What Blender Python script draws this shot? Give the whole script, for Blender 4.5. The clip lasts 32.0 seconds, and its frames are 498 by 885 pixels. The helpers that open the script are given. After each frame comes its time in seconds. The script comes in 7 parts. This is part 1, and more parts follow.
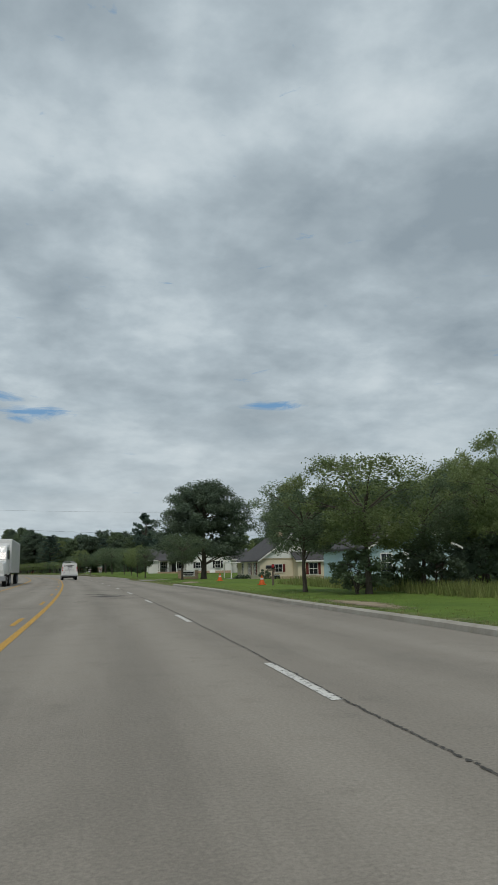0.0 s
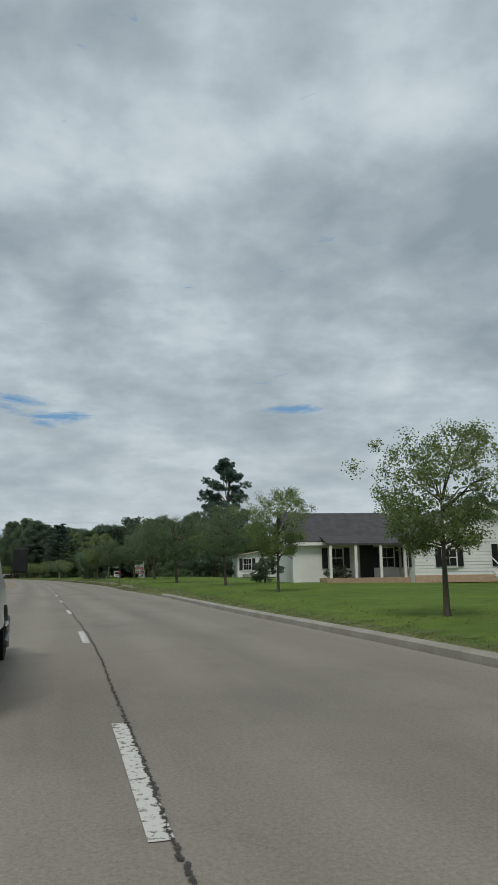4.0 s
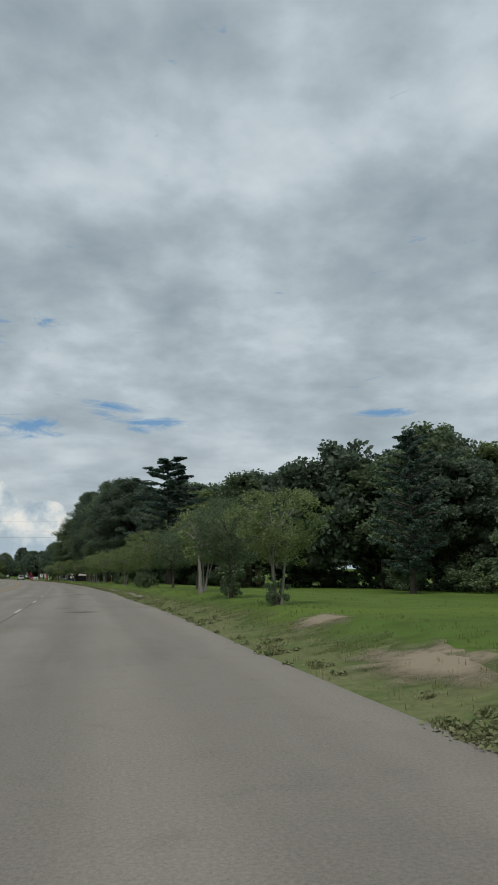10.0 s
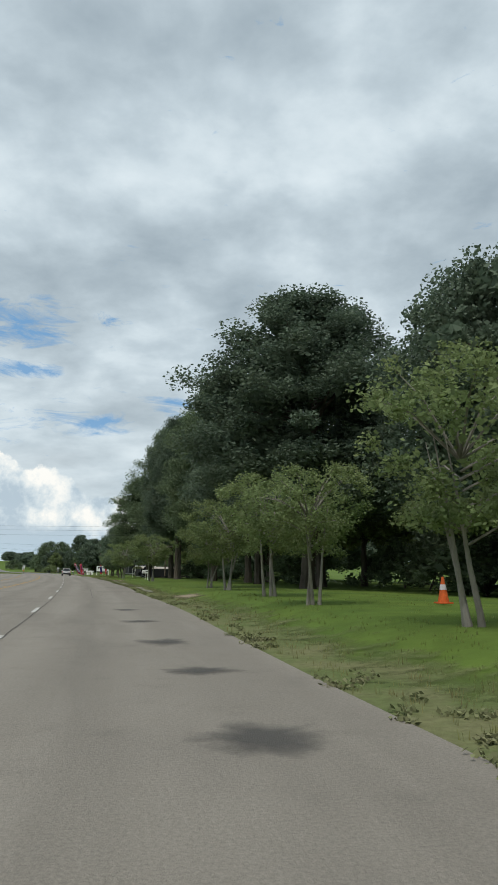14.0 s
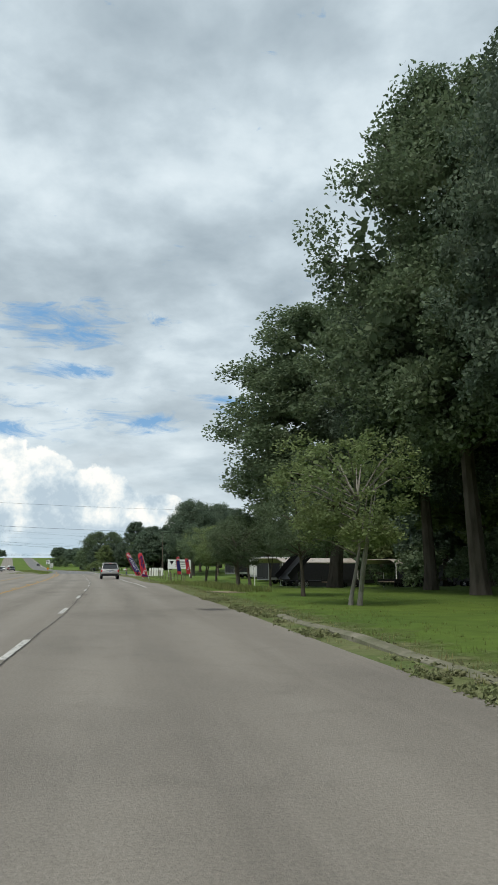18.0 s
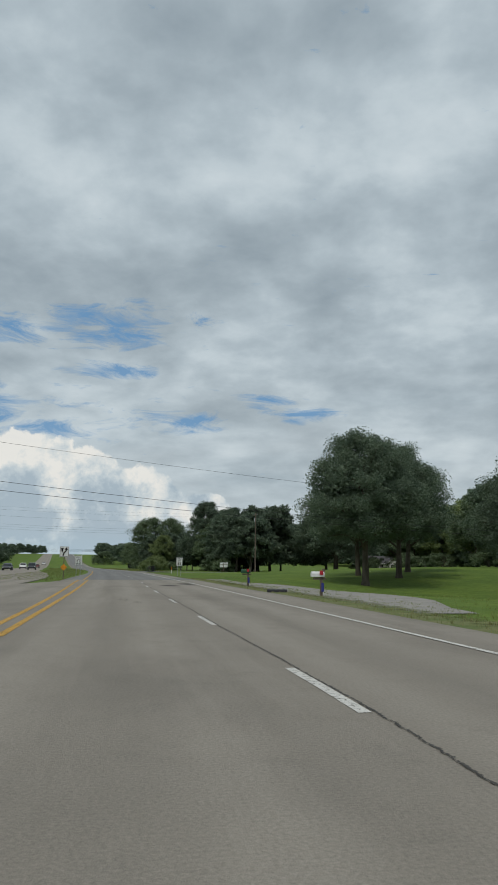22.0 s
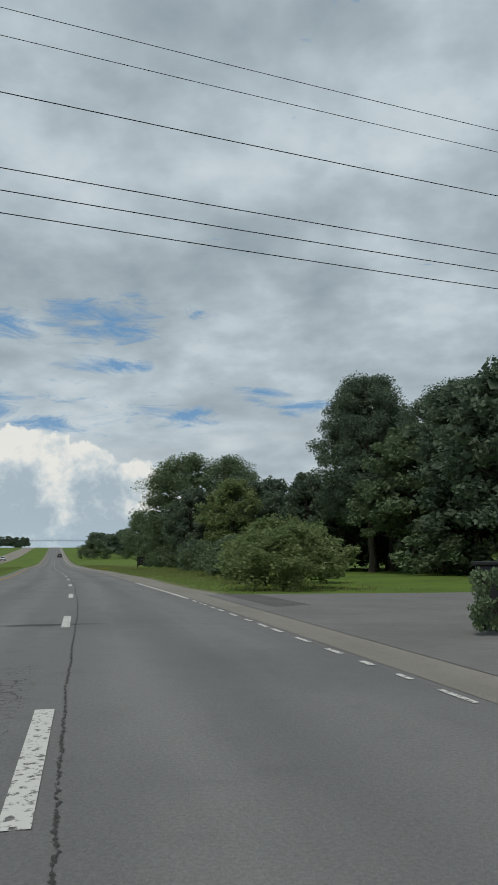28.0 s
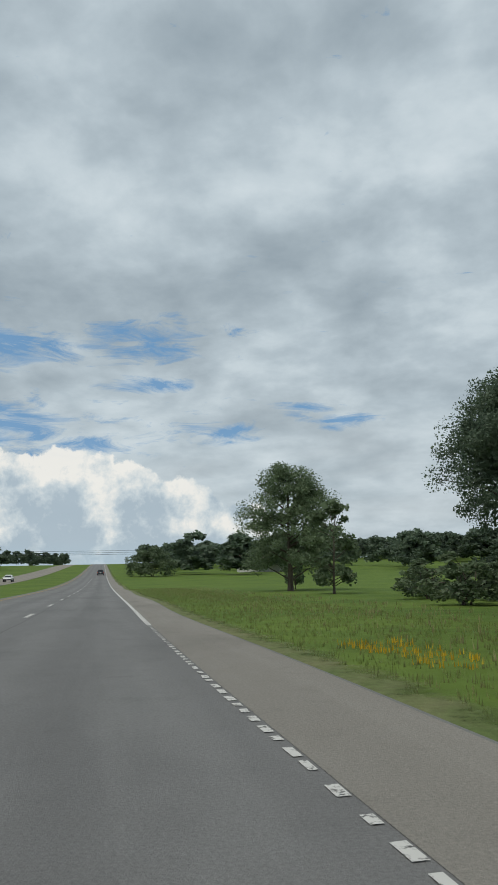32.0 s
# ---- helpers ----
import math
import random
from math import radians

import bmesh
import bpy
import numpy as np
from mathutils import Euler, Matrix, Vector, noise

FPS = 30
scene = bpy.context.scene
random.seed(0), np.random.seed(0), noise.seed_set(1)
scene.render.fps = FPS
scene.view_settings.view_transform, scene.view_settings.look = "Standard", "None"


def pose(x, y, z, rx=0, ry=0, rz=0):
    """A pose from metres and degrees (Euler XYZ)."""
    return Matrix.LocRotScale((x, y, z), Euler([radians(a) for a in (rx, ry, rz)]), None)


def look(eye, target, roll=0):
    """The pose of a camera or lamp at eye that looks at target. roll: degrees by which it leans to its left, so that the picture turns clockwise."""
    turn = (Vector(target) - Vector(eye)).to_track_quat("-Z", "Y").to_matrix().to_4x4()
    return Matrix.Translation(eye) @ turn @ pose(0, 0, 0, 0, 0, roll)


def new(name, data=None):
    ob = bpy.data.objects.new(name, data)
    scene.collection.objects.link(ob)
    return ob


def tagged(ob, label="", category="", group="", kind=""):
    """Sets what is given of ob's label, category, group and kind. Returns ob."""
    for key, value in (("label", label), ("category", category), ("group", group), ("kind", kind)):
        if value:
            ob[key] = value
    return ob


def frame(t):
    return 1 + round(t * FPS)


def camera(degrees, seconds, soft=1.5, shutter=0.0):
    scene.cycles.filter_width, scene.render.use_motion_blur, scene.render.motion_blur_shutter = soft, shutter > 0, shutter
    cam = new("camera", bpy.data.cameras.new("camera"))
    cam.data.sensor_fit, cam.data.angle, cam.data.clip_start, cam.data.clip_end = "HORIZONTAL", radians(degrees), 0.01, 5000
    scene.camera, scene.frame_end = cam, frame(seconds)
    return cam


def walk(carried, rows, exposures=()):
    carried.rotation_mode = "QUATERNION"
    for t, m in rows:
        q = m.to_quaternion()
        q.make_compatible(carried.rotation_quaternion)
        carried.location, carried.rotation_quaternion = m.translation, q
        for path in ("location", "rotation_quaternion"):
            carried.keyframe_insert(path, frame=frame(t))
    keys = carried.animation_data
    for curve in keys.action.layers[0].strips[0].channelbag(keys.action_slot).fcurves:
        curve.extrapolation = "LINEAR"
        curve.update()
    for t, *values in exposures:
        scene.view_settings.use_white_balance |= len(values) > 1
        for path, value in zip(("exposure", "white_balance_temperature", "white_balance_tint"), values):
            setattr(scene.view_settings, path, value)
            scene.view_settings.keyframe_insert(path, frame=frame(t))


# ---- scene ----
cam = camera(38.87, 32.0, soft=1.6)
PATH = [
    (0.0, -0.04, 0.01, 1.168, 10.1, 0.89, -12.55), (0.5, 0.01, 11.65, 1.168, 10.13, 0.78, -12.35),
    (1.0, 0.01, 23.27, 1.168, 10.21, 0.8, -12.12), (1.5, 0.05, 34.77, 1.168, 10.15, 0.78, -11.88),
    (2.0, 0.03, 46.59, 1.168, 10.07, 0.75, -11.66), (2.5, -0.13, 58.3, 1.168, 10.3, 0.8, -11.47),
    (3.0, -0.27, 69.75, 1.168, 10.25, 0.87, -11.41), (3.5, -0.29, 81.11, 1.168, 10.31, 0.84, -11.05),
    (5.5, -1.65, 126.17, 1.168, 10.65, 0.95, -9.88), (6.0, -2.21, 136.94, 1.168, 10.72, 0.88, -9.04),
    (6.5, -2.99, 147.86, 1.168, 10.83, 0.69, -8.16), (7.0, -3.86, 158.73, 1.168, 10.8, 0.43, -7.27),
    (7.5, -4.82, 169.74, 1.168, 11.08, 0.18, -6.27), (8.0, -5.93, 180.41, 1.168, 11.09, 0.04, -5.68),
    (8.5, -7.15, 191.01, 1.168, 10.99, -0.04, -5.07), (9.0, -8.44, 201.52, 1.168, 10.99, -0.11, -4.38),
    (9.5, -10.1, 212.26, 1.168, 10.98, -0.13, -3.96), (10.0, -11.77, 223.08, 1.168, 10.83, -0.16, -3.49),
    (10.5, -13.45, 233.92, 1.168, 10.81, -0.14, -2.91), (11.0, -15.2, 244.69, 1.168, 10.69, -0.12, -2.32),
    (11.5, -17.24, 255.7, 1.168, 10.63, -0.16, -1.75), (12.0, -19.38, 266.83, 1.168, 10.53, -0.22, -1.21),
    (12.5, -21.6, 278.51, 1.168, 10.61, -0.28, -0.63), (13.0, -24.01, 290.28, 1.168, 10.65, -0.31, 0.04),
    (13.5, -26.4, 301.23, 1.168, 10.6, -0.34, 0.78), (14.0, -28.96, 312.45, 1.168, 10.37, -0.38, 1.61),
    (14.5, -31.57, 323.61, 1.168, 10.09, -0.4, 1.99), (16.5, -43.19, 367.04, 1.168, 10.3, -0.45, 3.38),
    (17.0, -46.21, 377.83, 1.168, 10.3, -0.37, 3.86), (17.5, -49.28, 388.75, 1.168, 10.24, -0.24, 4.63),
    (18.0, -52.45, 399.31, 1.168, 10.06, 0.0, 5.8), (18.5, -55.82, 409.4, 1.168, 10.05, 0.18, 6.95),
    (19.0, -59.34, 419.84, 1.168, 9.97, 0.27, 7.91), (19.5, -63.0, 430.1, 1.168, 10.08, 0.25, 8.56),
    (20.0, -66.76, 440.09, 1.168, 10.06, 0.14, 8.78), (20.5, -70.51, 449.9, 1.168, 10.1, -0.04, 8.92),
    (21.0, -74.15, 459.66, 1.168, 10.1, -0.23, 9.07), (21.5, -77.69, 469.52, 1.168, 10.06, -0.42, 9.19),
    (22.0, -81.22, 479.08, 1.168, 9.99, -0.55, 9.25), (22.5, -84.9, 488.68, 1.168, 10.0, -0.64, 9.05),
    (23.0, -88.48, 498.59, 1.168, 10.0, -0.66, 8.82), (23.5, -91.95, 508.5, 1.168, 10.1, -0.7, 8.67),
    (24.0, -95.43, 518.6, 1.168, 10.05, -0.61, 8.55), (24.5, -98.94, 528.85, 1.168, 9.96, -0.54, 8.43),
    (26.5, -113.75, 570.81, 1.168, 9.24, -0.38, 8.99), (27.0, -117.61, 581.49, 1.168, 9.05, -0.16, 9.04),
    (27.5, -121.41, 592.29, 1.168, 9.23, 0.07, 9.07), (28.0, -125.41, 603.17, 1.168, 9.41, 0.31, 9.11),
    (28.5, -129.59, 614.25, 1.168, 9.75, 0.52, 9.14), (29.0, -133.9, 625.53, 1.168, 9.84, 0.71, 9.57),
    (29.5, -138.23, 636.31, 1.168, 9.99, 0.88, 10.08), (30.0, -142.83, 647.25, 1.168, 10.25, 1.1, 10.76),
    (30.5, -147.65, 658.52, 1.168, 10.29, 1.21, 11.34), (31.0, -152.75, 669.85, 1.168, 10.44, 1.25, 11.95),
    (31.5, -158.06, 681.39, 1.168, 10.59, 1.25, 12.3), (32.0, -163.22, 692.73, 1.168, 10.73, 1.26, 12.74),
]
EXPOSURES = [(0, 0.0), (6, 0.0), (9, 0.2), (10, -0.02), (12, 0.12), (13, 0.2), (14, 0.35), (17, 0.45), (18, 0.42), (19, 0.28), (20, 0.0), (23, 0.0), (28, 0.0), (32, 0.1)]
walk(cam, [(t, pose(x, y, z, 90 + p, r, w)) for t, x, y, z, p, r, w in PATH], EXPOSURES)

# world: a bright broken cloud deck over a hazy blue sky
SUN_EL, SUN_AZ = radians(58), radians(200)
world = bpy.data.worlds.new("sky")
scene.world = world
world.use_nodes = True
wn, wl = world.node_tree.nodes, world.node_tree.links
wn.clear()


def wmath(op, a, b=None, clamp=False):
    n = wn.new("ShaderNodeMath")
    n.operation, n.use_clamp = op, clamp
    for i, v in enumerate((a, b)):
        if v is None:
            continue
        if isinstance(v, (int, float)):
            n.inputs[i].default_value = v
        else:
            wl.new(v, n.inputs[i])
    return n.outputs[0]


def wramp(fac, stops):
    n = wn.new("ShaderNodeValToRGB")
    r = n.color_ramp
    while len(r.elements) < len(stops):
        r.elements.new(0.5)
    for e, (p, c) in zip(r.elements, stops):
        e.position, e.color = p, (*c, 1) if len(c) == 3 else c
    wl.new(fac, n.inputs[0])
    return n.outputs[0]


def wmix(fac, a, b):
    n = wn.new("ShaderNodeMix")
    n.data_type = "RGBA"
    for sock, v in ((n.inputs[0], fac), (n.inputs[6], a), (n.inputs[7], b)):
        if isinstance(v, (int, float)):
            sock.default_value = v
        elif isinstance(v, tuple):
            sock.default_value = (*v, 1)
        else:
            wl.new(v, sock)
    return n.outputs[2]


def wnoise(vec, scale, detail=6, rough=0.55, dist=0.0):
    n = wn.new("ShaderNodeTexNoise")
    n.inputs["Scale"].default_value, n.inputs["Detail"].default_value = scale, detail
    n.inputs["Roughness"].default_value, n.inputs["Distortion"].default_value = rough, dist
    wl.new(vec, n.inputs["Vector"])
    return n.outputs["Fac"]


geo = wn.new("ShaderNodeTexCoord")
sep = wn.new("ShaderNodeSeparateXYZ")
wl.new(geo.outputs["Generated"], sep.inputs[0])
dx, dy, dz = sep.outputs
flat = wmath("ADD", wmath("MAXIMUM", dz, 0.0), 0.24)
deck = wn.new("ShaderNodeCombineXYZ")
wl.new(wmath("DIVIDE", dx, flat), deck.inputs[0])
wl.new(wmath("DIVIDE", dy, flat), deck.inputs[1])
sky = wn.new("ShaderNodeTexSky")
sky.sky_type, sky.sun_disc = "NISHITA", False
sky.sun_elevation, sky.sun_rotation, sky.altitude = SUN_EL, SUN_AZ, 100
clear = wn.new("ShaderNodeVectorMath")
clear.operation = "SCALE"
clear.inputs["Scale"].default_value = 0.085
wl.new(sky.outputs[0], clear.inputs[0])
# the deck: broad masses, billows and fine wisps, seen in perspective
n_big = wnoise(deck.outputs[0], 1.15, 3, 0.5, 0.2)
n_mid = wnoise(deck.outputs[0], 3.4, 7, 0.55, 0.15)
n_fine = wnoise(deck.outputs[0], 10.0, 6, 0.55, 0.1)
az = wmath("MULTIPLY", wmath("ARCTAN2", wmath("MULTIPLY", dx, -1.0), dy), 57.2958)
el = wmath("MULTIPLY", wmath("ARCSINE", dz), 57.2958)


def blob(a, e, ra, re):
    """1 in the middle of an oval in the sky, 0 at its rim and negative beyond: azimuth, elevation and radii in degrees."""
    u = wmath("DIVIDE", wmath("SUBTRACT", az, a), ra)
    v = wmath("DIVIDE", wmath("SUBTRACT", el, e), re)
    return wmath("SUBTRACT", 1.0, wmath("ADD", wmath("MULTIPLY", u, u), wmath("MULTIPLY", v, v)))


def most(values):
    out = values[0]
    for v in values[1:]:
        out = wmath("MAXIMUM", out, v)
    return out


band = wmath("MULTIPLY", most([wmath("MAXIMUM", blob(*q), 0.0) for q in ((-24, 27.5, 26, 5.5), (6, 22.5, 10, 3.5), (4, 25.5, 9, 4.5), (-1, 41, 6, 5), (14, 41, 8, 3))]), 0.060)
glow = wmath("MULTIPLY", most([wmath("MAXIMUM", blob(*q), 0.0) for q in ((-9, 34, 12, 5), (8, 33, 11, 6), (-16, 17, 16, 4), (12, 15, 9, 2.6), (20, 27, 9, 4), (-4, 20, 8, 3))]), 0.050)
tone = wmath("ADD", wmath("ADD", wmath("MULTIPLY", n_big, 0.50), wmath("MULTIPLY", n_mid, 0.38)), wmath("MULTIPLY", n_fine, 0.12))
tone = wmath("ADD", wmath("SUBTRACT", tone, band), glow)
deck_col = wramp(tone, [(0.38, (0.265, 0.326, 0.372)), (0.46, (0.346, 0.414, 0.460)), (0.515, (0.422, 0.497, 0.545)), (0.56, (0.505, 0.582, 0.626)), (0.65, (0.640, 0.710, 0.745))])
# torn gaps where the blue shows
streak = wn.new("ShaderNodeMapping")
streak.inputs["Scale"].default_value = (5.0, 5.0, 19)
wl.new(geo.outputs["Generated"], streak.inputs[0])
torn = wnoise(streak.outputs[0], 2.1, 9, 0.66, 0.7)
holes = most([blob(*q) for q in ((20, 19.0, 8.0, 1.7), (17.5, 11.7, 7.0, 1.0), (27, 10.8, 6.0, 1.4), (33, 18.5, 7.0, 2.4), (35, 12, 9, 2.2), (4.5, 12.2, 3.0, 0.7), (-15, 13.0, 3.0, 0.4), (7.5, 13.4, 3.2, 0.6), (22, 15.4, 4.0, 0.7))])
holes = wmath("MAXIMUM", holes, -1.2)
gap = wramp(wmath("MULTIPLY", wmath("ADD", wmath("MULTIPLY", torn, 2.8), wmath("MULTIPLY", holes, 0.34)), 0.4), [(0.565, (0, 0, 0)), (0.74, (1, 1, 1))])
blue = wmix(0.8, clear.outputs[0], (0.125, 0.295, 0.52))
col = wmix(wmath("MULTIPLY", gap, 0.9), deck_col, blue)
# paler veil low over the horizon
veil = wramp(wmath("MULTIPLY", el, 0.05), [(0.0, (1, 1, 1)), (0.30, (0.8, 0.8, 0.8)), (0.85, (0, 0, 0))])
veil_n = wnoise(streak.outputs[0], 0.8, 6, 0.55, 0.3)
col = wmix(wmath("MULTIPLY", wmath("MULTIPLY", veil, 0.55), wmath("SUBTRACT", 1.0, gap)), col, wramp(veil_n, [(0.36, (0.40, 0.475, 0.515)), (0.62, (0.60, 0.66, 0.68))]))
# heaped white cumulus near the horizon
rag = wnoise(geo.outputs["Generated"], 13.0, 10, 0.62, 0.0)
piles = most([blob(*q) for q in ((26.8, 5.6, 4.6, 4.9), (22.6, 5.0, 5.2, 4.0), (18.6, 4.4, 4.6, 3.4), (13.0, 3.6, 3.2, 2.2), (33, 5.5, 5.0, 4.8), (39, 5, 6, 5.0), (17.6, 3.0, 9, 2.2))])
piles = wmath("ADD", wmath("MAXIMUM", piles, -1.5), wmath("MULTIPLY", wmath("SUBTRACT", rag, 0.5), 2.8))
heap = wramp(wmath("ADD", wmath("MULTIPLY", piles, 0.5), 0.5), [(0.47, (0, 0, 0)), (0.54, (1, 1, 1))])
shade = wmath("ADD", wmath("MULTIPLY", wnoise(geo.outputs["Generated"], 19.0, 9, 0.62, 0.0), 0.75), wmath("MULTIPLY", wmath("SUBTRACT", el, 5.0), 0.022))
heap_col = wramp(shade, [(0.31, (0.37, 0.455, 0.52)), (0.375, (0.50, 0.575, 0.615)), (0.43, (0.66, 0.695, 0.69)), (0.48, (0.80, 0.79, 0.745))])
col = wmix(wmath("MULTIPLY", heap, 0.92), col, heap_col)
haze = wramp(dz, [(0.0, (1, 1, 1)), (0.055, (0, 0, 0))])
col = wmix(wmath("MULTIPLY", haze, 0.7), col, (0.385, 0.515, 0.60))
bg = wn.new("ShaderNodeBackground")
bg.inputs["Strength"].default_value = 1.0
wl.new(col, bg.inputs[0])
wl.new(bg.outputs[0], wn.new("ShaderNodeOutputWorld").inputs[0])

sun_data = bpy.data.lights.new("sun", "SUN")
sun_data.energy, sun_data.angle, sun_data.color = 1.5, radians(18), (1.0, 0.95, 0.88)
sun = new("sun", sun_data)
sun.matrix_world = look((0, 0, 60), (math.sin(SUN_AZ) * -40, math.cos(SUN_AZ) * -40, 60 - 40 * math.tan(SUN_EL)))

# ---- materials ----
MATS = {}


def material(name, base, rough=0.8, metal=0.0, second=None, scale=6.0, bump=0.0, bump_scale=40.0, fine=0.12, island=0.0, random_ob=0.0,
             spec=0.3, translucent=0.0, emit=0.0, detail=6, stretch=(1, 1, 1), coat=0.0):
    m = bpy.data.materials.new(name)
    m.use_nodes = True
    nt = m.node_tree
    nodes, links = nt.nodes, nt.links
    p = nodes["Principled BSDF"]
    p.inputs["Roughness"].default_value, p.inputs["Metallic"].default_value = rough, metal
    p.inputs["Specular IOR Level"].default_value, p.inputs["Coat Weight"].default_value = spec, coat
    co = nodes.new("ShaderNodeTexCoord")
    mp = nodes.new("ShaderNodeMapping")
    mp.inputs["Scale"].default_value = stretch
    links.new(co.outputs["Object"], mp.inputs[0])

    def noise_of(s, d=detail):
        n = nodes.new("ShaderNodeTexNoise")
        n.inputs["Scale"].default_value, n.inputs["Detail"].default_value, n.inputs["Roughness"].default_value = s, d, 0.6
        links.new(mp.outputs[0], n.inputs["Vector"])
        return n.outputs["Fac"]

    second = second or tuple(c * 0.72 for c in base)
    mix = nodes.new("ShaderNodeMix")
    mix.data_type = "RGBA"
    ramp = nodes.new("ShaderNodeValToRGB")
    ramp.color_ramp.elements[0].position, ramp.color_ramp.elements[1].position = 0.36, 0.64
    links.new(noise_of(scale), ramp.inputs[0])
    links.new(ramp.outputs[0], mix.inputs[0])
    mix.inputs[6].default_value, mix.inputs[7].default_value = (*base, 1), (*second, 1)
    hsv = nodes.new("ShaderNodeHueSaturation")
    links.new(mix.outputs[2], hsv.inputs["Color"])
    val = nodes.new("ShaderNodeMath")
    val.operation = "MULTIPLY_ADD"
    val.inputs[1].default_value, val.inputs[2].default_value = fine * 2, 1 - fine
    links.new(noise_of(scale * 9, 3), val.inputs[0])
    out = val.outputs[0]
    for amount, kind, sock in ((island, "ShaderNodeNewGeometry", "Random Per Island"), (random_ob, "ShaderNodeObjectInfo", "Random")):
        if amount:
            src = nodes.new(kind)
            mad = nodes.new("ShaderNodeMath")
            mad.operation = "MULTIPLY_ADD"
            mad.inputs[1].default_value, mad.inputs[2].default_value = amount * 2, 1 - amount
            links.new(src.outputs[sock], mad.inputs[0])
            mul = nodes.new("ShaderNodeMath")
            mul.operation = "MULTIPLY"
            links.new(out, mul.inputs[0])
            links.new(mad.outputs[0], mul.inputs[1])
            out = mul.outputs[0]
    links.new(out, hsv.inputs["Value"])
    links.new(hsv.outputs[0], p.inputs["Base Color"])
    if emit:
        links.new(hsv.outputs[0], p.inputs["Emission Color"])
        p.inputs["Emission Strength"].default_value = emit
    if bump:
        b = nodes.new("ShaderNodeBump")
        b.inputs["Strength"].default_value, b.inputs["Distance"].default_value = bump, 0.02
        links.new(noise_of(bump_scale, 5), b.inputs["Height"])
        links.new(b.outputs[0], p.inputs["Normal"])
    if translucent:
        tr = nodes.new("ShaderNodeBsdfTranslucent")
        links.new(hsv.outputs[0], tr.inputs["Color"])
        ms = nodes.new("ShaderNodeMixShader")
        ms.inputs[0].default_value = translucent
        links.new(p.outputs[0], ms.inputs[1])
        links.new(tr.outputs[0], ms.inputs[2])
        links.new(ms.outputs[0], nodes["Material Output"].inputs[0])
    MATS[name] = m
    return m


def asphalt(name, base, stain, pale, wear):
    """Asphalt with wheel tracks, drip lines, blotches, stone grain and bump, in lane coordinates."""
    m = bpy.data.materials.new(name)
    m.use_nodes = True
    nodes, links = m.node_tree.nodes, m.node_tree.links
    p = nodes["Principled BSDF"]
    p.inputs["Specular IOR Level"].default_value = 0.25
    uv = nodes.new("ShaderNodeUVMap")
    uv.uv_map = "lane"

    def mapped(sx, sy):
        n = nodes.new("ShaderNodeMapping")
        n.inputs["Scale"].default_value = (sx, sy, 1)
        links.new(uv.outputs[0], n.inputs[0])
        return n.outputs[0]

    def grain(vec, scale, detail, rough=0.6):
        n = nodes.new("ShaderNodeTexNoise")
        n.inputs["Scale"].default_value, n.inputs["Detail"].default_value, n.inputs["Roughness"].default_value = scale, detail, rough
        links.new(vec, n.inputs["Vector"])
        return n.outputs["Fac"]

    def ramp(fac, p0, p1, c0=0.0, c1=1.0):
        n = nodes.new("ShaderNodeMapRange")
        for i, v in enumerate((p0, p1, c0, c1)):
            n.inputs[i + 1].default_value = v
        links.new(fac, n.inputs[0])
        return n.outputs[0]

    def calc(op, a, b):
        n = nodes.new("ShaderNodeMath")
        n.operation = op
        for i, v in enumerate((a, b)):
            if isinstance(v, (int, float)):
                n.inputs[i].default_value = v
            else:
                links.new(v, n.inputs[i])
        return n.outputs[0]

    def blend(fac, a, b):
        n = nodes.new("ShaderNodeMix")
        n.data_type = "RGBA"
        links.new(fac, n.inputs[0])
        for i, v in ((6, a), (7, b)):
            if isinstance(v, tuple):
                n.inputs[i].default_value = (*v, 1)
            else:
                links.new(v, n.inputs[i])
        return n.outputs[2]

    one = mapped(1, 1)
    sx = nodes.new("ShaderNodeSeparateXYZ")
    links.new(uv.outputs[0], sx.inputs[0])
    # two wheel tracks and an oil line in every 3.66 m lane
    wob = calc("MULTIPLY", calc("SUBTRACT", grain(mapped(0.0, 0.03), 1.0, 3), 0.5), 0.5)
    lane = calc("FRACT", calc("DIVIDE", calc("ADD", calc("ADD", sx.outputs[0], 36.6), wob), 3.66), 0.0)
    lane = calc("ABSOLUTE", calc("SUBTRACT", lane, 0.5), 0.0)
    track = calc("MULTIPLY", ramp(calc("ABSOLUTE", calc("SUBTRACT", lane, 0.235), 0.0), 0.04, 0.14, 1.0, 0.0), ramp(grain(mapped(0.6, 0.05), 1.0, 5), 0.35, 0.65, 0.3, 1.0))
    oil = calc("MULTIPLY", ramp(lane, 0.02, 0.11, 1.0, 0.0), ramp(grain(mapped(0.8, 0.06), 1.3, 6), 0.38, 0.68, 0.1, 1.0))
    col = blend(calc("MULTIPLY", track, wear), base, pale)
    col = blend(calc("MULTIPLY", oil, 0.55), col, stain)
    col = blend(calc("MULTIPLY", ramp(grain(mapped(0.35, 0.16), 1.0, 6), 0.50, 0.72), 0.65), col, stain)
    col = blend(calc("MULTIPLY", ramp(grain(mapped(1.6, 0.10), 1.0, 5), 0.52, 0.75), 0.55), col, pale)
    col = blend(calc("MULTIPLY", ramp(grain(one, 1.7, 8, 0.7), 0.55, 0.72), 0.45), col, stain)
    hsv = nodes.new("ShaderNodeHueSaturation")
    links.new(col, hsv.inputs["Color"])
    links.new(calc("ADD", ramp(grain(one, 38, 4, 0.7), 0.25, 0.75, -0.26, 0.26), 1.0), hsv.inputs["Value"])
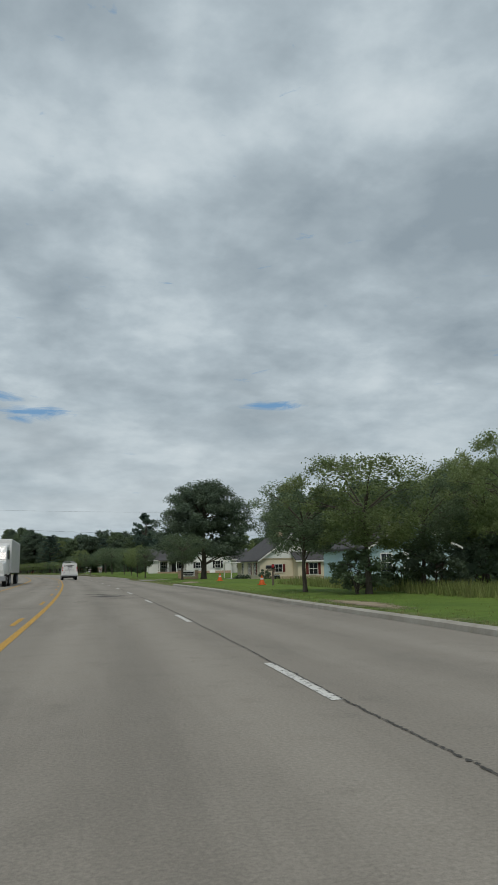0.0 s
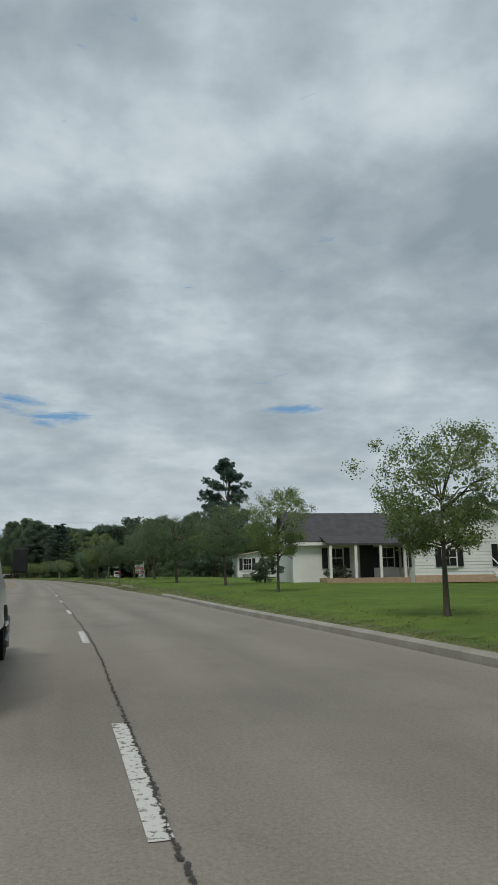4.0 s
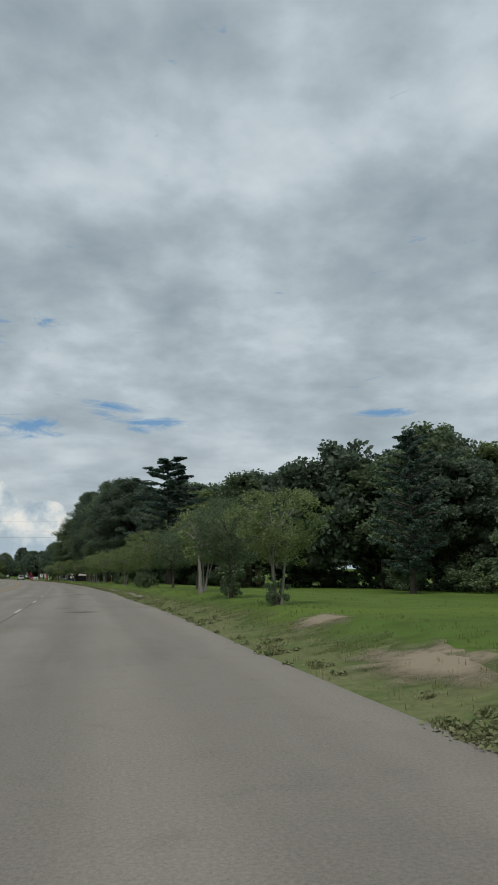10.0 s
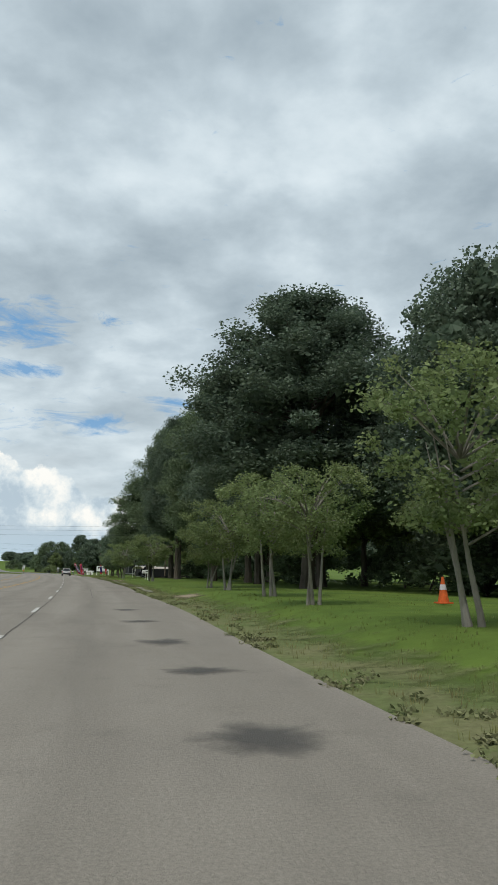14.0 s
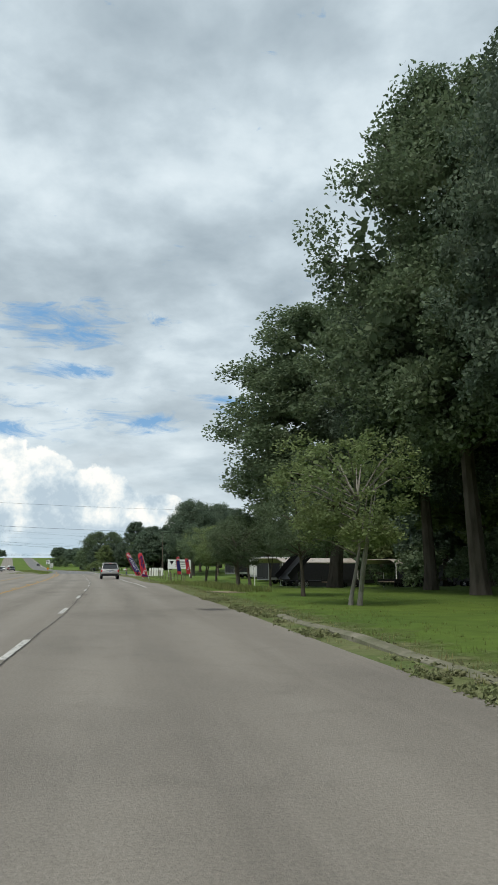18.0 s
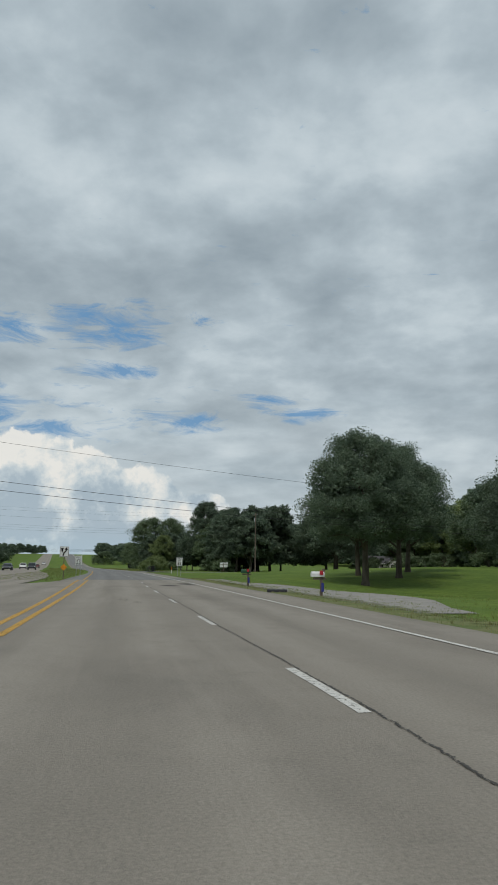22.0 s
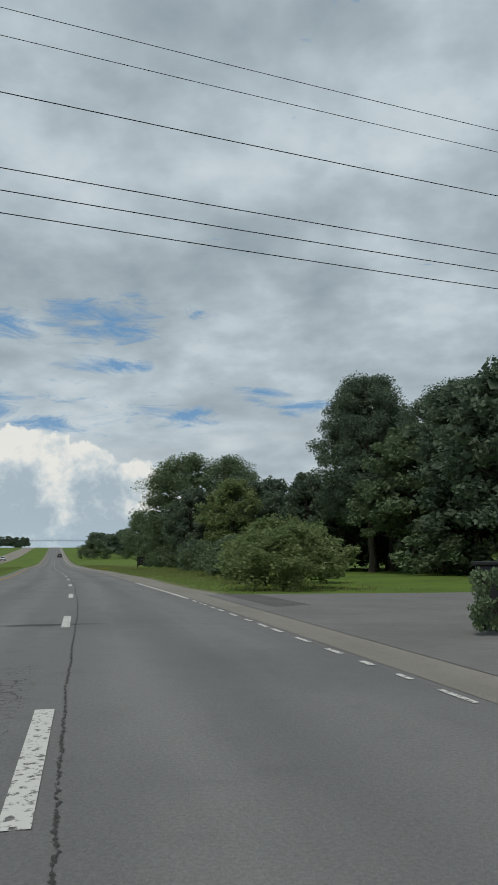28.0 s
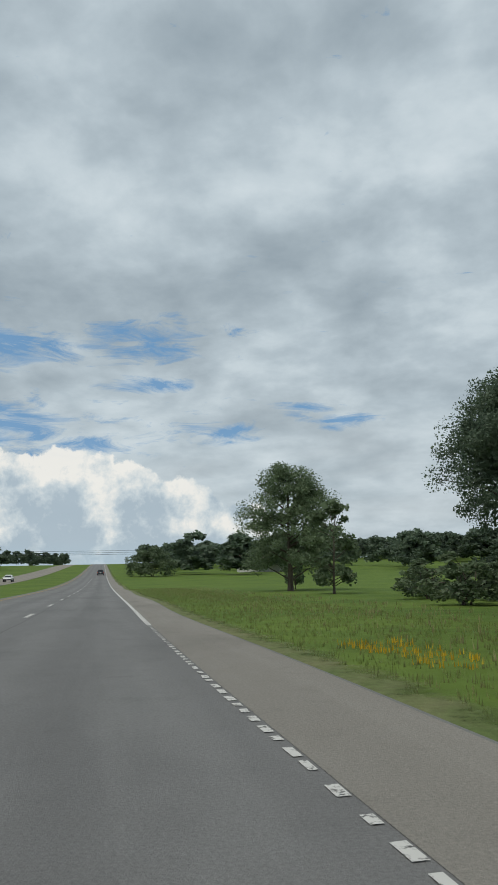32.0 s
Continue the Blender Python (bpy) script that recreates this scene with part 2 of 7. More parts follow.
    links.new(hsv.outputs[0], p.inputs["Base Color"])
    links.new(ramp(grain(one, 2.0, 5), 0.3, 0.7, 0.82, 0.96), p.inputs["Roughness"])
    b = nodes.new("ShaderNodeBump")
    b.inputs["Strength"].default_value, b.inputs["Distance"].default_value = 0.5, 0.02
    links.new(calc("ADD", grain(one, 60, 3, 0.7), calc("MULTIPLY", grain(one, 5, 4), 1.2)), b.inputs["Height"])
    links.new(b.outputs[0], p.inputs["Normal"])
    MATS[name] = m


def fade_out(name):
    """Let a strip thin out raggedly towards its outer side, where its across-coordinate reaches 1."""
    nodes, links = MATS[name].node_tree.nodes, MATS[name].node_tree.links
    uv = nodes.new("ShaderNodeUVMap")
    uv.uv_map = "lane"
    sep = nodes.new("ShaderNodeSeparateXYZ")
    links.new(uv.outputs[0], sep.inputs[0])
    co = nodes.new("ShaderNodeTexCoord")
    noise = nodes.new("ShaderNodeTexNoise")
    noise.inputs["Scale"].default_value, noise.inputs["Detail"].default_value, noise.inputs["Roughness"].default_value = 1.6, 7, 0.7
    links.new(co.outputs["Object"], noise.inputs["Vector"])
    add = nodes.new("ShaderNodeMath")
    add.operation = "MULTIPLY_ADD"
    links.new(noise.outputs["Fac"], add.inputs[0])
    add.inputs[1].default_value = 1.6
    links.new(sep.outputs[0], add.inputs[2])
    rng = nodes.new("ShaderNodeMapRange")
    rng.inputs[1].default_value, rng.inputs[2].default_value = 1.15, 1.65
    links.new(add.outputs[0], rng.inputs[0])
    ms = nodes.new("ShaderNodeMixShader")
    links.new(rng.outputs[0], ms.inputs[0])
    links.new(nodes["Principled BSDF"].outputs[0], ms.inputs[1])
    links.new(nodes.new("ShaderNodeBsdfTransparent").outputs[0], ms.inputs[2])
    links.new(ms.outputs[0], nodes["Material Output"].inputs[0])


def decal(name, colour, mode, strength):
    """A stain or a net of fine cracks that fades out to its rim and lets the asphalt show."""
    m = bpy.data.materials.new(name)
    m.use_nodes = True
    nodes, links = m.node_tree.nodes, m.node_tree.links
    p = nodes["Principled BSDF"]
    p.inputs["Base Color"].default_value, p.inputs["Roughness"].default_value = (*colour, 1), 0.9
    uv = nodes.new("ShaderNodeUVMap")
    uv.uv_map = "lane"
    sep = nodes.new("ShaderNodeSeparateXYZ")
    links.new(uv.outputs[0], sep.inputs[0])
    co = nodes.new("ShaderNodeTexCoord")
    noise = nodes.new("ShaderNodeTexNoise")
    noise.inputs["Scale"].default_value, noise.inputs["Detail"].default_value, noise.inputs["Roughness"].default_value = (2.2, 7, 0.68)
    links.new(co.outputs["Object"], noise.inputs["Vector"])

    def calc(op, a, b, clamp=False):
        n = nodes.new("ShaderNodeMath")
        n.operation, n.use_clamp = op, clamp
        for i, v in enumerate((a, b)):
            if isinstance(v, (int, float)):
                n.inputs[i].default_value = v
            else:
                links.new(v, n.inputs[i])
        return n.outputs[0]

    rim = calc("SUBTRACT", 1.0, sep.outputs[0])
    alpha = calc("MULTIPLY", calc("SUBTRACT", calc("ADD", calc("MULTIPLY", rim, 1.6), calc("MULTIPLY", noise.outputs["Fac"], 1.6)), 1.05), 1.1, True)
    if mode == "net":
        warp = nodes.new("ShaderNodeVectorMath")
        warp.operation = "MULTIPLY_ADD"
        links.new(noise.outputs["Color"], warp.inputs[0])
        warp.inputs[1].default_value = (0.22, 0.22, 0)
        links.new(co.outputs["Object"], warp.inputs[2])
        vor = nodes.new("ShaderNodeTexVoronoi")
        vor.feature = "DISTANCE_TO_EDGE"
        vor.inputs["Scale"].default_value = 7.5
        links.new(warp.outputs[0], vor.inputs["Vector"])
        alpha = calc("MULTIPLY", calc("LESS_THAN", vor.outputs["Distance"], calc("MULTIPLY", alpha, 0.040)), strength)
    elif mode == "worn":
        noise.inputs["Scale"].default_value = 16
        alpha = calc("MULTIPLY", calc("MULTIPLY", calc("SUBTRACT", noise.outputs["Fac"], 0.36), 9.0, True), strength)
    elif mode == "line":
        noise.inputs["Scale"].default_value = 5
        fray = nodes.new("ShaderNodeTexNoise")
        fray.inputs["Scale"].default_value, fray.inputs["Detail"].default_value, fray.inputs["Roughness"].default_value = 22, 5, 0.7
        links.new(co.outputs["Object"], fray.inputs["Vector"])
        off = calc("ABSOLUTE", calc("ADD", sep.outputs[0], calc("MULTIPLY", calc("SUBTRACT", noise.outputs["Fac"], 0.5), 1.6)), 0.0)
        thick = calc("ADD", calc("MULTIPLY", calc("SUBTRACT", fray.outputs["Fac"], 0.5), 1.3), 0.13)
        alpha = calc("MULTIPLY", calc("LESS_THAN", off, thick), strength)
    else:
        alpha = calc("MULTIPLY", alpha, strength)
    tr = nodes.new("ShaderNodeBsdfTransparent")
    ms = nodes.new("ShaderNodeMixShader")
    links.new(alpha, ms.inputs[0])
    links.new(tr.outputs[0], ms.inputs[1])
    links.new(p.outputs[0], ms.inputs[2])
    links.new(ms.outputs[0], nodes["Material Output"].inputs[0])
    MATS[name] = m


asphalt("road_old", (0.240, 0.217, 0.184), (0.166, 0.150, 0.128), (0.300, 0.272, 0.232), 0.75)
asphalt("shoulder", (0.235, 0.218, 0.190), (0.165, 0.152, 0.132), (0.290, 0.270, 0.236), 0.4)
asphalt("road_new", (0.172, 0.170, 0.165), (0.120, 0.119, 0.117), (0.214, 0.212, 0.204), 0.7)
decal("stain", (0.075, 0.073, 0.070), "blot", 0.6)
decal("dirt_soft", (0.30, 0.24, 0.165), "blot", 0.95)
decal("crazing", (0.060, 0.057, 0.052), "net", 0.45)
material("road_side", (0.185, 0.182, 0.174), 0.95, second=(0.155, 0.152, 0.145), scale=0.5, bump=0.5, bump_scale=35, fine=0.2)
material("tar", (0.045, 0.043, 0.040), 0.85, second=(0.07, 0.066, 0.06), scale=3)
material("patch", (0.085, 0.083, 0.080), 0.9, second=(0.12, 0.116, 0.108), scale=1.2, fine=0.2)
decal("paint_white", (0.60, 0.59, 0.55), "worn", 0.95)
decal("paint_yellow", (0.50, 0.29, 0.055), "worn", 0.95)
decal("fissure", (0.045, 0.042, 0.038), "line", 0.9)
material("concrete", (0.36, 0.34, 0.30), 0.9, second=(0.27, 0.25, 0.21), scale=1.1, bump=0.3, fine=0.15)
material("kerb_old", (0.25, 0.235, 0.18), 0.95, second=(0.14, 0.145, 0.09), scale=1.4, bump=0.5, bump_scale=14, fine=0.35, spec=0.1)
material("grass", (0.122, 0.178, 0.034), 0.95, second=(0.084, 0.136, 0.028), scale=0.16, bump=0.8, bump_scale=18, fine=0.40, spec=0.1)
material("verge", (0.178, 0.180, 0.088), 0.95, second=(0.110, 0.148, 0.050), scale=0.9, bump=0.8, bump_scale=22, fine=0.45, spec=0.1)
fade_out("verge")
material("dirt", (0.27, 0.215, 0.145), 0.95, second=(0.20, 0.16, 0.11), scale=0.8, bump=0.5, fine=0.25, spec=0.1)
material("gravel", (0.30, 0.285, 0.26), 0.95, second=(0.24, 0.23, 0.21), scale=1.2, bump=0.35, bump_scale=45, fine=0.18)
material("blade", (0.215, 0.265, 0.080), 0.8, second=(0.28, 0.29, 0.115), scale=0.6, island=0.25, translucent=0.6, fine=0.1)
material("blade_dry", (0.34, 0.30, 0.15), 0.85, second=(0.22, 0.24, 0.09), scale=0.8, island=0.3, translucent=0.45)
material("flower", (0.62, 0.42, 0.03), 0.7, second=(0.50, 0.30, 0.02), scale=3, island=0.25, translucent=0.2)
material("leaf_dark", (0.108, 0.150, 0.104), 0.6, second=(0.138, 0.182, 0.118), scale=0.5, island=0.22, random_ob=0.15, translucent=0.35, spec=0.25)
material("leaf_mid", (0.132, 0.182, 0.102), 0.6, second=(0.165, 0.215, 0.116), scale=0.5, island=0.25, random_ob=0.15, translucent=0.38, spec=0.25)
material("leaf_light", (0.185, 0.245, 0.100), 0.6, second=(0.235, 0.278, 0.120), scale=0.4, island=0.25, random_ob=0.12, translucent=0.45, spec=0.25)
material("weed_leaf", (0.185, 0.215, 0.095), 0.8, second=(0.230, 0.225, 0.125), scale=0.8, island=0.3, translucent=0.2, spec=0.15)
material("needle", (0.088, 0.138, 0.112), 0.6, second=(0.112, 0.160, 0.120), scale=0.5, island=0.25, translucent=0.35, spec=0.25)
material("bark", (0.135, 0.115, 0.095), 0.95, second=(0.075, 0.062, 0.050), scale=3, bump=0.8, bump_scale=14, stretch=(1, 1, 0.25), spec=0.1)
material("bark_pale", (0.30, 0.28, 0.245), 0.9, second=(0.19, 0.175, 0.15), scale=3, bump=0.6, bump_scale=14, stretch=(1, 1, 0.25), spec=0.1)
material("post_wood", (0.17, 0.135, 0.105), 0.9, second=(0.11, 0.09, 0.07), scale=5, bump=0.4, stretch=(1, 1, 0.15))
material("siding_cream", (0.70, 0.63, 0.48), 0.6, second=(0.64, 0.57, 0.43), scale=0.8, fine=0.05)
material("siding_white", (0.80, 0.80, 0.77), 0.55, second=(0.72, 0.73, 0.71), scale=0.7, fine=0.05)
# white boards; the pale blue of their shade is put into the colour
material("siding_white_shade", (0.48, 0.62, 0.66), 0.55, second=(0.42, 0.56, 0.60), scale=0.7, fine=0.05)
material("trim", (0.82, 0.81, 0.78), 0.5, second=(0.74, 0.73, 0.70), scale=2, fine=0.05)
material("roof_grey", (0.085, 0.083, 0.085), 0.92, second=(0.060, 0.058, 0.060), scale=2.0, bump=0.5, bump_scale=9, fine=0.25)
material("roof_metal", (0.52, 0.47, 0.42), 0.5, 0.3, second=(0.43, 0.36, 0.30), scale=1.2, fine=0.12)
material("shutter_red", (0.16, 0.035, 0.03), 0.6)
material("shutter_black", (0.018, 0.02, 0.022), 0.5)
material("brick", (0.42, 0.29, 0.20), 0.9, second=(0.50, 0.36, 0.26), scale=7, fine=0.15, bump=0.3, random_ob=0.15)
material("mortar", (0.42, 0.39, 0.34), 0.95)
material("block", (0.52, 0.42, 0.30), 0.9, second=(0.46, 0.37, 0.26), scale=3)
material("window_glass", (0.02, 0.024, 0.027), 0.06, spec=0.6, fine=0.02)
material("metal_galv", (0.42, 0.43, 0.43), 0.42, 0.7, second=(0.34, 0.35, 0.35), scale=4)
material("metal_dark", (0.022, 0.022, 0.024), 0.5, 0.3)
material("steel_black", (0.014, 0.014, 0.016), 0.45)
material("sign_white", (0.80, 0.81, 0.80), 0.45, second=(0.72, 0.73, 0.72), scale=3, fine=0.04)
material("sign_orange", (0.78, 0.30, 0.03), 0.5, fine=0.04)
material("black_ink", (0.015, 0.015, 0.016), 0.6)
material("red_ink", (0.50, 0.035, 0.045), 0.6)
material("green_ink", (0.03, 0.20, 0.09), 0.6)
material("blue_ink", (0.045, 0.055, 0.24), 0.6)
material("flag_red", (0.62, 0.055, 0.075), 0.75, second=(0.5, 0.04, 0.06), scale=1.5, translucent=0.2)
material("flag_blue", (0.035, 0.035, 0.19), 0.75, translucent=0.15)
material("flag_white", (0.74, 0.72, 0.76), 0.75, translucent=0.2)
material("car_silver", (0.50, 0.49, 0.475), 0.32, 0.55, second=(0.46, 0.455, 0.44), scale=1.5, coat=0.6, fine=0.03)
material("car_white", (0.74, 0.74, 0.73), 0.35, second=(0.68, 0.68, 0.66), scale=1.2, coat=0.4, fine=0.04)
material("car_dark", (0.045, 0.05, 0.058), 0.3, 0.3, coat=0.6, fine=0.03)
material("car_red", (0.20, 0.025, 0.022), 0.35, coat=0.5, fine=0.03)
material("plastic_black", (0.022, 0.022, 0.023), 0.65)
material("rubber", (0.018, 0.018, 0.018), 0.85)
material("rim", (0.45, 0.45, 0.46), 0.35, 0.8)
material("tail_red", (0.45, 0.015, 0.012), 0.2, coat=0.6, emit=0.25)
material("lamp_clear", (0.75, 0.75, 0.72), 0.15, coat=0.6)
material("orange_cloth", (0.80, 0.16, 0.04), 0.8, translucent=0.2)
material("tarp_white", (0.72, 0.71, 0.68), 0.6)
material("tarp_black", (0.03, 0.031, 0.034), 0.45)
material("mail_green", (0.03, 0.10, 0.05), 0.5)
material("mail_black", (0.02, 0.02, 0.022), 0.4)


# ---- road frame: metres along and to the right of the lane line ----
ROAD = [
    (1.8, -123.32), (1.9, -98.32), (2.0, -73.33), (2.1, -48.33), (2.2, -23.33), (2.25, 1.66),
    (2.28, 26.66), (1.8, 51.65), (0.9, 76.63), (-0.45, 101.58), (-2.6, 126.51), (-5.08, 151.39),
    (-7.81, 176.24), (-10.94, 201.04), (-14.52, 225.78), (-18.56, 250.44), (-23.1, 275.02), (-28.15, 299.5),
    (-33.72, 323.86), (-39.75, 348.12), (-46.11, 372.3), (-52.78, 396.39), (-59.91, 420.34), (-67.56, 444.13),
    (-75.59, 467.8), (-83.85, 491.4), (-92.32, 514.92), (-101.0, 538.36), (-109.85, 561.74), (-118.82, 585.08),
    (-128.0, 608.33), (-137.55, 631.42), (-147.56, 654.33), (-158.08, 677.0), (-168.79, 699.59), (-179.08, 722.37),
    (-189.37, 745.16), (-199.66, 767.94),
]
ROAD_START = -125.0


def at(s, l=0.0, z=None):
    """The place s metres along the road and l metres to its right, on the ground."""
    u = (s - ROAD_START) / 25.0
    i = max(1, min(len(ROAD) - 3, int(math.floor(u))))
    f = u - i
    p0, p1, p2, p3 = (Vector(ROAD[k]) for k in (i - 1, i, i + 1, i + 2))
    if 0 <= f <= 1:
        p = 0.5 * (2 * p1 + (p2 - p0) * f + (2 * p0 - 5 * p1 + 4 * p2 - p3) * f * f + (3 * p1 - p0 - 3 * p2 + p3) * f ** 3)
        d = 0.5 * ((p2 - p0) + (2 * p0 - 5 * p1 + 4 * p2 - p3) * 2 * f + (3 * p1 - p0 - 3 * p2 + p3) * 3 * f * f)
    else:
        p = p1 + (p2 - p1) * f
        d = p2 - p1
    d = d.normalized()
    x, y = p.x + d.y * l, p.y - d.x * l
    return Vector((x, y, rise(x, y) if z is None else z))


def heading(s):
    """The road's heading at s, in degrees to the left of north."""
    d = at(s + 1, 0, 0) - at(s - 1, 0, 0)
    return math.degrees(math.atan2(-d.x, d.y))


def smooth(a, b, v):
    u = max(0.0, min(1.0, (v - a) / (b - a)))
    return u * u * (3 - 2 * u)


FAR = Vector((-math.sin(radians(24.3)), math.cos(radians(24.3))))


LOT, DIP, DIP2 = Vector((0.0, 0.0)), Vector((0.0, 0.0)), Vector((0.0, 0.0))


def bump_at(x, y, cx, cy, r):
    d = math.hypot(x - cx, y - cy) / r
    return smooth(0, 1, 1 - d) if d < 1 else 0.0


BANK_S = (20, 40, 66, 80, 120, 150, 180, 215, 245, 262, 286, 340, 358, 400, 440)
BANK_Z = (0.08, 0.1, 0.2, 0.1, 0.25, 0.5, 0.6, 0.52, 0.46, 0.55, 0.4, 0.36, 0.2, 0.1, 0.0)
ROAD_Y = [q[1] for q in ROAD]


def bank(x, y):
    """The lawn beside the road stands up to 0.6 m over the asphalt along the curve."""
    i = max(1, min(len(ROAD) - 1, int(np.searchsorted(ROAD_Y, y))))
    (x0, y0), (x1, y1) = ROAD[i - 1], ROAD[i]
    l = ((x - x0) * (y1 - y0) - (y - y0) * (x1 - x0)) / math.hypot(x1 - x0, y1 - y0)
    if l < 5.2 or l > 24:
        return 0.0
    s = ROAD_START + 25.0 * (i - 1) + ((x - x0) * (x1 - x0) + (y - y0) * (y1 - y0)) / math.hypot(x1 - x0, y1 - y0)
    return float(np.interp(s, BANK_S, BANK_Z)) * smooth(5.2, 7.8, l) * (1 - smooth(12, 24, l))


def rise(x, y):
    return level(x, y) + bank(x, y)


def level(x, y):
    """The height of the ground: level along the road, a long rise ahead, yards a little above or below it."""
    ahead = x * FAR.x + y * FAR.y - 760
    side = x * FAR.y - y * FAR.x
    z = 13.0 * smooth(0, 560, ahead) - 8.0 * smooth(600, 2400, ahead)
    z += 0.75 * bump_at(x, y, 26, 174, 34) + 0.5 * bump_at(x, y, 26, 136, 26) - 0.75 * bump_at(x, y, 32, 96, 30)
    z += 1.6 * bump_at(x, y, -62, 610, 55) - 0.8 * bump_at(x, y, LOT.x, LOT.y, 24) - 1.8 * bump_at(x, y, DIP.x, DIP.y, 25) - 0.9 * bump_at(x, y, DIP2.x, DIP2.y, 18)
    z += 4.5 * smooth(60, 420, abs(side + 0.0) - 120)
    return z


def pivot(s, l, turn=0.0, dz=0.0):
    """A pose on the ground beside the road; turn: degrees to the left of the road's heading."""
    p = at(s, l)
    return pose(p.x, p.y, p.z + dz, 0, 0, heading(s) + turn)


for low_ground, s, l in ((LOT, 468, 24), (DIP, 549, 31), (DIP2, 529, 25)):
    p = at(s, l, 0.0)
    low_ground.x, low_ground.y = p.x, p.y


# ---- mesh helpers ----
def part(name, bm, mat, parent=None, label="", smooth_faces=False):
    """Link a bmesh or mesh as one mesh object under a thing or part."""
    if isinstance(bm, bmesh.types.BMesh):
        me = bpy.data.meshes.new(name)
        bm.to_mesh(me)
        bm.free()
    else:
        me = bm
    if not me.materials:
        me.materials.append(MATS[mat])
    if smooth_faces:
        me.polygons.foreach_set("use_smooth", [True] * len(me.polygons))
    ob = new(name, me)
    if parent is not None:
        ob.parent = parent
    if label:
        ob["label"] = label
    return ob


def thing(name, label, category, m=None, group="", kind=""):
    ob = new(name)
    ob.empty_display_size = 0.3
    if m is not None:
        ob.matrix_basis = m
    return tagged(ob, label, category, group, kind)


def box(x0, y0, z0, x1, y1, z1, bevel=0.0, bm=None):
    bm = bm or bmesh.new()
    vs = [bm.verts.new((x, y, z)) for z in (z0, z1) for x, y in ((x0, y0), (x1, y0), (x1, y1), (x0, y1))]
    fs = [bm.faces.new([vs[i] for i in q]) for q in ((3, 2, 1, 0), (4, 5, 6, 7), (0, 1, 5, 4), (1, 2, 6, 5), (2, 3, 7, 6), (3, 0, 4, 7))]
    if bevel:
        es = list({e for f in fs for e in f.edges})
        bmesh.ops.bevel(bm, geom=es, offset=bevel, segments=2, profile=0.6, affect="EDGES")
    return bm


def rod(p, q, r0, r1=None, sides=8, bm=None, caps=True):
    bm = bm or bmesh.new()
    p, q = Vector(p), Vector(q)
    r1 = r0 if r1 is None else r1
    d = (q - p).normalized()
    a = d.orthogonal().normalized()
    b = d.cross(a)
    rings = []
    for c, r in ((p, r0), (q, r1)):
        rings.append([bm.verts.new(c + (a * math.cos(k) + b * math.sin(k)) * r) for k in (2 * math.pi * i / sides for i in range(sides))])
    for i in range(sides):
        bm.faces.new((rings[0][i], rings[0][(i + 1) % sides], rings[1][(i + 1) % sides], rings[1][i]))
    if caps:
        bm.faces.new(rings[0][::-1])
        bm.faces.new(rings[1])
    return bm


def tube(points, radii, sides=7, bm=None):
    bm = bm or bmesh.new()
    rings = []
    for i, (c, r) in enumerate(zip(points, radii)):
        d = (points[min(i + 1, len(points) - 1)] - points[max(i - 1, 0)]).normalized()
        a = Vector((1, 0, 0)) if abs(d.x) < 0.7 else Vector((0, 1, 0))
        a = (a - d * a.dot(d)).normalized()
        b = d.cross(a)
        rings.append([bm.verts.new(c + (a * math.cos(k) + b * math.sin(k)) * r) for k in (2 * math.pi * j / sides for j in range(sides))])
    for r0, r1 in zip(rings, rings[1:]):
        for j in range(sides):
            bm.faces.new((r0[j], r0[(j + 1) % sides], r1[(j + 1) % sides], r1[j]))
    bm.faces.new(rings[-1])
    bm.faces.new(rings[0][::-1])
    return bm


def prism(profile, y0, y1, axis="y", bm=None):
    """A closed profile of (a, z) pushed along an axis."""
    bm = bm or bmesh.new()
    put = (lambda a, z, y: (a, y, z)) if axis == "y" else (lambda a, z, y: (y, a, z))
    f = [bm.verts.new(put(a, z, y0)) for a, z in profile]
    b = [bm.verts.new(put(a, z, y1)) for a, z in profile]
    n = len(profile)
    bm.faces.new(f)
    bm.faces.new(b[::-1])
    for i in range(n):
        bm.faces.new((f[i], b[i], b[(i + 1) % n], f[(i + 1) % n]))
    bmesh.ops.recalc_face_normals(bm, faces=bm.faces)
    return bm


def mesh_of(name, verts, faces, mat):
    me = bpy.data.meshes.new(name)
    me.from_pydata(verts, [], faces)
    me.materials.append(MATS[mat])
    return me


def with_uv(me, uv):
    """Give every corner the (across, along) place of its vertex."""
    layer = me.uv_layers.new(name="lane")
    idx = np.empty(len(me.loops), dtype=np.int32)
    me.loops.foreach_get("vertex_index", idx)
    layer.data.foreach_set("uv", np.asarray(uv, dtype=np.float32)[idx].ravel())
    return me


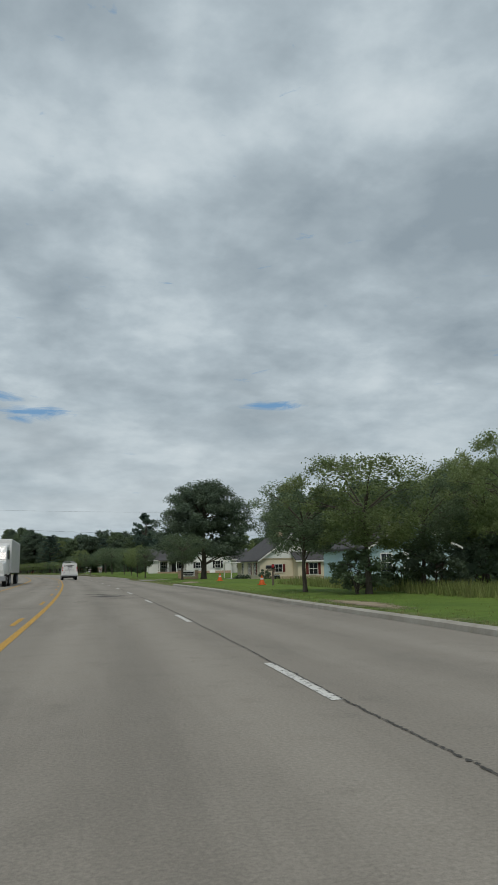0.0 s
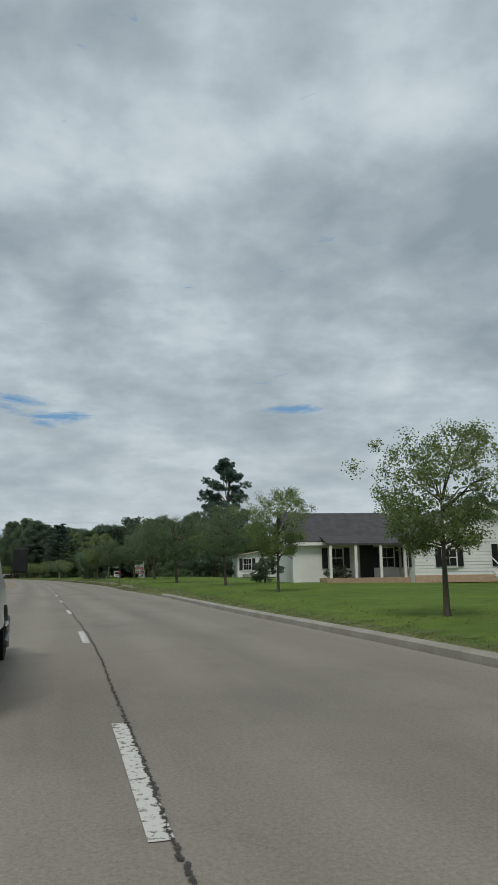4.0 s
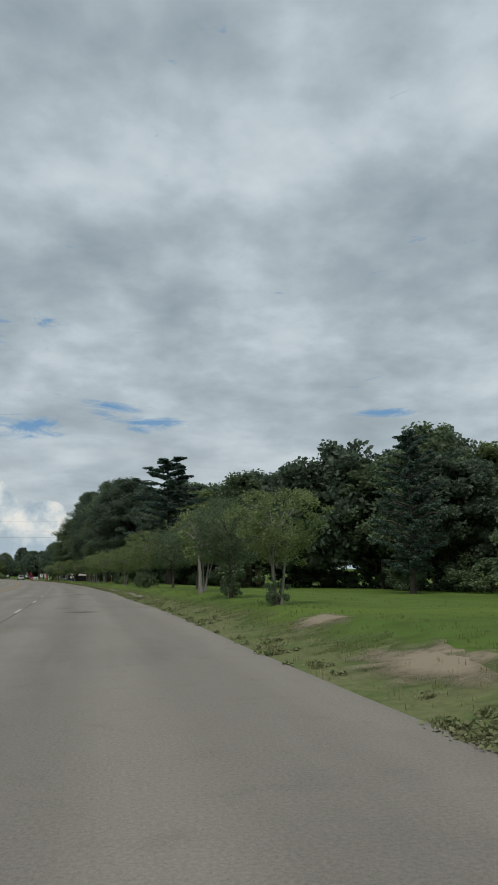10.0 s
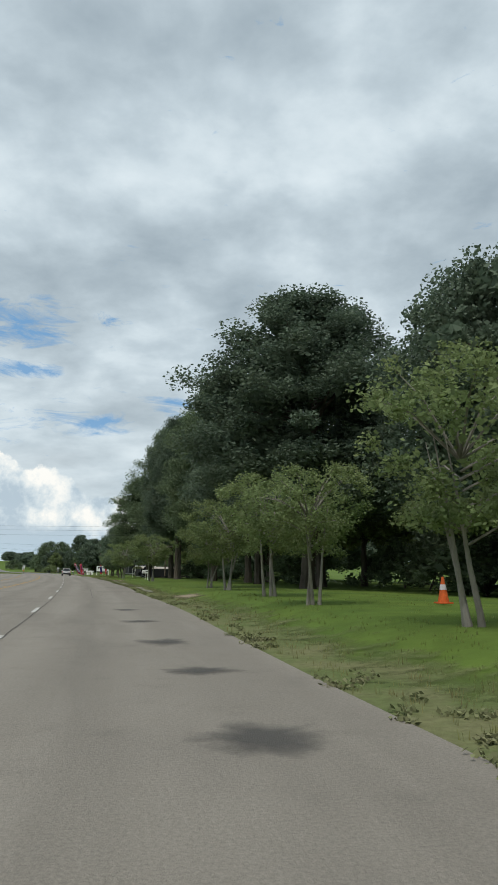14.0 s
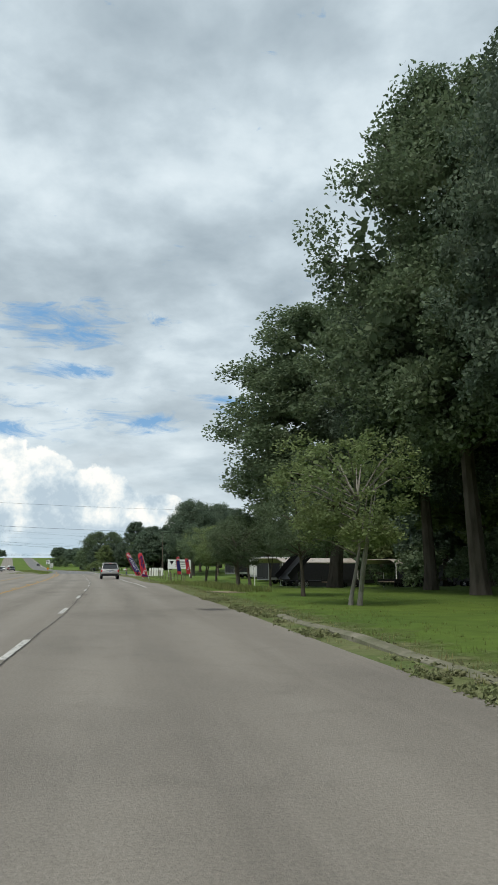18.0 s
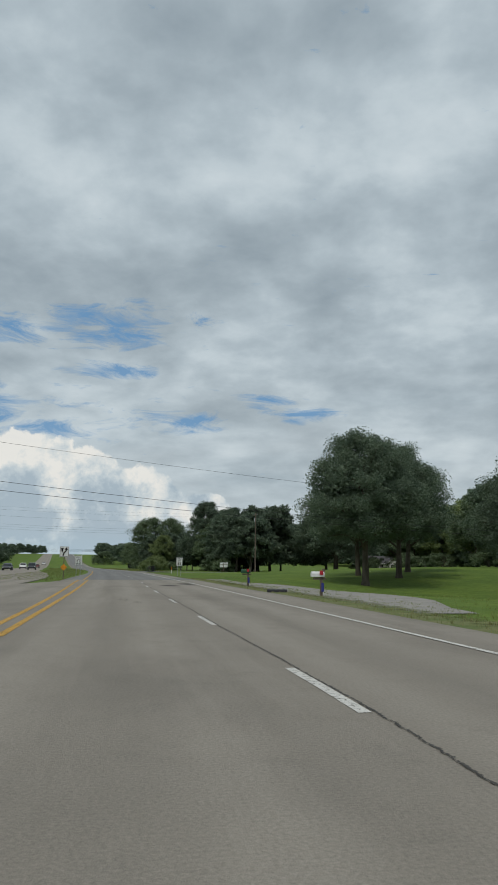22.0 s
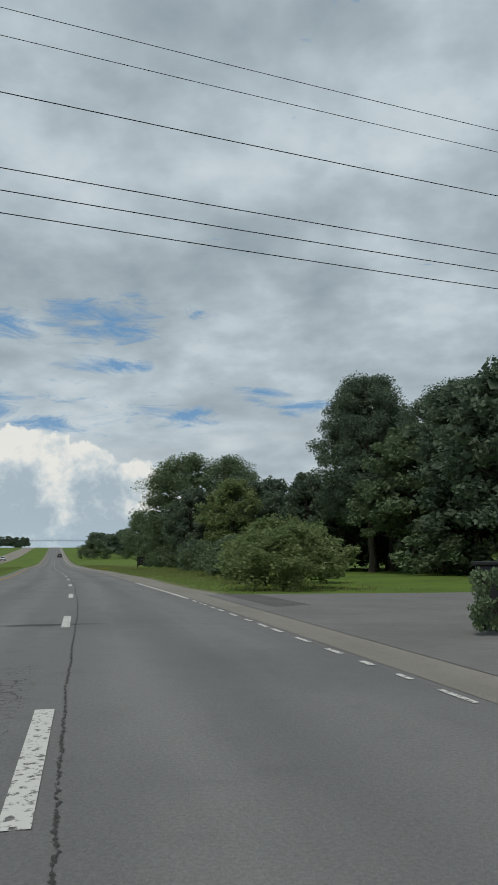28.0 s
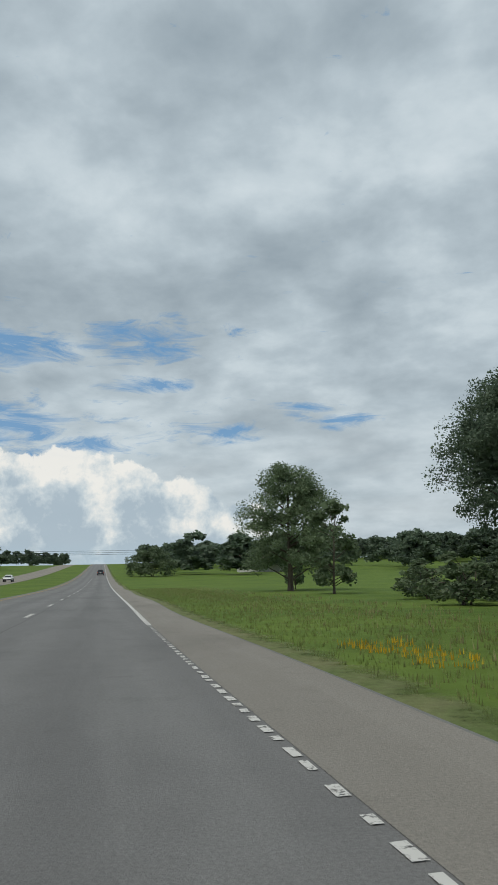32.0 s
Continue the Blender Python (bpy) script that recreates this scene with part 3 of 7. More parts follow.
def strip(name, s0, s1, l0, l1, mat, z=0.0, step=5.0, skirt=0.0):
    """A ribbon of road surface between two lines along the road; l0, l1: numbers or functions of s."""
    f0 = l0 if callable(l0) else (lambda s: l0)
    f1 = l1 if callable(l1) else (lambda s: l1)
    n = max(1, int(math.ceil((s1 - s0) / step)))
    cols = max(2, int(abs(f1((s0 + s1) / 2) - f0((s0 + s1) / 2)) / 4) + 2)
    vs, fs, uv = [], [], []
    for i in range(n + 1):
        s = s0 + (s1 - s0) * i / n
        for j in range(cols):
            l = f0(s) + (f1(s) - f0(s)) * j / (cols - 1)
            p = at(s, l)
            vs.append((p.x, p.y, p.z + z))
            uv.append((l, s))
    for i in range(n):
        for j in range(cols - 1):
            a = i * cols + j
            fs.append((a, a + 1, a + cols + 1, a + cols))
    if skirt:
        m = len(vs)
        for i in range(n + 1):
            for j in (0, cols - 1):
                x, y, q = vs[i * cols + j]
                vs.append((x, y, q - skirt))
                uv.append(uv[i * cols + j])
        for i in range(n):
            a = m + 2 * i
            fs.append((i * cols, (i + 1) * cols, a + 2, a))
            fs.append(((i + 1) * cols + cols - 1, i * cols + cols - 1, a + 1, a + 3))
    return with_uv(mesh_of(name, vs, fs, mat), uv)


# ---- ground, road ----
def make_ground():
    xs = sorted(set([-3600, -2600, -1900, -1400, -1000, -800] + list(range(-650, 301, 10)) + [360, 440, 560, 720, 950, 1300, 1800, 2600]))
    ys = sorted(set([-1200, -700, -450, -300, -200] + list(range(-140, 961, 10)) + list(range(980, 1600, 40)) + [1700, 1900, 2200, 2600, 3200, 4200]))
    vs = [(x, y, level(x, y) - 0.06) for y in ys for x in xs]
    w = len(xs)
    fs = [(j * w + i, j * w + i + 1, (j + 1) * w + i + 1, (j + 1) * w + i) for j in range(len(ys) - 1) for i in range(w - 1)]
    return mesh_of("ground", vs, fs, "grass")


tagged(part("ground", make_ground(), "grass", smooth_faces=True), "mown green grass fields and yards", "ground", kind="structure")



def make_lawn(s0, s1):
    """The raised lawn along the right side, from the verge back to level ground."""
    offsets = (3.9, 4.4, 4.8, 5.2, 5.6, 6.0, 6.4, 6.9, 7.5, 8.2, 9.2, 11, 13, 15.5, 18, 21, 24.5)
    n = int((s1 - s0) / 3)
    vs = []
    for i in range(n + 1):
        for l in offsets:
            p = at(s0 + (s1 - s0) * i / n, l)
            vs.append((p.x, p.y, p.z + (-0.04 if 4.5 < l < 24 else -0.14)))
    m = len(offsets)
    return mesh_of("lawn", vs, [(i * m + j, i * m + j + 1, (i + 1) * m + j + 1, (i + 1) * m + j) for i in range(n) for j in range(m - 1)], "grass")


tagged(part("lawn", make_lawn(-10, 445), "grass", smooth_faces=True), "raised mown lawn beside the highway", "lawn", kind="structure")
right_edge = lambda s: 4.1 + 1.15 * smooth(60, 175, s) - 0.25 * smooth(205, 250, s) - 0.5 * smooth(212, 335, s) + 0.8 * smooth(425, 455, s) - 0.45 * smooth(636, 655, s) + 0.2 * math.sin(s * 0.21) * 0.5
left_edge = lambda s: -15.5 + 9.9 * smooth(505, 545, s) + 0.9 * smooth(545, 600, s)
tagged(part("road", strip("road", -125, 548, left_edge, right_edge, "road_old", 0.0, 4, 0.12), "road_old"), "worn pale grey asphalt highway with cracks", "road", kind="structure")
tagged(part("road", strip("road", 548, 1330, lambda s: -5.6 + 0.9 * smooth(545, 600, s), right_edge, "road_new", 0.004, 4, 0.12), "road_new"), "darker grey asphalt highway", "road", kind="structure")
opp_in = lambda s: -7.5 - 7.5 * smooth(545, 660, s)
tagged(part("road", strip("road", 505, 1330, lambda s: opp_in(s) - 8.4, opp_in, "road_old", -0.003, 6, 0.12), "road_old"), "pale opposing carriageway of the highway", "road", kind="structure")
def verge(s0, s1, width, label):
    """A strip beside the asphalt, its across-coordinate from 0 at the asphalt to 1 at the lawn."""
    n, cols, vs, uv = int((s1 - s0) / 2), 7, [], []
    for i in range(n + 1):
        s = s0 + (s1 - s0) * i / n
        for j in range(cols):
            q = at(s, right_edge(s) - 0.02 + width * j / (cols - 1))
            vs.append((q.x, q.y, q.z - (0.012 if j else 0.03)))
            uv.append((j / (cols - 1), s))
    fs = [(i * cols + j, i * cols + j + 1, (i + 1) * cols + j + 1, (i + 1) * cols + j) for i in range(n) for j in range(cols - 1)]
    tagged(part("verge", with_uv(mesh_of("verge", vs, fs, "verge"), uv), "verge"), label, "verge", kind="structure")


verge(-60, 560, 2.3, "strip of dry grass and dirt along the asphalt")
verge(560, 1100, 0.9, "strip of dry grass along the shoulder")
tagged(part("shoulder", strip("shoulder", 560, 1330, lambda s: 3.75 - 0.22 * smooth(636, 655, s), lambda s: right_edge(s) - 0.05, "shoulder", 0.008, 5), "shoulder"), "pale weathered shoulder beside the lane", "road", kind="structure")


def paint(s0, s1, l, w, mat, z=0.006, name="road_marking", label="worn white lane marking"):
    me = strip(name, s0, s1, (lambda s: l(s) - w / 2) if callable(l) else l - w / 2, (lambda s: l(s) + w / 2) if callable(l) else l + w / 2, mat, z, 2.0)
    return tagged(part(name, me, mat), label, "marking", kind="structure")


LANE_S = (150, 290, 305, 315, 370, 394, 410, 432, 450, 462, 477, 494, 505, 520, 530, 540, 560, 605, 645, 700)
LANE_L = (-0.12, 0.1, 0.38, 0.42, -0.1, -0.36, -0.30, -0.06, 0.24, 0.34, 0.22, 0.40, 0.28, 0.18, 0.16, 0.28, 0.2, 0.24, 0.15, -0.14)
lane_shift = lambda s: float(np.interp(s, LANE_S, LANE_L))
# lane dashes: their count along the road grows a little unevenly
DASH_S = (-15.6, 4.6, 34.45, 84.8, 304.1, 393.7, 431.4, 449.4, 476.4, 493.3, 519.6, 536.5, 603.3, 632.4, 694.2, 741.0, 901.0)
DASH_N = (-5, -3, 0, 5, 28, 37, 41, 43, 46, 48, 51, 53, 60, 63, 69, 74, 90)
for k in range(-3, 90):
    s = float(np.interp(k, DASH_N, DASH_S))
    old = s < 550
    paint(s, s + 2.6, lane_shift, 0.12 if old else 0.15, "paint_white", 0.006 if old else 0.010)
paint(-100, 500, -3.66, 0.14, "paint_yellow", label="solid yellow line of the turn lane")
paint(-100, 500, -7.3, 0.14, "paint_yellow", label="solid yellow line of the turn lane")
for k in range(60):
    paint(-95 + k * 10, -92.4 + k * 10, -3.98, 0.12, "paint_yellow", label="broken yellow line of the turn lane")
paint(500, 548, lambda s: -3.55 - 0.1 * smooth(520, 545, s), 0.15, "paint_yellow", label="double yellow line before the median")
paint(500, 546, lambda s: -3.95 - 0.4 * smooth(505, 545, s), 0.15, "paint_yellow", label="double yellow line before the median")
paint(548, 1200, -4.0, 0.14, "paint_yellow", 0.010, label="yellow edge line along the median")
paint(446, 598, 3.6, 0.12, "paint_white", 0.012, label="white edge line")


def broken_line(s0, s1, l, w, run, gap, label):
    """One white line worn into short runs by the rumble strip under it."""
    r = random.Random(41)
    vs, fs, s = [], [], s0
    while s < s1:
        e = s + run * r.uniform(0.5, 1.4)
        a, b = w / 2 * r.uniform(0.7, 1.1), w / 2 * r.uniform(0.7, 1.1)
        n = len(vs)
        for q, x in ((s, -a), (s, b), (e, a), (e, -b)):
            g = at(q, l + x)
            vs.append((g.x, g.y, g.z + 0.012))
        fs.append((n, n + 1, n + 2, n + 3))
        s = e + gap * r.uniform(0.5, 1.6)
    return tagged(part("road_marking", mesh_of("road_marking", vs, fs, "paint_white"), "paint_white"), label, "marking", kind="structure")


broken_line(656, 735, 3.47, 0.085, 0.2, 0.2, "white edge line broken by rumble strips")
paint(735, 1200, 3.47, 0.13, "paint_white", 0.012, label="white edge line")
paint(641, 656, lambda s: 3.6 - 0.2 * smooth(640, 656, s), 0.13, "paint_white", 0.012, label="white edge line")
broken_line(598, 641, 3.6, 0.085, 0.55, 0.5, "worn broken edge line at the side road")


# ---- trees ----
def leaf_cloud(rng, centres, radii, count, size, flatten=0.8, droop=0.0, hollow=0.45):
    """Leaf sprigs, each a folded pair of quads, strewn through the clumps."""
    n = count
    k = rng.integers(0, len(centres), n)
    c, r = centres[k], radii[k][:, None]
    d = rng.normal(size=(n, 3))
    d /= np.linalg.norm(d, axis=1)[:, None]
    p = c + d * r * (rng.random((n, 1)) ** hollow) * np.array([1, 1, flatten])
    a = rng.normal(size=(n, 3))
    a[:, 2] = a[:, 2] * 0.6 - droop
    a /= np.linalg.norm(a, axis=1)[:, None]
    b = np.cross(a, rng.normal(size=(n, 3)))
    b /= np.linalg.norm(b, axis=1)[:, None]
    nn = np.cross(a, b)
    L = size * (0.6 + 0.8 * rng.random((n, 1)))
    w = L * (0.24 + 0.16 * rng.random((n, 1)))
    base, tip, mid = p - a * L * 0.5, p + a * L * 0.5, p + nn * w * 0.25
    v = np.stack([base, mid + b * w, tip, mid - b * w], 1).reshape(-1, 3)
    f = np.arange(4 * n).reshape(n, 4)
    return v, f


def fast_mesh(name, v, f, mat):
    me = bpy.data.meshes.new(name)
    me.vertices.add(len(v))
    me.vertices.foreach_set("co", np.asarray(v, dtype=np.float32).ravel())
    m = f.shape[1]
    me.loops.add(f.size)
    me.loops.foreach_set("vertex_index", f.ravel().astype(np.int32))
    me.polygons.add(len(f))
    me.polygons.foreach_set("loop_start", np.arange(0, f.size, m, dtype=np.int32))
    me.update(calc_edges=True)
    me.materials.append(MATS[mat])
    return me


def grow_tree(seed, height, width, trunk_h, clumps, leaves, leaf, mat, bark="bark", shape="round", trunk_r=0.16, stems=1, base_low=0.0, puff=1.0, hollow=0.45):
    """Meshes of a trunk with limbs and of a crown, standing at the origin."""
    rng = np.random.default_rng(seed)
    r = random.Random(seed)
    cs, rs = [], []
    rad = width / 2
    ch = height - trunk_h
    if shape == "boughs":
        for k in range(clumps):
            u = (k + r.random()) / clumps
            ang, z = k * 2.4 + r.uniform(-0.4, 0.4), trunk_h + ch * 0.97 * u
            reach = rad * ((1 - u) ** 0.42 * 0.82 + 0.16) * r.uniform(0.5, 1.15) * (0.7 + 0.3 * min(1, u / 0.15))
            for j in range(9):
                v = 0.2 + 0.8 * j / 8
                cs.append((math.cos(ang) * reach * v + r.uniform(-0.25, 0.25), math.sin(ang) * reach * v + r.uniform(-0.25, 0.25), z + reach * (0.10 * v + 0.14 * v * v) + r.uniform(-0.12, 0.12)))
                rs.append((0.42 + 0.40 * math.sin(math.pi * (0.25 + 0.6 * v))) * (0.36 + 0.055 * reach))
    while len(cs) < clumps:
        u = r.random()
        ang = r.uniform(0, 2 * math.pi)
        if shape == "round":
            z = trunk_h + ch * (0.12 + 0.84 * u)
            env = math.sin(math.pi * min(1, 0.16 + 0.80 * u) ** 0.85) ** 0.6
        elif shape == "vase":
            z = trunk_h + ch * (0.15 + 0.83 * u)
            env = (0.45 + 0.75 * u) if u < 0.62 else 1.0 * (1 - ((u - 0.62) / 0.42) ** 2) ** 0.5 if u < 1.0 else 0.1
        elif shape == "pine":
            z = trunk_h + ch * (0.05 + 0.93 * u)
            env = (1 - u) ** 0.7 * (0.75 + 0.35 * r.random()) + 0.08
        elif shape == "umbrella":
            z = trunk_h + ch * (0.45 + 0.5 * u)
            env = 0.55 + 0.45 * math.sin(math.pi * u)
        else:
            z = base_low + (height - base_low) * (0.10 + 0.82 * u)
            env = math.sin(math.pi * (0.28 + 0.66 * u)) ** 0.7
        rr = rad * env * (0.28 + 0.72 * r.random() ** 0.5)
        cs.append((rr * math.cos(ang) * r.uniform(0.85, 1.12), rr * math.sin(ang) * r.uniform(0.85, 1.12), z))
        rs.append(width * puff * (0.075 + 0.065 * r.random()) * (0.8 if shape == "pine" else 1.0))
    C, R = np.array(cs), np.array(rs)
    v, f = leaf_cloud(rng, C, R, leaves, leaf, 0.45 if shape in ("pine", "umbrella", "boughs") else 0.8, 0.15, hollow)
    # shaded inner foliage: fewer, larger sprays towards the axis
    core = 0 if shape in ("umbrella", "boughs") or leaves < 600 else int(leaves * (0.06 if shape in ("vase", "bush") else 0.16))
    if core:
        axis = np.array([0.6, 0.6, 0.86] if shape == "vase" else [0.72, 0.72, 0.9])
        mid = np.array([0, 0, (trunk_h + height) / 2 * 0.1])
        v2, f2 = leaf_cloud(rng, C * axis + mid, R * 0.95, core, leaf * (1.8 if shape == "vase" else 2.3), 0.8, 0.1, 0.5)
        v, f = np.concatenate([v, v2]), np.concatenate([f, f2 + len(v)])
    crown = fast_mesh("crown", v, f, mat)
    bm = bmesh.new()
    lean = Vector((r.uniform(-0.06, 0.06), r.uniform(-0.06, 0.06), 1))
    top = height * (0.95 if shape in ("pine", "boughs") else 0.72)
    for k in range(stems):
        off = Vector((r.uniform(-0.2, 0.2), r.uniform(-0.2, 0.2), 0)) if stems > 1 else Vector((0, 0, 0))
        dv = lean + (Vector((r.uniform(-0.3, 0.3), r.uniform(-0.3, 0.3), 0)) if stems > 1 else Vector((0, 0, 0)))
        pts = [off + Vector((dv.x * z, dv.y * z, z)) + Vector((r.uniform(-1, 1), r.uniform(-1, 1), 0)) * 0.03 * z ** 0.5 for z in [0, top * 0.06, top * 0.3, top * 0.6, top]]
        pts[0].z = -0.15
        tube(pts, [trunk_r * q / stems ** 0.4 for q in (1.45, 1.08, 0.85, 0.5, 0.12)], 8, bm)
    for c in cs[8::9] if shape == "boughs" else cs[: min(len(cs), 26)]:
        end = Vector(c)
        z0 = max(trunk_h * r.uniform(0.75, 1.05), min(end.z - abs(end.x) * 0.5, top * 0.85)) if shape not in ("pine", "boughs") else max(0.3, end.z - 0.24 * math.hypot(end.x, end.y))
        p0 = Vector((lean.x * z0, lean.y * z0, z0))
        mid = p0.lerp(end, 0.55) + Vector((0, 0, 0.10 * (end - p0).length))
        tube([p0, mid, end], [trunk_r * 0.36, trunk_r * 0.22, trunk_r * 0.06], 5, bm)
    trunk = bpy.data.meshes.new("trunk")
    bm.to_mesh(trunk)
    bm.free()
    trunk.materials.append(MATS[bark])
    return trunk, crown, height, width


KINDS = {
    "street": [grow_tree(11 + k, 6.0, 6.0, 1.5, 130, 22000, 0.082, "leaf_mid" if k != 1 else "leaf_light", "bark", "vase", 0.11, puff=0.72, hollow=0.7) for k in range(3)],
    "young": [grow_tree(21 + k, 4.6, 4.4, 1.2, 95, 11000, 0.085, "leaf_light", "bark_pale", "vase", 0.08, stems=3, puff=0.72, hollow=0.7) for k in range(3)],
    "clear": [grow_tree(26 + k, 5.0, 5.6, 2.3, 46, 5600, 0.15, "leaf_mid", "bark", "vase", 0.10, stems=2, puff=0.8) for k in range(2)],
    "oak": [grow_tree(31 + k, 15.0, 13.0, 2.2, 190, 44000, 0.21, "leaf_dark", "bark", "round", 0.34, puff=0.78, hollow=0.6) for k in range(3)],
    # two of three crowns take leaf_mid: a sunlit tone put into the colour
    "grand": [grow_tree(131 + k, 22.0, 12.5, 3.4, 250, 88000, 0.19, "leaf_mid" if k != 1 else "leaf_dark", "bark", "round", 0.34, puff=0.80, hollow=0.6) for k in range(3)],
    "shade": [grow_tree(36 + k, 15.8, 13.5, 3.2, 200, 62000, 0.18, "leaf_dark", "bark", "round", 0.36, puff=0.8, hollow=0.55) for k in range(2)],
    "wood": [grow_tree(41 + k, 14.0, 9.5, 2.2, 115, 11000, 0.34, ("leaf_dark", "leaf_mid", "leaf_dark", "leaf_light")[k], "bark", "round", 0.22, puff=0.85) for k in range(4)],
    "far": [grow_tree(51 + k, 13.0, 11.0, 1.0, 60, 5200, 0.52, "leaf_dark", "bark", "round", 0.25) for k in range(3)],
    "belt": [grow_tree(56 + k, 13.0, 11.0, 1.0, 46, 1500, 0.95, "leaf_dark", "bark", "round", 0.25) for k in range(3)],
    "under": [grow_tree(78 + k, 3.4, 5.5, 0.1, 36, 2600, 0.26, "leaf_mid", "bark", "bush", 0.05, stems=2) for k in range(2)],
    "conifer": [grow_tree(61, 15.5, 9.0, 1.6, 60, 36000, 0.20, "needle", "bark", "boughs", 0.24)],
    "pine": [grow_tree(64, 14.5, 6.0, 5.0, 60, 6200, 0.26, "needle", "bark", "round", 0.18, puff=0.8)],
    "umbrella": [grow_tree(66, 16.0, 7.5, 9.5, 22, 2000, 0.34, "needle", "bark", "umbrella", 0.16)],
    "bush": [grow_tree(71 + k, 2.2, 2.8, 0.2, 36, 3000, 0.13, "leaf_mid" if k else "leaf_dark", "bark", "bush", 0.05, stems=3, puff=0.9) for k in range(3)],
    "thicket": [grow_tree(75 + k, 3.4, 5.5, 0.1, 70, 9000, 0.16, "leaf_light" if k else "leaf_mid", "bark", "bush", 0.05, stems=4, puff=0.9) for k in range(2)],
    "bare": [grow_tree(81, 5.9, 4.4, 1.7, 40, 500, 0.15, "leaf_light", "bark_pale", "vase", 0.12, stems=1)],
    "airy": [grow_tree(83, 15.0, 11.0, 0.9, 170, 34000, 0.19, "leaf_mid", "bark", "round", 0.30, puff=0.95), grow_tree(84, 8.0, 7.2, 1.5, 130, 17000, 0.16, "leaf_dark", "bark", "round", 0.17, puff=0.95)],
    "sapling": [grow_tree(86, 5.2, 3.2, 0.4, 46, 2600, 0.20, "leaf_mid", "bark", "bush", 0.07)],
}
LABELS = {
    "street": ("broad leafy roadside tree with an open crown", "tree"), "young": ("young pale-green roadside tree with several stems", "tree"),
    "clear": ("small roadside tree with a bare lower trunk", "tree"), "shade": ("broad shade tree standing on the open lawn", "tree"),
    "belt": ("distant tree", "tree"), "under": ("leafy undergrowth at the foot of the woods", "shrub"),
    "grand": ("tall dark-green oak with a dense lumpy crown", "tree"),
    "oak": ("large dark-green oak with a full crown", "tree"), "wood": ("tall dark tree at the edge of the woods", "tree"),
    "far": ("distant dark-green tree in a belt of woods", "tree"), "conifer": ("tall dark spruce with sweeping branches", "tree"),
    "pine": ("tall slim pine with clumped needles", "tree"), "umbrella": ("bare-stemmed pine with a flat ragged top", "tree"),
    "bush": ("rounded green bush growing from the grass", "bush"), "thicket": ("overgrown light-green thicket of shrubs", "shrub"),
    "bare": ("half-dead roadside tree with pale bare limbs", "tree"), "airy": ("spreading broadleaf tree with loose airy foliage", "tree"),
    "sapling": ("slim young tree with sparse large leaves", "tree"),
}
TREE_RNG = random.Random(5)


def tree(kind, s, l, height=None, width=None, variant=None, xy=None, turn=None, group="", dz=0.0):
    opts = KINDS[kind]
    trunk, crown, h0, w0 = opts[(variant if variant is not None else TREE_RNG.randrange(len(opts))) % len(opts)]
    p = at(s, l) if xy is None else Vector((xy[0], xy[1], rise(*xy)))
    sz, sw = (height or h0) / h0, (width or (height or h0) / h0 * w0) / w0
    label, cat = LABELS[kind]
    ob = thing("bush" if cat == "bush" else "shrub" if cat == "shrub" else "tree", label, cat, group=group)
    ob.matrix_basis = pose(p.x, p.y, p.z - 0.05 + dz, 0, 0, TREE_RNG.uniform(0, 360) if turn is None else turn) @ Matrix.Diagonal((sw, sw, sz, 1))
    part("trunk", trunk, "bark", ob)
    part("crown", crown, "leaf_dark", ob)
    return ob


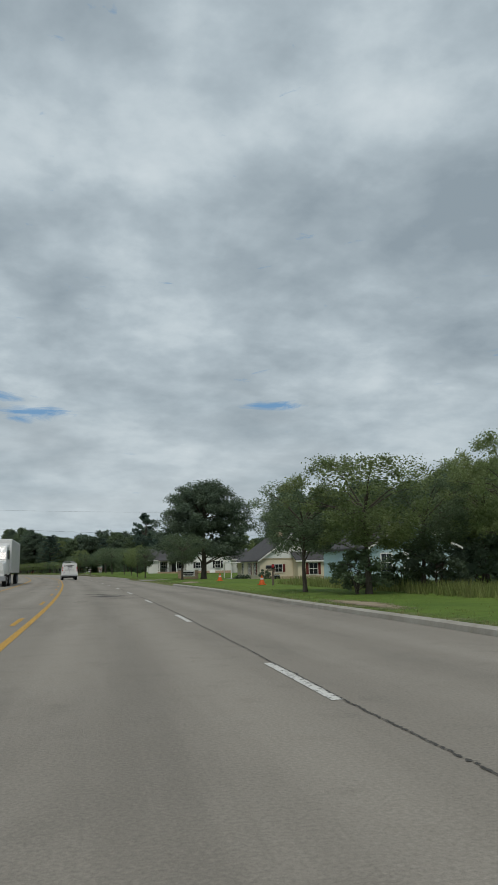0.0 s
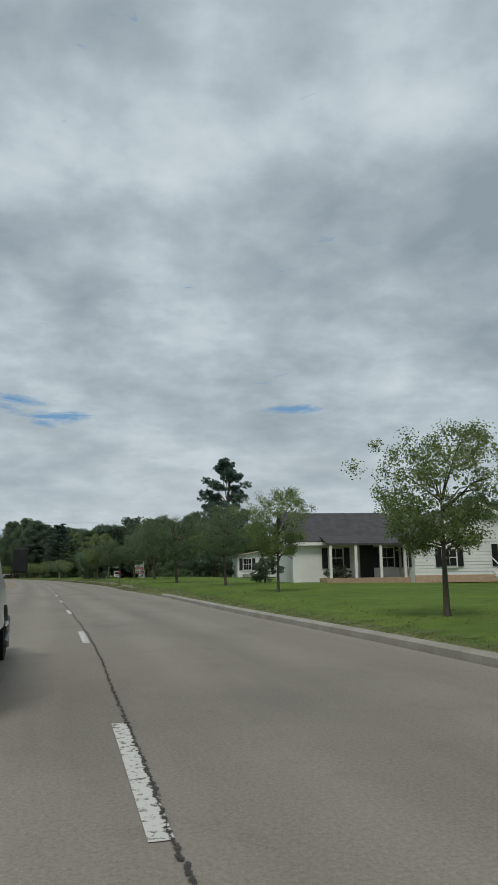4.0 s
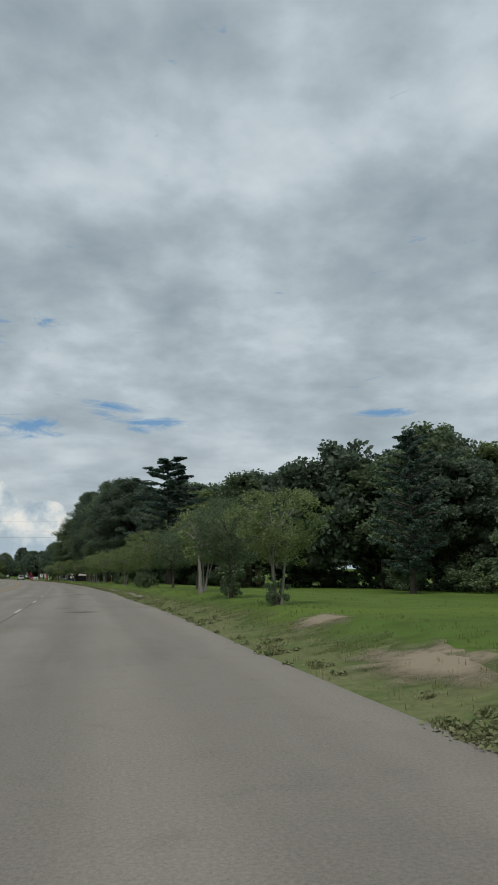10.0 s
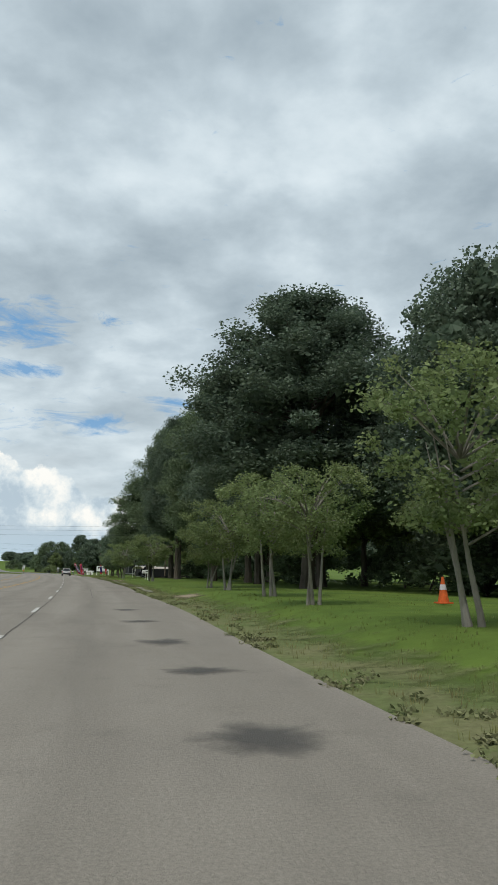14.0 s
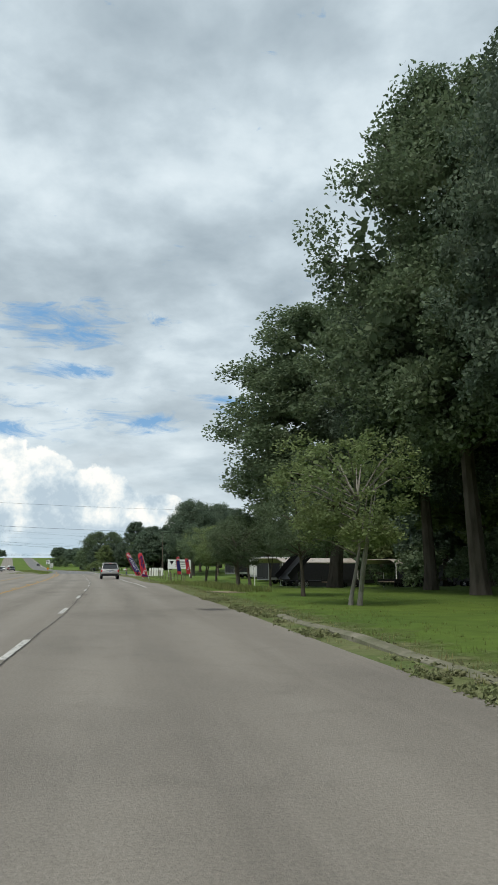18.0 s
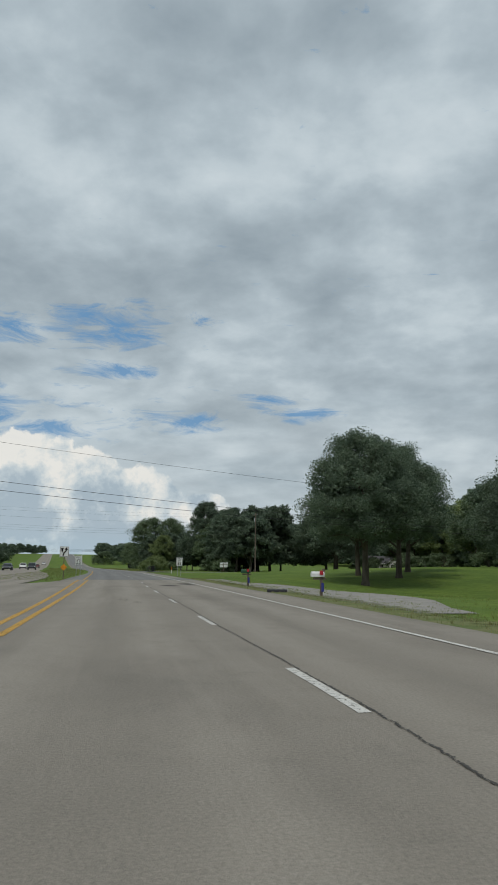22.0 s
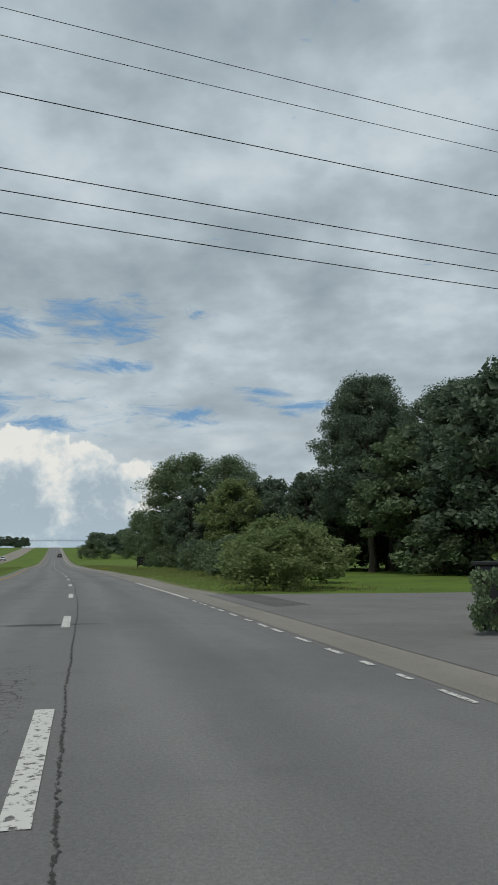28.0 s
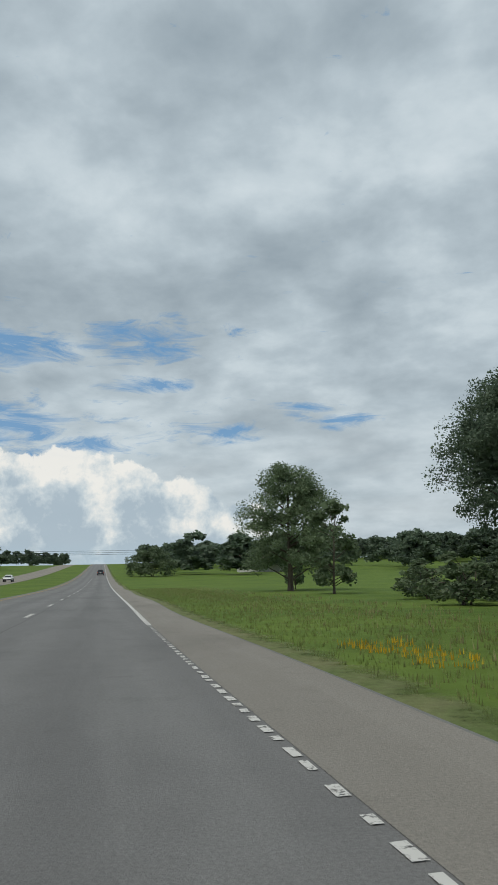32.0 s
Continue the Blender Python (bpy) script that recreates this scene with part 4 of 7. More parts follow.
ROADSIDE = [  # kind, along, right, height, width
    ("street", 30.2, 7.5, 5.2, 5.8), ("street", 26.3, 9, 5.6, 7.4), ("bush", 26.4, 8.6, 2, 2.6), ("street", 28.5, 12.6, 5.2, 5.8), ("street", 29.5, 16.5, 6.2, 6.6),
    ("bush", 28, 13, 2.4, 3.2), ("bush", 29, 16, 3, 4), ("street", 25.5, 15.5, 6.6, 5.6), ("bush", 30, 12.4, 2.2, 3),
    ("street", 69.5, 7.9, 4.6, 5.4),
    ("street", 98.4, 7.9, 4.4, 4), ("street", 105.4, 7.8, 4.2, 3.8), ("street", 122.2, 9.4, 4.6, 3.8), ("street", 133.4, 9.8, 4.8, 4.2),
    ("street", 146, 9.2, 5.25, 5.81), ("street", 159.7, 9.7, 5.4, 5.8), ("street", 166.8, 8.8, 4.21, 4.05), ("street", 172.5, 11.2, 5.2, 5.46),
    ("street", 182.6, 7.9, 4.6, 4.6), ("street", 189.2, 7.2, 6.0, 4.9), ("street", 195.4, 7.6, 4.26, 4.48), ("street", 201.2, 7.4, 4.41, 4.8),
    ("street", 208.3, 7.5, 4.18, 4.64), ("street", 214, 7.9, 5.1, 4.5), ("bush", 201.4, 7.3, 1.3, 1.7), ("bush", 208.3, 7.5, 1.2, 1.5), ("bush", 195, 8.8, 1.2, 1.8),
    ("young", 241.7, 7.6, 3.27, 3.42), ("street", 248.3, 7.6, 3.7, 3.78), ("bush", 248, 7.5, 0.9, 0.9), ("bush", 241.7, 7.5, 0.8, 0.8),
    ("bare", 254.6, 7.5, 3.96, 3.6), ("young", 257.5, 8.2, 3.96, 3.6), ("street", 262.5, 8.7, 3.96, 4.14), ("street", 270.2, 8.4, 4.04, 4.32),
    ("young", 277.2, 7.5, 4.21, 4.14), ("thicket", 277.2, 7.4, 1.5, 1.9), ("street", 285.8, 7.7, 3.87, 3.78), ("bush", 285.4, 7.5, 0.8, 0.9),
    ("young", 295.2, 7.5, 3.4, 3.0), ("young", 302.8, 8.3, 4.1, 3.2), ("thicket", 302.6, 8.2, 1.0, 1.5),
    ("young", 309.8, 8.3, 4.1, 3.7), ("thicket", 309.6, 8.2, 0.9, 1.3), ("young", 323.4, 7.9, 4.4, 4.5), ("young", 331, 7.6, 3.7, 3.9), ("young", 337.4, 7.9, 4.2, 4.8),
    ("young", 348.3, 8.5, 4.47, 5.04), ("young", 356, 8.9, 3.96, 4.5),
    ("young", 389.6, 8.7, 4.88, 6.07), ("young", 424.5, 8.7, 5.43, 6.07), ("street", 432, 9.2, 4.78, 4.97), ("street", 444.2, 8.9, 3.86, 4.78),
    ("clear", 449.5, 10.6, 4.6, 5.2), ("clear", 456.3, 11.2, 4.8, 5.6), ("street", 467, 11.6, 5.4, 5.8), ("street", 475, 12, 5.6, 6), ("clear", 463, 15.5, 5.4, 6), ("clear", 480, 13, 5.2, 5.6), ("clear", 488, 12.6, 4.6, 5),
    ("thicket", 648, 8.8, 2.6, 6), ("thicket", 655, 10.8, 3.4, 6.5), ("bush", 662, 9.6, 2, 2.8), ("thicket", 671, 12.2, 3, 6), ("thicket", 684, 13, 3, 6), ("thicket", 697, 16, 3, 6), ("bush", 690, 12.5, 3.4, 3.2),
    ("airy", 772, 17, 10.3, 7.8), ("sapling", 760.5, 16.8, 6.4, 3.8), ("bush", 748, 17.5, 1.9, 3.6), ("bush", 744, 19, 2, 4.2), ("bush", 752, 19, 1.8, 3.4), ("sapling", 778, 19, 5, 2.4),
    ("thicket", 740, 20.5, 2.4, 5), ("bush", 757, 21, 1.4, 3), ("bush", 741, 15.5, 2, 3.4), ("bush", 737, 18.8, 1.8, 3.2),
]
for kind, s, l, h, w in ROADSIDE:
    tree(kind, s, l, h, w, group="roadside trees")
for s, l, h, w in ((86.6, 13.6, 12.4, 13.0), (356, 15.2, 19.6, 15.5), (343, 21, 17, 13), (366, 19.5, 20, 14), (376, 17, 18, 12), (388, 19, 23, 13), (399, 17.4, 25, 13), (415.4, 15.4, 24, 10.4), (422.4, 17.0, 22.5, 10),
                   (432, 17.4, 26, 14), (440, 19.0, 20.5, 12), (446.5, 15.6, 19.2, 16)):
    tree("grand" if 350 < s < 455 else "oak", s, l, h, w, 1 if s < 100 else None, group="large oaks")
for s, l, h, w in ((562, 25.6, 17.2, 13.6), (570, 33, 16.5, 13), (576, 30, 15.5, 11.5), (583, 40, 16, 13), (541, 33, 12.5, 10.5)):
    tree("shade", s, l, h, w, group="shade trees on the lawn")
for s, l, h, w in ((681, 28.0, 19.2, 11.6), (687, 33, 17.5, 12), (673, 33, 17, 12), (692, 40, 17, 12), (667, 42, 17, 13)):
    tree("grand", s, l, h, w, group="tall trees beyond the side road")
for s, l, h, w in ((650, 53.5, 17.5, 22), (640, 66, 20, 15), (668, 58, 17, 14)):
    tree("oak", s, l, h, w, group="tall trees beyond the side road")
for s, l, h, w in ((98, 42, 15, 11), (104, 46, 15.5, 11), (92, 46, 14, 10), (118, 37, 15.5, 11), (125, 41, 15, 11), (112, 42, 14, 10)):
    tree("oak", s, l, h, w, group="trees behind the cream house")
tree("conifer", 311, 14.7, 16.2, 15.0)
tree("pine", 176, 21.5, 14.8, 7.0)
tree("umbrella", 304, 42, 17.5, 8.0)
tree("conifer", 274.6, 28.5, 13.6, 8.0)
tree("airy", 724.5, 18.8, 17.2, 15.2, 0)
tree("airy", 725, 26.0, 17.2, 12.5, 0)
tree("wood", 734, 28, 12, 8)
for s, l, h, w in ((722, 16.5, 4.2, 8.0), (717, 20.0, 5.0, 9.0), (726, 21.5, 4.6, 8.5)):
    tree("thicket", s, l, h, w)
tree("shade", 744, 21.0, 10.5, 8.0)

# belts of woods: start, end, near and far offset, count, height
WOODS = [(20, 60, 24, 40, 9, 9), (58, 120, 38, 60, 22, 13), (120, 200, 46, 75, 26, 11), (180, 262, 30, 52, 34, 8.8), (262, 330, 36, 60, 40, 15.0), (300, 345, 22, 36, 14, 16.5),
         (335, 450, 24, 44, 40, 15), (448, 512, 30, 52, 26, 13), (500, 560, 44, 70, 16, 12), (652, 676, 27, 44, 14, 15), (686, 716, 17, 36, 18, 10.5), (596, 655, 62, 86, 26, 15), (660, 715, 36, 60, 14, 15), (560, 640, 74, 100, 14, 14)]
W_RNG = random.Random(9)


def joined_wood(name, label, kind, spots):
    """Trees that nobody could count, joined into one mesh: (x, y, z, height, width)."""
    vs, fs, base = [], [], 0
    for k, (x, y, z, h, w) in enumerate(spots):
        trunk, crown, h0, w0 = KINDS[kind][k % len(KINDS[kind])]
        for me, ov, of in ((crown, vs, fs),):
            co = np.empty(len(me.vertices) * 3, dtype=np.float32)
            me.vertices.foreach_get("co", co)
            co = co.reshape(-1, 3)
            a = W_RNG.uniform(0, 6.28)
            rot = np.array([[math.cos(a), -math.sin(a), 0], [math.sin(a), math.cos(a), 0], [0, 0, 1]])
            co = (co * np.array([w / w0, w / w0, h / h0])) @ rot.T + np.array([x, y, z - 0.1])
            ov.append(co)
            of.append(np.arange(len(co)).reshape(-1, 4) + base)
            base += len(co)
    me = fast_mesh(name, np.concatenate(vs), np.concatenate(fs), "leaf_dark")
    return tagged(part(name, me, "leaf_dark"), label, "woods", kind="stuff")


for s0, s1, l0, l1, count, hh in WOODS:
    deep = []
    for k in range(count):
        s, l = s0 + (s1 - s0) * (k + W_RNG.random()) / count, W_RNG.uniform(l0, l1)
        h = hh * W_RNG.uniform(0.8, 1.12)
        w = h * W_RNG.uniform(0.62, 0.85)
        if l < l0 + (l1 - l0) * 0.5:
            tree("wood", s, l, h, w, group="trees of the woods")
        else:
            p = at(s, l)
            deep.append((p.x, p.y, p.z, h, w))
    for k in range(count // 3):
        s = s0 + (s1 - s0) * (k + 0.5) / (count // 3)
        tree("under", s, l0 + W_RNG.uniform(-1, 3), W_RNG.uniform(2.2, 4.0), W_RNG.uniform(5, 7.5), group="undergrowth of the woods")
    joined_wood("woods", "dense dark woods behind the front trees", "far", deep)
for s0, s1, l0, l1, count, hh in [(780, 1250, 150, 200, 150, 13), (900, 1300, 26, 110, 90, 11), (560, 900, -64, -36, 34, 10), (850, 1300, -90, -40, 34, 11), (80, 330, -60, -30, 46, 11), (330, 560, -80, -42, 30, 11), (1250, 1400, -60, -22, 8, 9)]:
    spots = []
    for k in range(count):
        s, l = s0 + (s1 - s0) * (k + W_RNG.random()) / count, W_RNG.uniform(l0, l1)
        h = hh * W_RNG.uniform(0.85, 1.1)
        p = at(s, l)
        spots.append((p.x, p.y, p.z, h, h * W_RNG.uniform(0.95, 1.3)))
    joined_wood("woods", "distant belt of dark woods", "belt", spots)
tree("thicket", 905, 15, 7.5, 14)


# ---- grass ----
def tufts(name, label, s0, s1, l0, l1, count, h, mat, seed, category="grass"):
    rng = np.random.default_rng(seed)
    r = random.Random(seed)
    v, f = [], []
    for k in range(count):
        s = r.uniform(s0, s1)
        u = r.random()
        l = (l0(s) if callable(l0) else l0) + u * ((l1(s) if callable(l1) else l1) - (l0(s) if callable(l0) else l0))
        p = at(s, l)
        q = h * r.uniform(0.5, 1.3)
        for j in range(4):
            a = r.uniform(0, 2 * math.pi)
            d = Vector((math.cos(a), math.sin(a), 0))
            b = p + d * r.uniform(0, 0.10 + h * 0.3) + Vector((0, 0, -0.06))
            e = Vector((-d.y, d.x, 0)) * (0.008 + 0.035 * q)
            n = len(v)
            v += [b - e, b + e, b + d * q * 0.35 + Vector((0, 0, q + 0.05))]
            f.append((n, n + 1, n + 2))
    me = fast_mesh(name, np.array(v), np.array(f), mat)
    return tagged(part(name, me, mat), label, category, kind="stuff")


tufts("verge_grass", "short ragged grass along the road edge", -5, 560, lambda s: right_edge(s) + 0.45, lambda s: right_edge(s) + 3.2, 12000, 0.028, "blade", 1)
tufts("dry_grass", "dry straw-coloured grass at the asphalt edge", -5, 560, lambda s: right_edge(s) + 0.10, lambda s: right_edge(s) + 1.4, 8000, 0.07, "blade_dry", 2)
tufts("lawn_grass", "short mown lawn grass", 0, 640, lambda s: right_edge(s) + 2.5, lambda s: right_edge(s) + 9, 9000, 0.018, "blade", 3)
tufts("tall_grass", "unmown grass beside the shoulder", 645, 800, lambda s: right_edge(s) + 0.4, lambda s: right_edge(s) + 6.5, 14000, 0.03, "blade", 4)
tufts("tall_grass", "dry seeding grass beside the shoulder", 645, 800, lambda s: right_edge(s) + 2.5, lambda s: right_edge(s) + 9.0, 2200, 0.10, "blade_dry", 5)
tufts("weeds", "rank weeds along the trailer lot", 438, 470, 7.4, 9.4, 1500, 0.26, "blade", 6)
tufts("weeds", "rank weeds before the small shaded house", 14, 46, 10.5, 16.0, 2600, 0.45, "blade", 7)
tufts("weeds", "rank weeds in front of the thicket", 660, 712, 9.5, 13.5, 3000, 0.28, "blade", 8)
tufts("wildflowers", "yellow wildflowers in the verge", 725, 729, 6.4, 7.6, 90, 0.06, "flower", 9, "flowers")
tufts("median_grass", "grass of the central median", 545, 760, -13.5, -5.6, 6000, 0.10, "blade", 10)


# ---- kerbs, cracks, patches, drives ----
def kerb(s0, s1, l, name="kerb", sunk=0.0, mat="concrete", label="low weathered concrete kerb at the grass edge"):
    vs, fs = [], []
    n = int((s1 - s0) / 2)
    prof = ((0, -0.05), (0.02, 0.10), (0.10, 0.13), (0.24, 0.13), (0.24, -0.1))
    for i in range(n + 1):
        s = s0 + (s1 - s0) * i / n
        for dl, z in prof:
            p = at(s, (l(s) if callable(l) else l) + dl)
            vs.append((p.x, p.y, p.z + z - sunk * (1 + 0.5 * math.sin(s * 0.83))))
    m = len(prof)
    for i in range(n):
        for j in range(m - 1):
            a = i * m + j
            fs.append((a, a + 1, a + m + 1, a + m))
    fs += [tuple(range(m)), tuple(range(n * m + m - 1, n * m - 1, -1))]
    return tagged(part(name, mesh_of(name, vs, fs, mat), mat), label, "kerb", kind="structure")


kerb(-60, 50, lambda s: right_edge(s) + 0.02)
kerb(86, 128, lambda s: right_edge(s) + 0.02)
for s0, s1 in ((146, 152), (160, 176), (181, 191), (193.5, 206), (209, 224), (262, 274), (279, 288), (352, 366), (370, 380), (383, 392), (408, 420)):
    kerb(s0, s1, lambda s: right_edge(s) + 0.72 - 0.2 * smooth(250, 380, s), sunk=0.075, mat="kerb_old", label="half-buried dirty concrete kerb with grass growing over it")
kerb(-60, 500, lambda s: left_edge(s) - 0.25)


def weed_clumps(s0, s1, count, seed):
    """Low broad-leaved weeds that creep over the edge of the asphalt and round the kerb."""
    rng = np.random.default_rng(seed)
    s, l = rng.uniform(s0, s1, count), rng.random(count) ** 1.3 * 0.85
    s = s + 1.4 * np.sin(s * 0.9) + 0.8 * np.sin(s * 2.3)
    c = np.array([at(a, right_edge(a) + 0.0 + b) for a, b in zip(s, l)]) + np.array([0, 0, 0.015])
    v, f = leaf_cloud(rng, c, rng.uniform(0.06, 0.24, count), count * 40, 0.055, 0.26, -0.2, 0.6)
    tagged(part("weeds", fast_mesh("weeds", v, f, "weed_leaf"), "weed_leaf"), "low dusty weeds creeping over the asphalt edge", "weeds", kind="stuff")


for s0, s1, count in ((140, 228, 900), (228, 366, 420), (366, 432, 560)):
    weed_clumps(s0, s1, count, 51 + int(s0))


def crack(name, s0, s1, l, w, seed, label="jagged dark crack in the asphalt"):
    """A ribbon that carries a frayed fissure; w: half the width it wanders in."""
    r = random.Random(seed)
    vs, fs, uv, s, i, dl = [], [], [], s0, 0, 0.0
    while s < s1:
        dl = dl * 0.9 + r.uniform(-0.02, 0.02)
        c = (l(s) if callable(l) else l) + dl
        for e in (-1, 1):
            q = at(s, c + e * w)
            vs.append((q.x, q.y, q.z + 0.009))
            uv.append((e, s))
        if i:
            fs.append((2 * i - 2, 2 * i - 1, 2 * i + 1, 2 * i))
        i += 1
        s += 0.8
    return tagged(part(name, with_uv(mesh_of(name, vs, fs, "fissure"), uv), "fissure"), label, "crack", kind="structure")


for k in range(14):
    crack("road_crack", -20 + k * 42, 22.8 + k * 42 if k < 13 else 560, lambda s: lane_shift(s) + 0.07, 0.075, 100 + k, "dark frayed joint crack along the lane line")
crack("road_crack", 560, 800, lambda s: lane_shift(s) + 0.17, 0.06, 131, "dark frayed joint crack along the lane line")
for s0, s1, l in ((446, 476, 2.4), (530, 548, 2.2), (205, 218, 2.2), (268, 280, 1.2), (345, 360, 1.9)):
    crack("road_crack", s0, s1, l, 0.05, int(s0), "thin crack in the wheel track")


def blot(s, l, ls, ll, mat, z, seed, name="road_patch", label="dark worn patch in the asphalt"):
    r = random.Random(seed)
    c = at(s, l)
    vs, n, uv = [(c.x, c.y, c.z + z)], 28, [(0, 0)]
    for k in range(n):
        a = 2 * math.pi * k / n
        q = r.uniform(0.75, 1.1)
        lk = l + ll * q * math.sin(a)
        p = at(s + ls * q * math.cos(a), lk)
        vs.append((p.x, p.y, p.z + z - 0.05 * smooth(right_edge(s) + 0.9, right_edge(s) + 1.9, lk)))
        uv.append((1, k / n))
    fs = [(0, 1 + k, 1 + (k + 1) % n) for k in range(n)]
    return tagged(part(name, with_uv(mesh_of(name, vs, fs, mat), uv), mat), label, "patch", kind="structure")


STAINS = [(32, -1.3, 1.6, 1.3), (34.8, -1.8, 0.6, 1.2), (295.3, 3.4, 0.22, 0.5), (296.3, 3.15, 0.4, 0.75), (297.2, 3.0, 0.2, 0.5), (299.0, 3.35, 0.3, 0.5), (301.8, 2.95, 0.4, 0.65), (304.3, 3.3, 0.4, 0.75), (306.6, 3.0, 0.3, 0.5),
          (309.8, 3.3, 0.5, 0.8), (313.0, 3.2, 0.6, 0.6), (318, 3.2, 0.7, 0.7), (321.5, 3.2, 0.5, 0.7), (325, 3.1, 0.8, 0.7), (330, 3.0, 0.7, 0.7), (335, 2.9, 0.8, 0.6), (247, 2.2, 0.6, 0.9), (423, 4.0, 0.9, 0.8), (633, -0.3, 0.35, 1.5), (213.5, 2.0, 0.25, 2.6), (222, 1.0, 0.3, 1.2), (535, 3.0, 4.0, 0.8), (531, 1.6, 2.0, 0.9)]
for k, (s, l, ls, ll) in enumerate(STAINS):
    blot(s, l, ls, ll, "stain", 0.007, 300 + k, "road_stain", "soft dark stain on the asphalt")
CRAZED = [(29.5, -1.0, 3.2, 1.5), (33.5, -1.2, 2.6, 1.3), (26.5, -2.6, 3.0, 0.8), (147, 1.6, 2.5, 0.5), (211, 2.2, 3.0, 0.9), (215.5, 2.0, 2.2, 0.8), (218, 2.6, 2.0, 0.7), (297, 2.6, 2.5, 0.9), (302, 2.5, 2.2, 0.7), (435, 0.1, 3.5, 0.5),
          (428, 0.0, 3.0, 0.6), (513, -1.4, 3.2, 0.5), (511, -1.0, 2.2, 0.4), (512, 0.3, 3.0, 0.7), (534.5, 0.5, 3.5, 1.2), (533.5, -2.6, 2.8, 0.7), (540, -2.7, 4.0, 0.3), (626, -0.2, 4.0, 0.6), (598, -0.9, 3.0, 0.9), (72, 0.2, 2.6, 0.5), (250, 1.5, 2.0, 0.8), (272, 2.4, 2.0, 0.6), (392, 1.6, 2.0, 0.5)]
for k, (s, l, ls, ll) in enumerate(CRAZED):
    blot(s, l, ls * 0.7, ll * 0.65, "crazing", 0.010, 370 + k, "road_crazing", "net of fine cracks in the worn asphalt")
for k, (s, l, ls, ll) in enumerate(((58, 6.6, 4.0, 1.4), (151.0, 5.6, 1.3, 0.9), (230, 6.4, 2.2, 1.3), (236, 7.0, 1.5, 1.0), (205, 6.2, 2.2, 0.9), (438, 6.9, 2.4, 1.5), (402, 6.2, 4.5, 1.6), (345, 6.1, 3.0, 1.0), (20, 6.2, 5, 0.8))):
    blot(s, l, ls, ll, "dirt_soft" if k != 1 else "concrete", 0.004, 340 + k, "bare_earth", "bare sandy patch in the verge")


def drive(s, l0, l1, w, mat, label, skew=0.0, z=-0.01, flare=2.0):
    vs, n = [], 14
    for i in range(n + 1):
        u = i / n
        l = l0 + (l1 - l0) * u
        half = w / 2 + flare * (1 - u) ** 4
        for e in (-half, 0, half):
            p = at(s + skew * u + e, l)
            vs.append((p.x, p.y, p.z + z - 0.055 * smooth(right_edge(s) + 0.6, right_edge(s) + 2.2, l)))
    fs = [(3 * i + j, 3 * i + j + 1, 3 * i + j + 4, 3 * i + j + 3) for i in range(n) for j in (0, 1)]
    return tagged(part("driveway", mesh_of("driveway", vs, fs, mat), mat), label, "driveway", kind="structure")


drive(80, 4.7, 34, 5.0, "gravel", "pale gravel drive to the cream house", 6, z=0.012)
drive(80, 4.6, 8.2, 6.0, "concrete", "pale concrete apron of the drive", 0, z=0.018, flare=2)
drive(154.0, 5.4, 40, 1.4, "concrete", "pale drive across the lawn", 13, z=0.012, flare=0.6)
drive(401, 4.9, 26, 2.2, "dirt", "sandy drive under the oaks", 10, z=0.012, flare=1.5)
tagged(part("driveway", strip("driveway", 506, 556, lambda s: 5.3 + 1.7 * smooth(512, 540, s), lambda s: 8.2 + 2.6 * smooth(506, 516, s) - 1.8 * smooth(526, 546, s), "gravel", -0.035, 2.5), "gravel"),
       "grey gravel drive beside the mailboxes", "driveway", kind="structure")
drive(634, 4.5, 120, 6.5, "road_side", "side road joining the highway", 14, z=0.014, flare=6)
drive(640, 5.0, 9.0, 5.5, "patch", "dark gravel edge of the side road", 0, z=0.010, flare=1)


# ---- houses ----
def gable_block(parent, x0, x1, y0, y1, z, peak, wall, roof="roof_grey", along="y", over=0.35, name="wall"):
    """Walls with a gable roof whose ridge runs along y (front gable) or along x."""
    if along == "y":
        c = (x0 + x1) / 2
        bm = prism([(x0, 0), (x1, 0), (x1, z), (c, peak), (x0, z)], y0, y1)
        part(name, bm, wall, parent)
        for sx, xe in ((-1, x0), (1, x1)):
            k = (peak - z) / abs(xe - c)
            xo, zo = xe + sx * over, z - k * over
            part("roof", prism([(c, peak + 0.02), (xo, zo + 0.02), (xo, zo + 0.17), (c, peak + 0.19)], y0 - over, y1 + over), roof, parent)
            for yy in (y0 - over - 0.03,):
                part("fascia", prism([(c, peak - 0.12), (xo, zo - 0.10), (xo, zo + 0.10), (c, peak + 0.13)], yy, yy + 0.06), "trim", parent)
    else:
        c = (y0 + y1) / 2
        part(name, prism([(y0, 0), (y1, 0), (y1, z), (c, peak), (y0, z)], x0, x1, "x"), wall, parent)
        for sy, ye in ((-1, y0), (1, y1)):
            k = (peak - z) / abs(ye - c)
            yo, zo = ye + sy * over, z - k * over
            part("roof", prism([(c, peak + 0.02), (yo, zo + 0.02), (yo, zo + 0.17), (c, peak + 0.19)], x0 - over, x1 + over, "x"), roof, parent)
            part("fascia", box(x0 - over, yo - 0.04, zo - 0.10, x1 + over, yo + 0.02, zo + 0.10), "trim", parent)


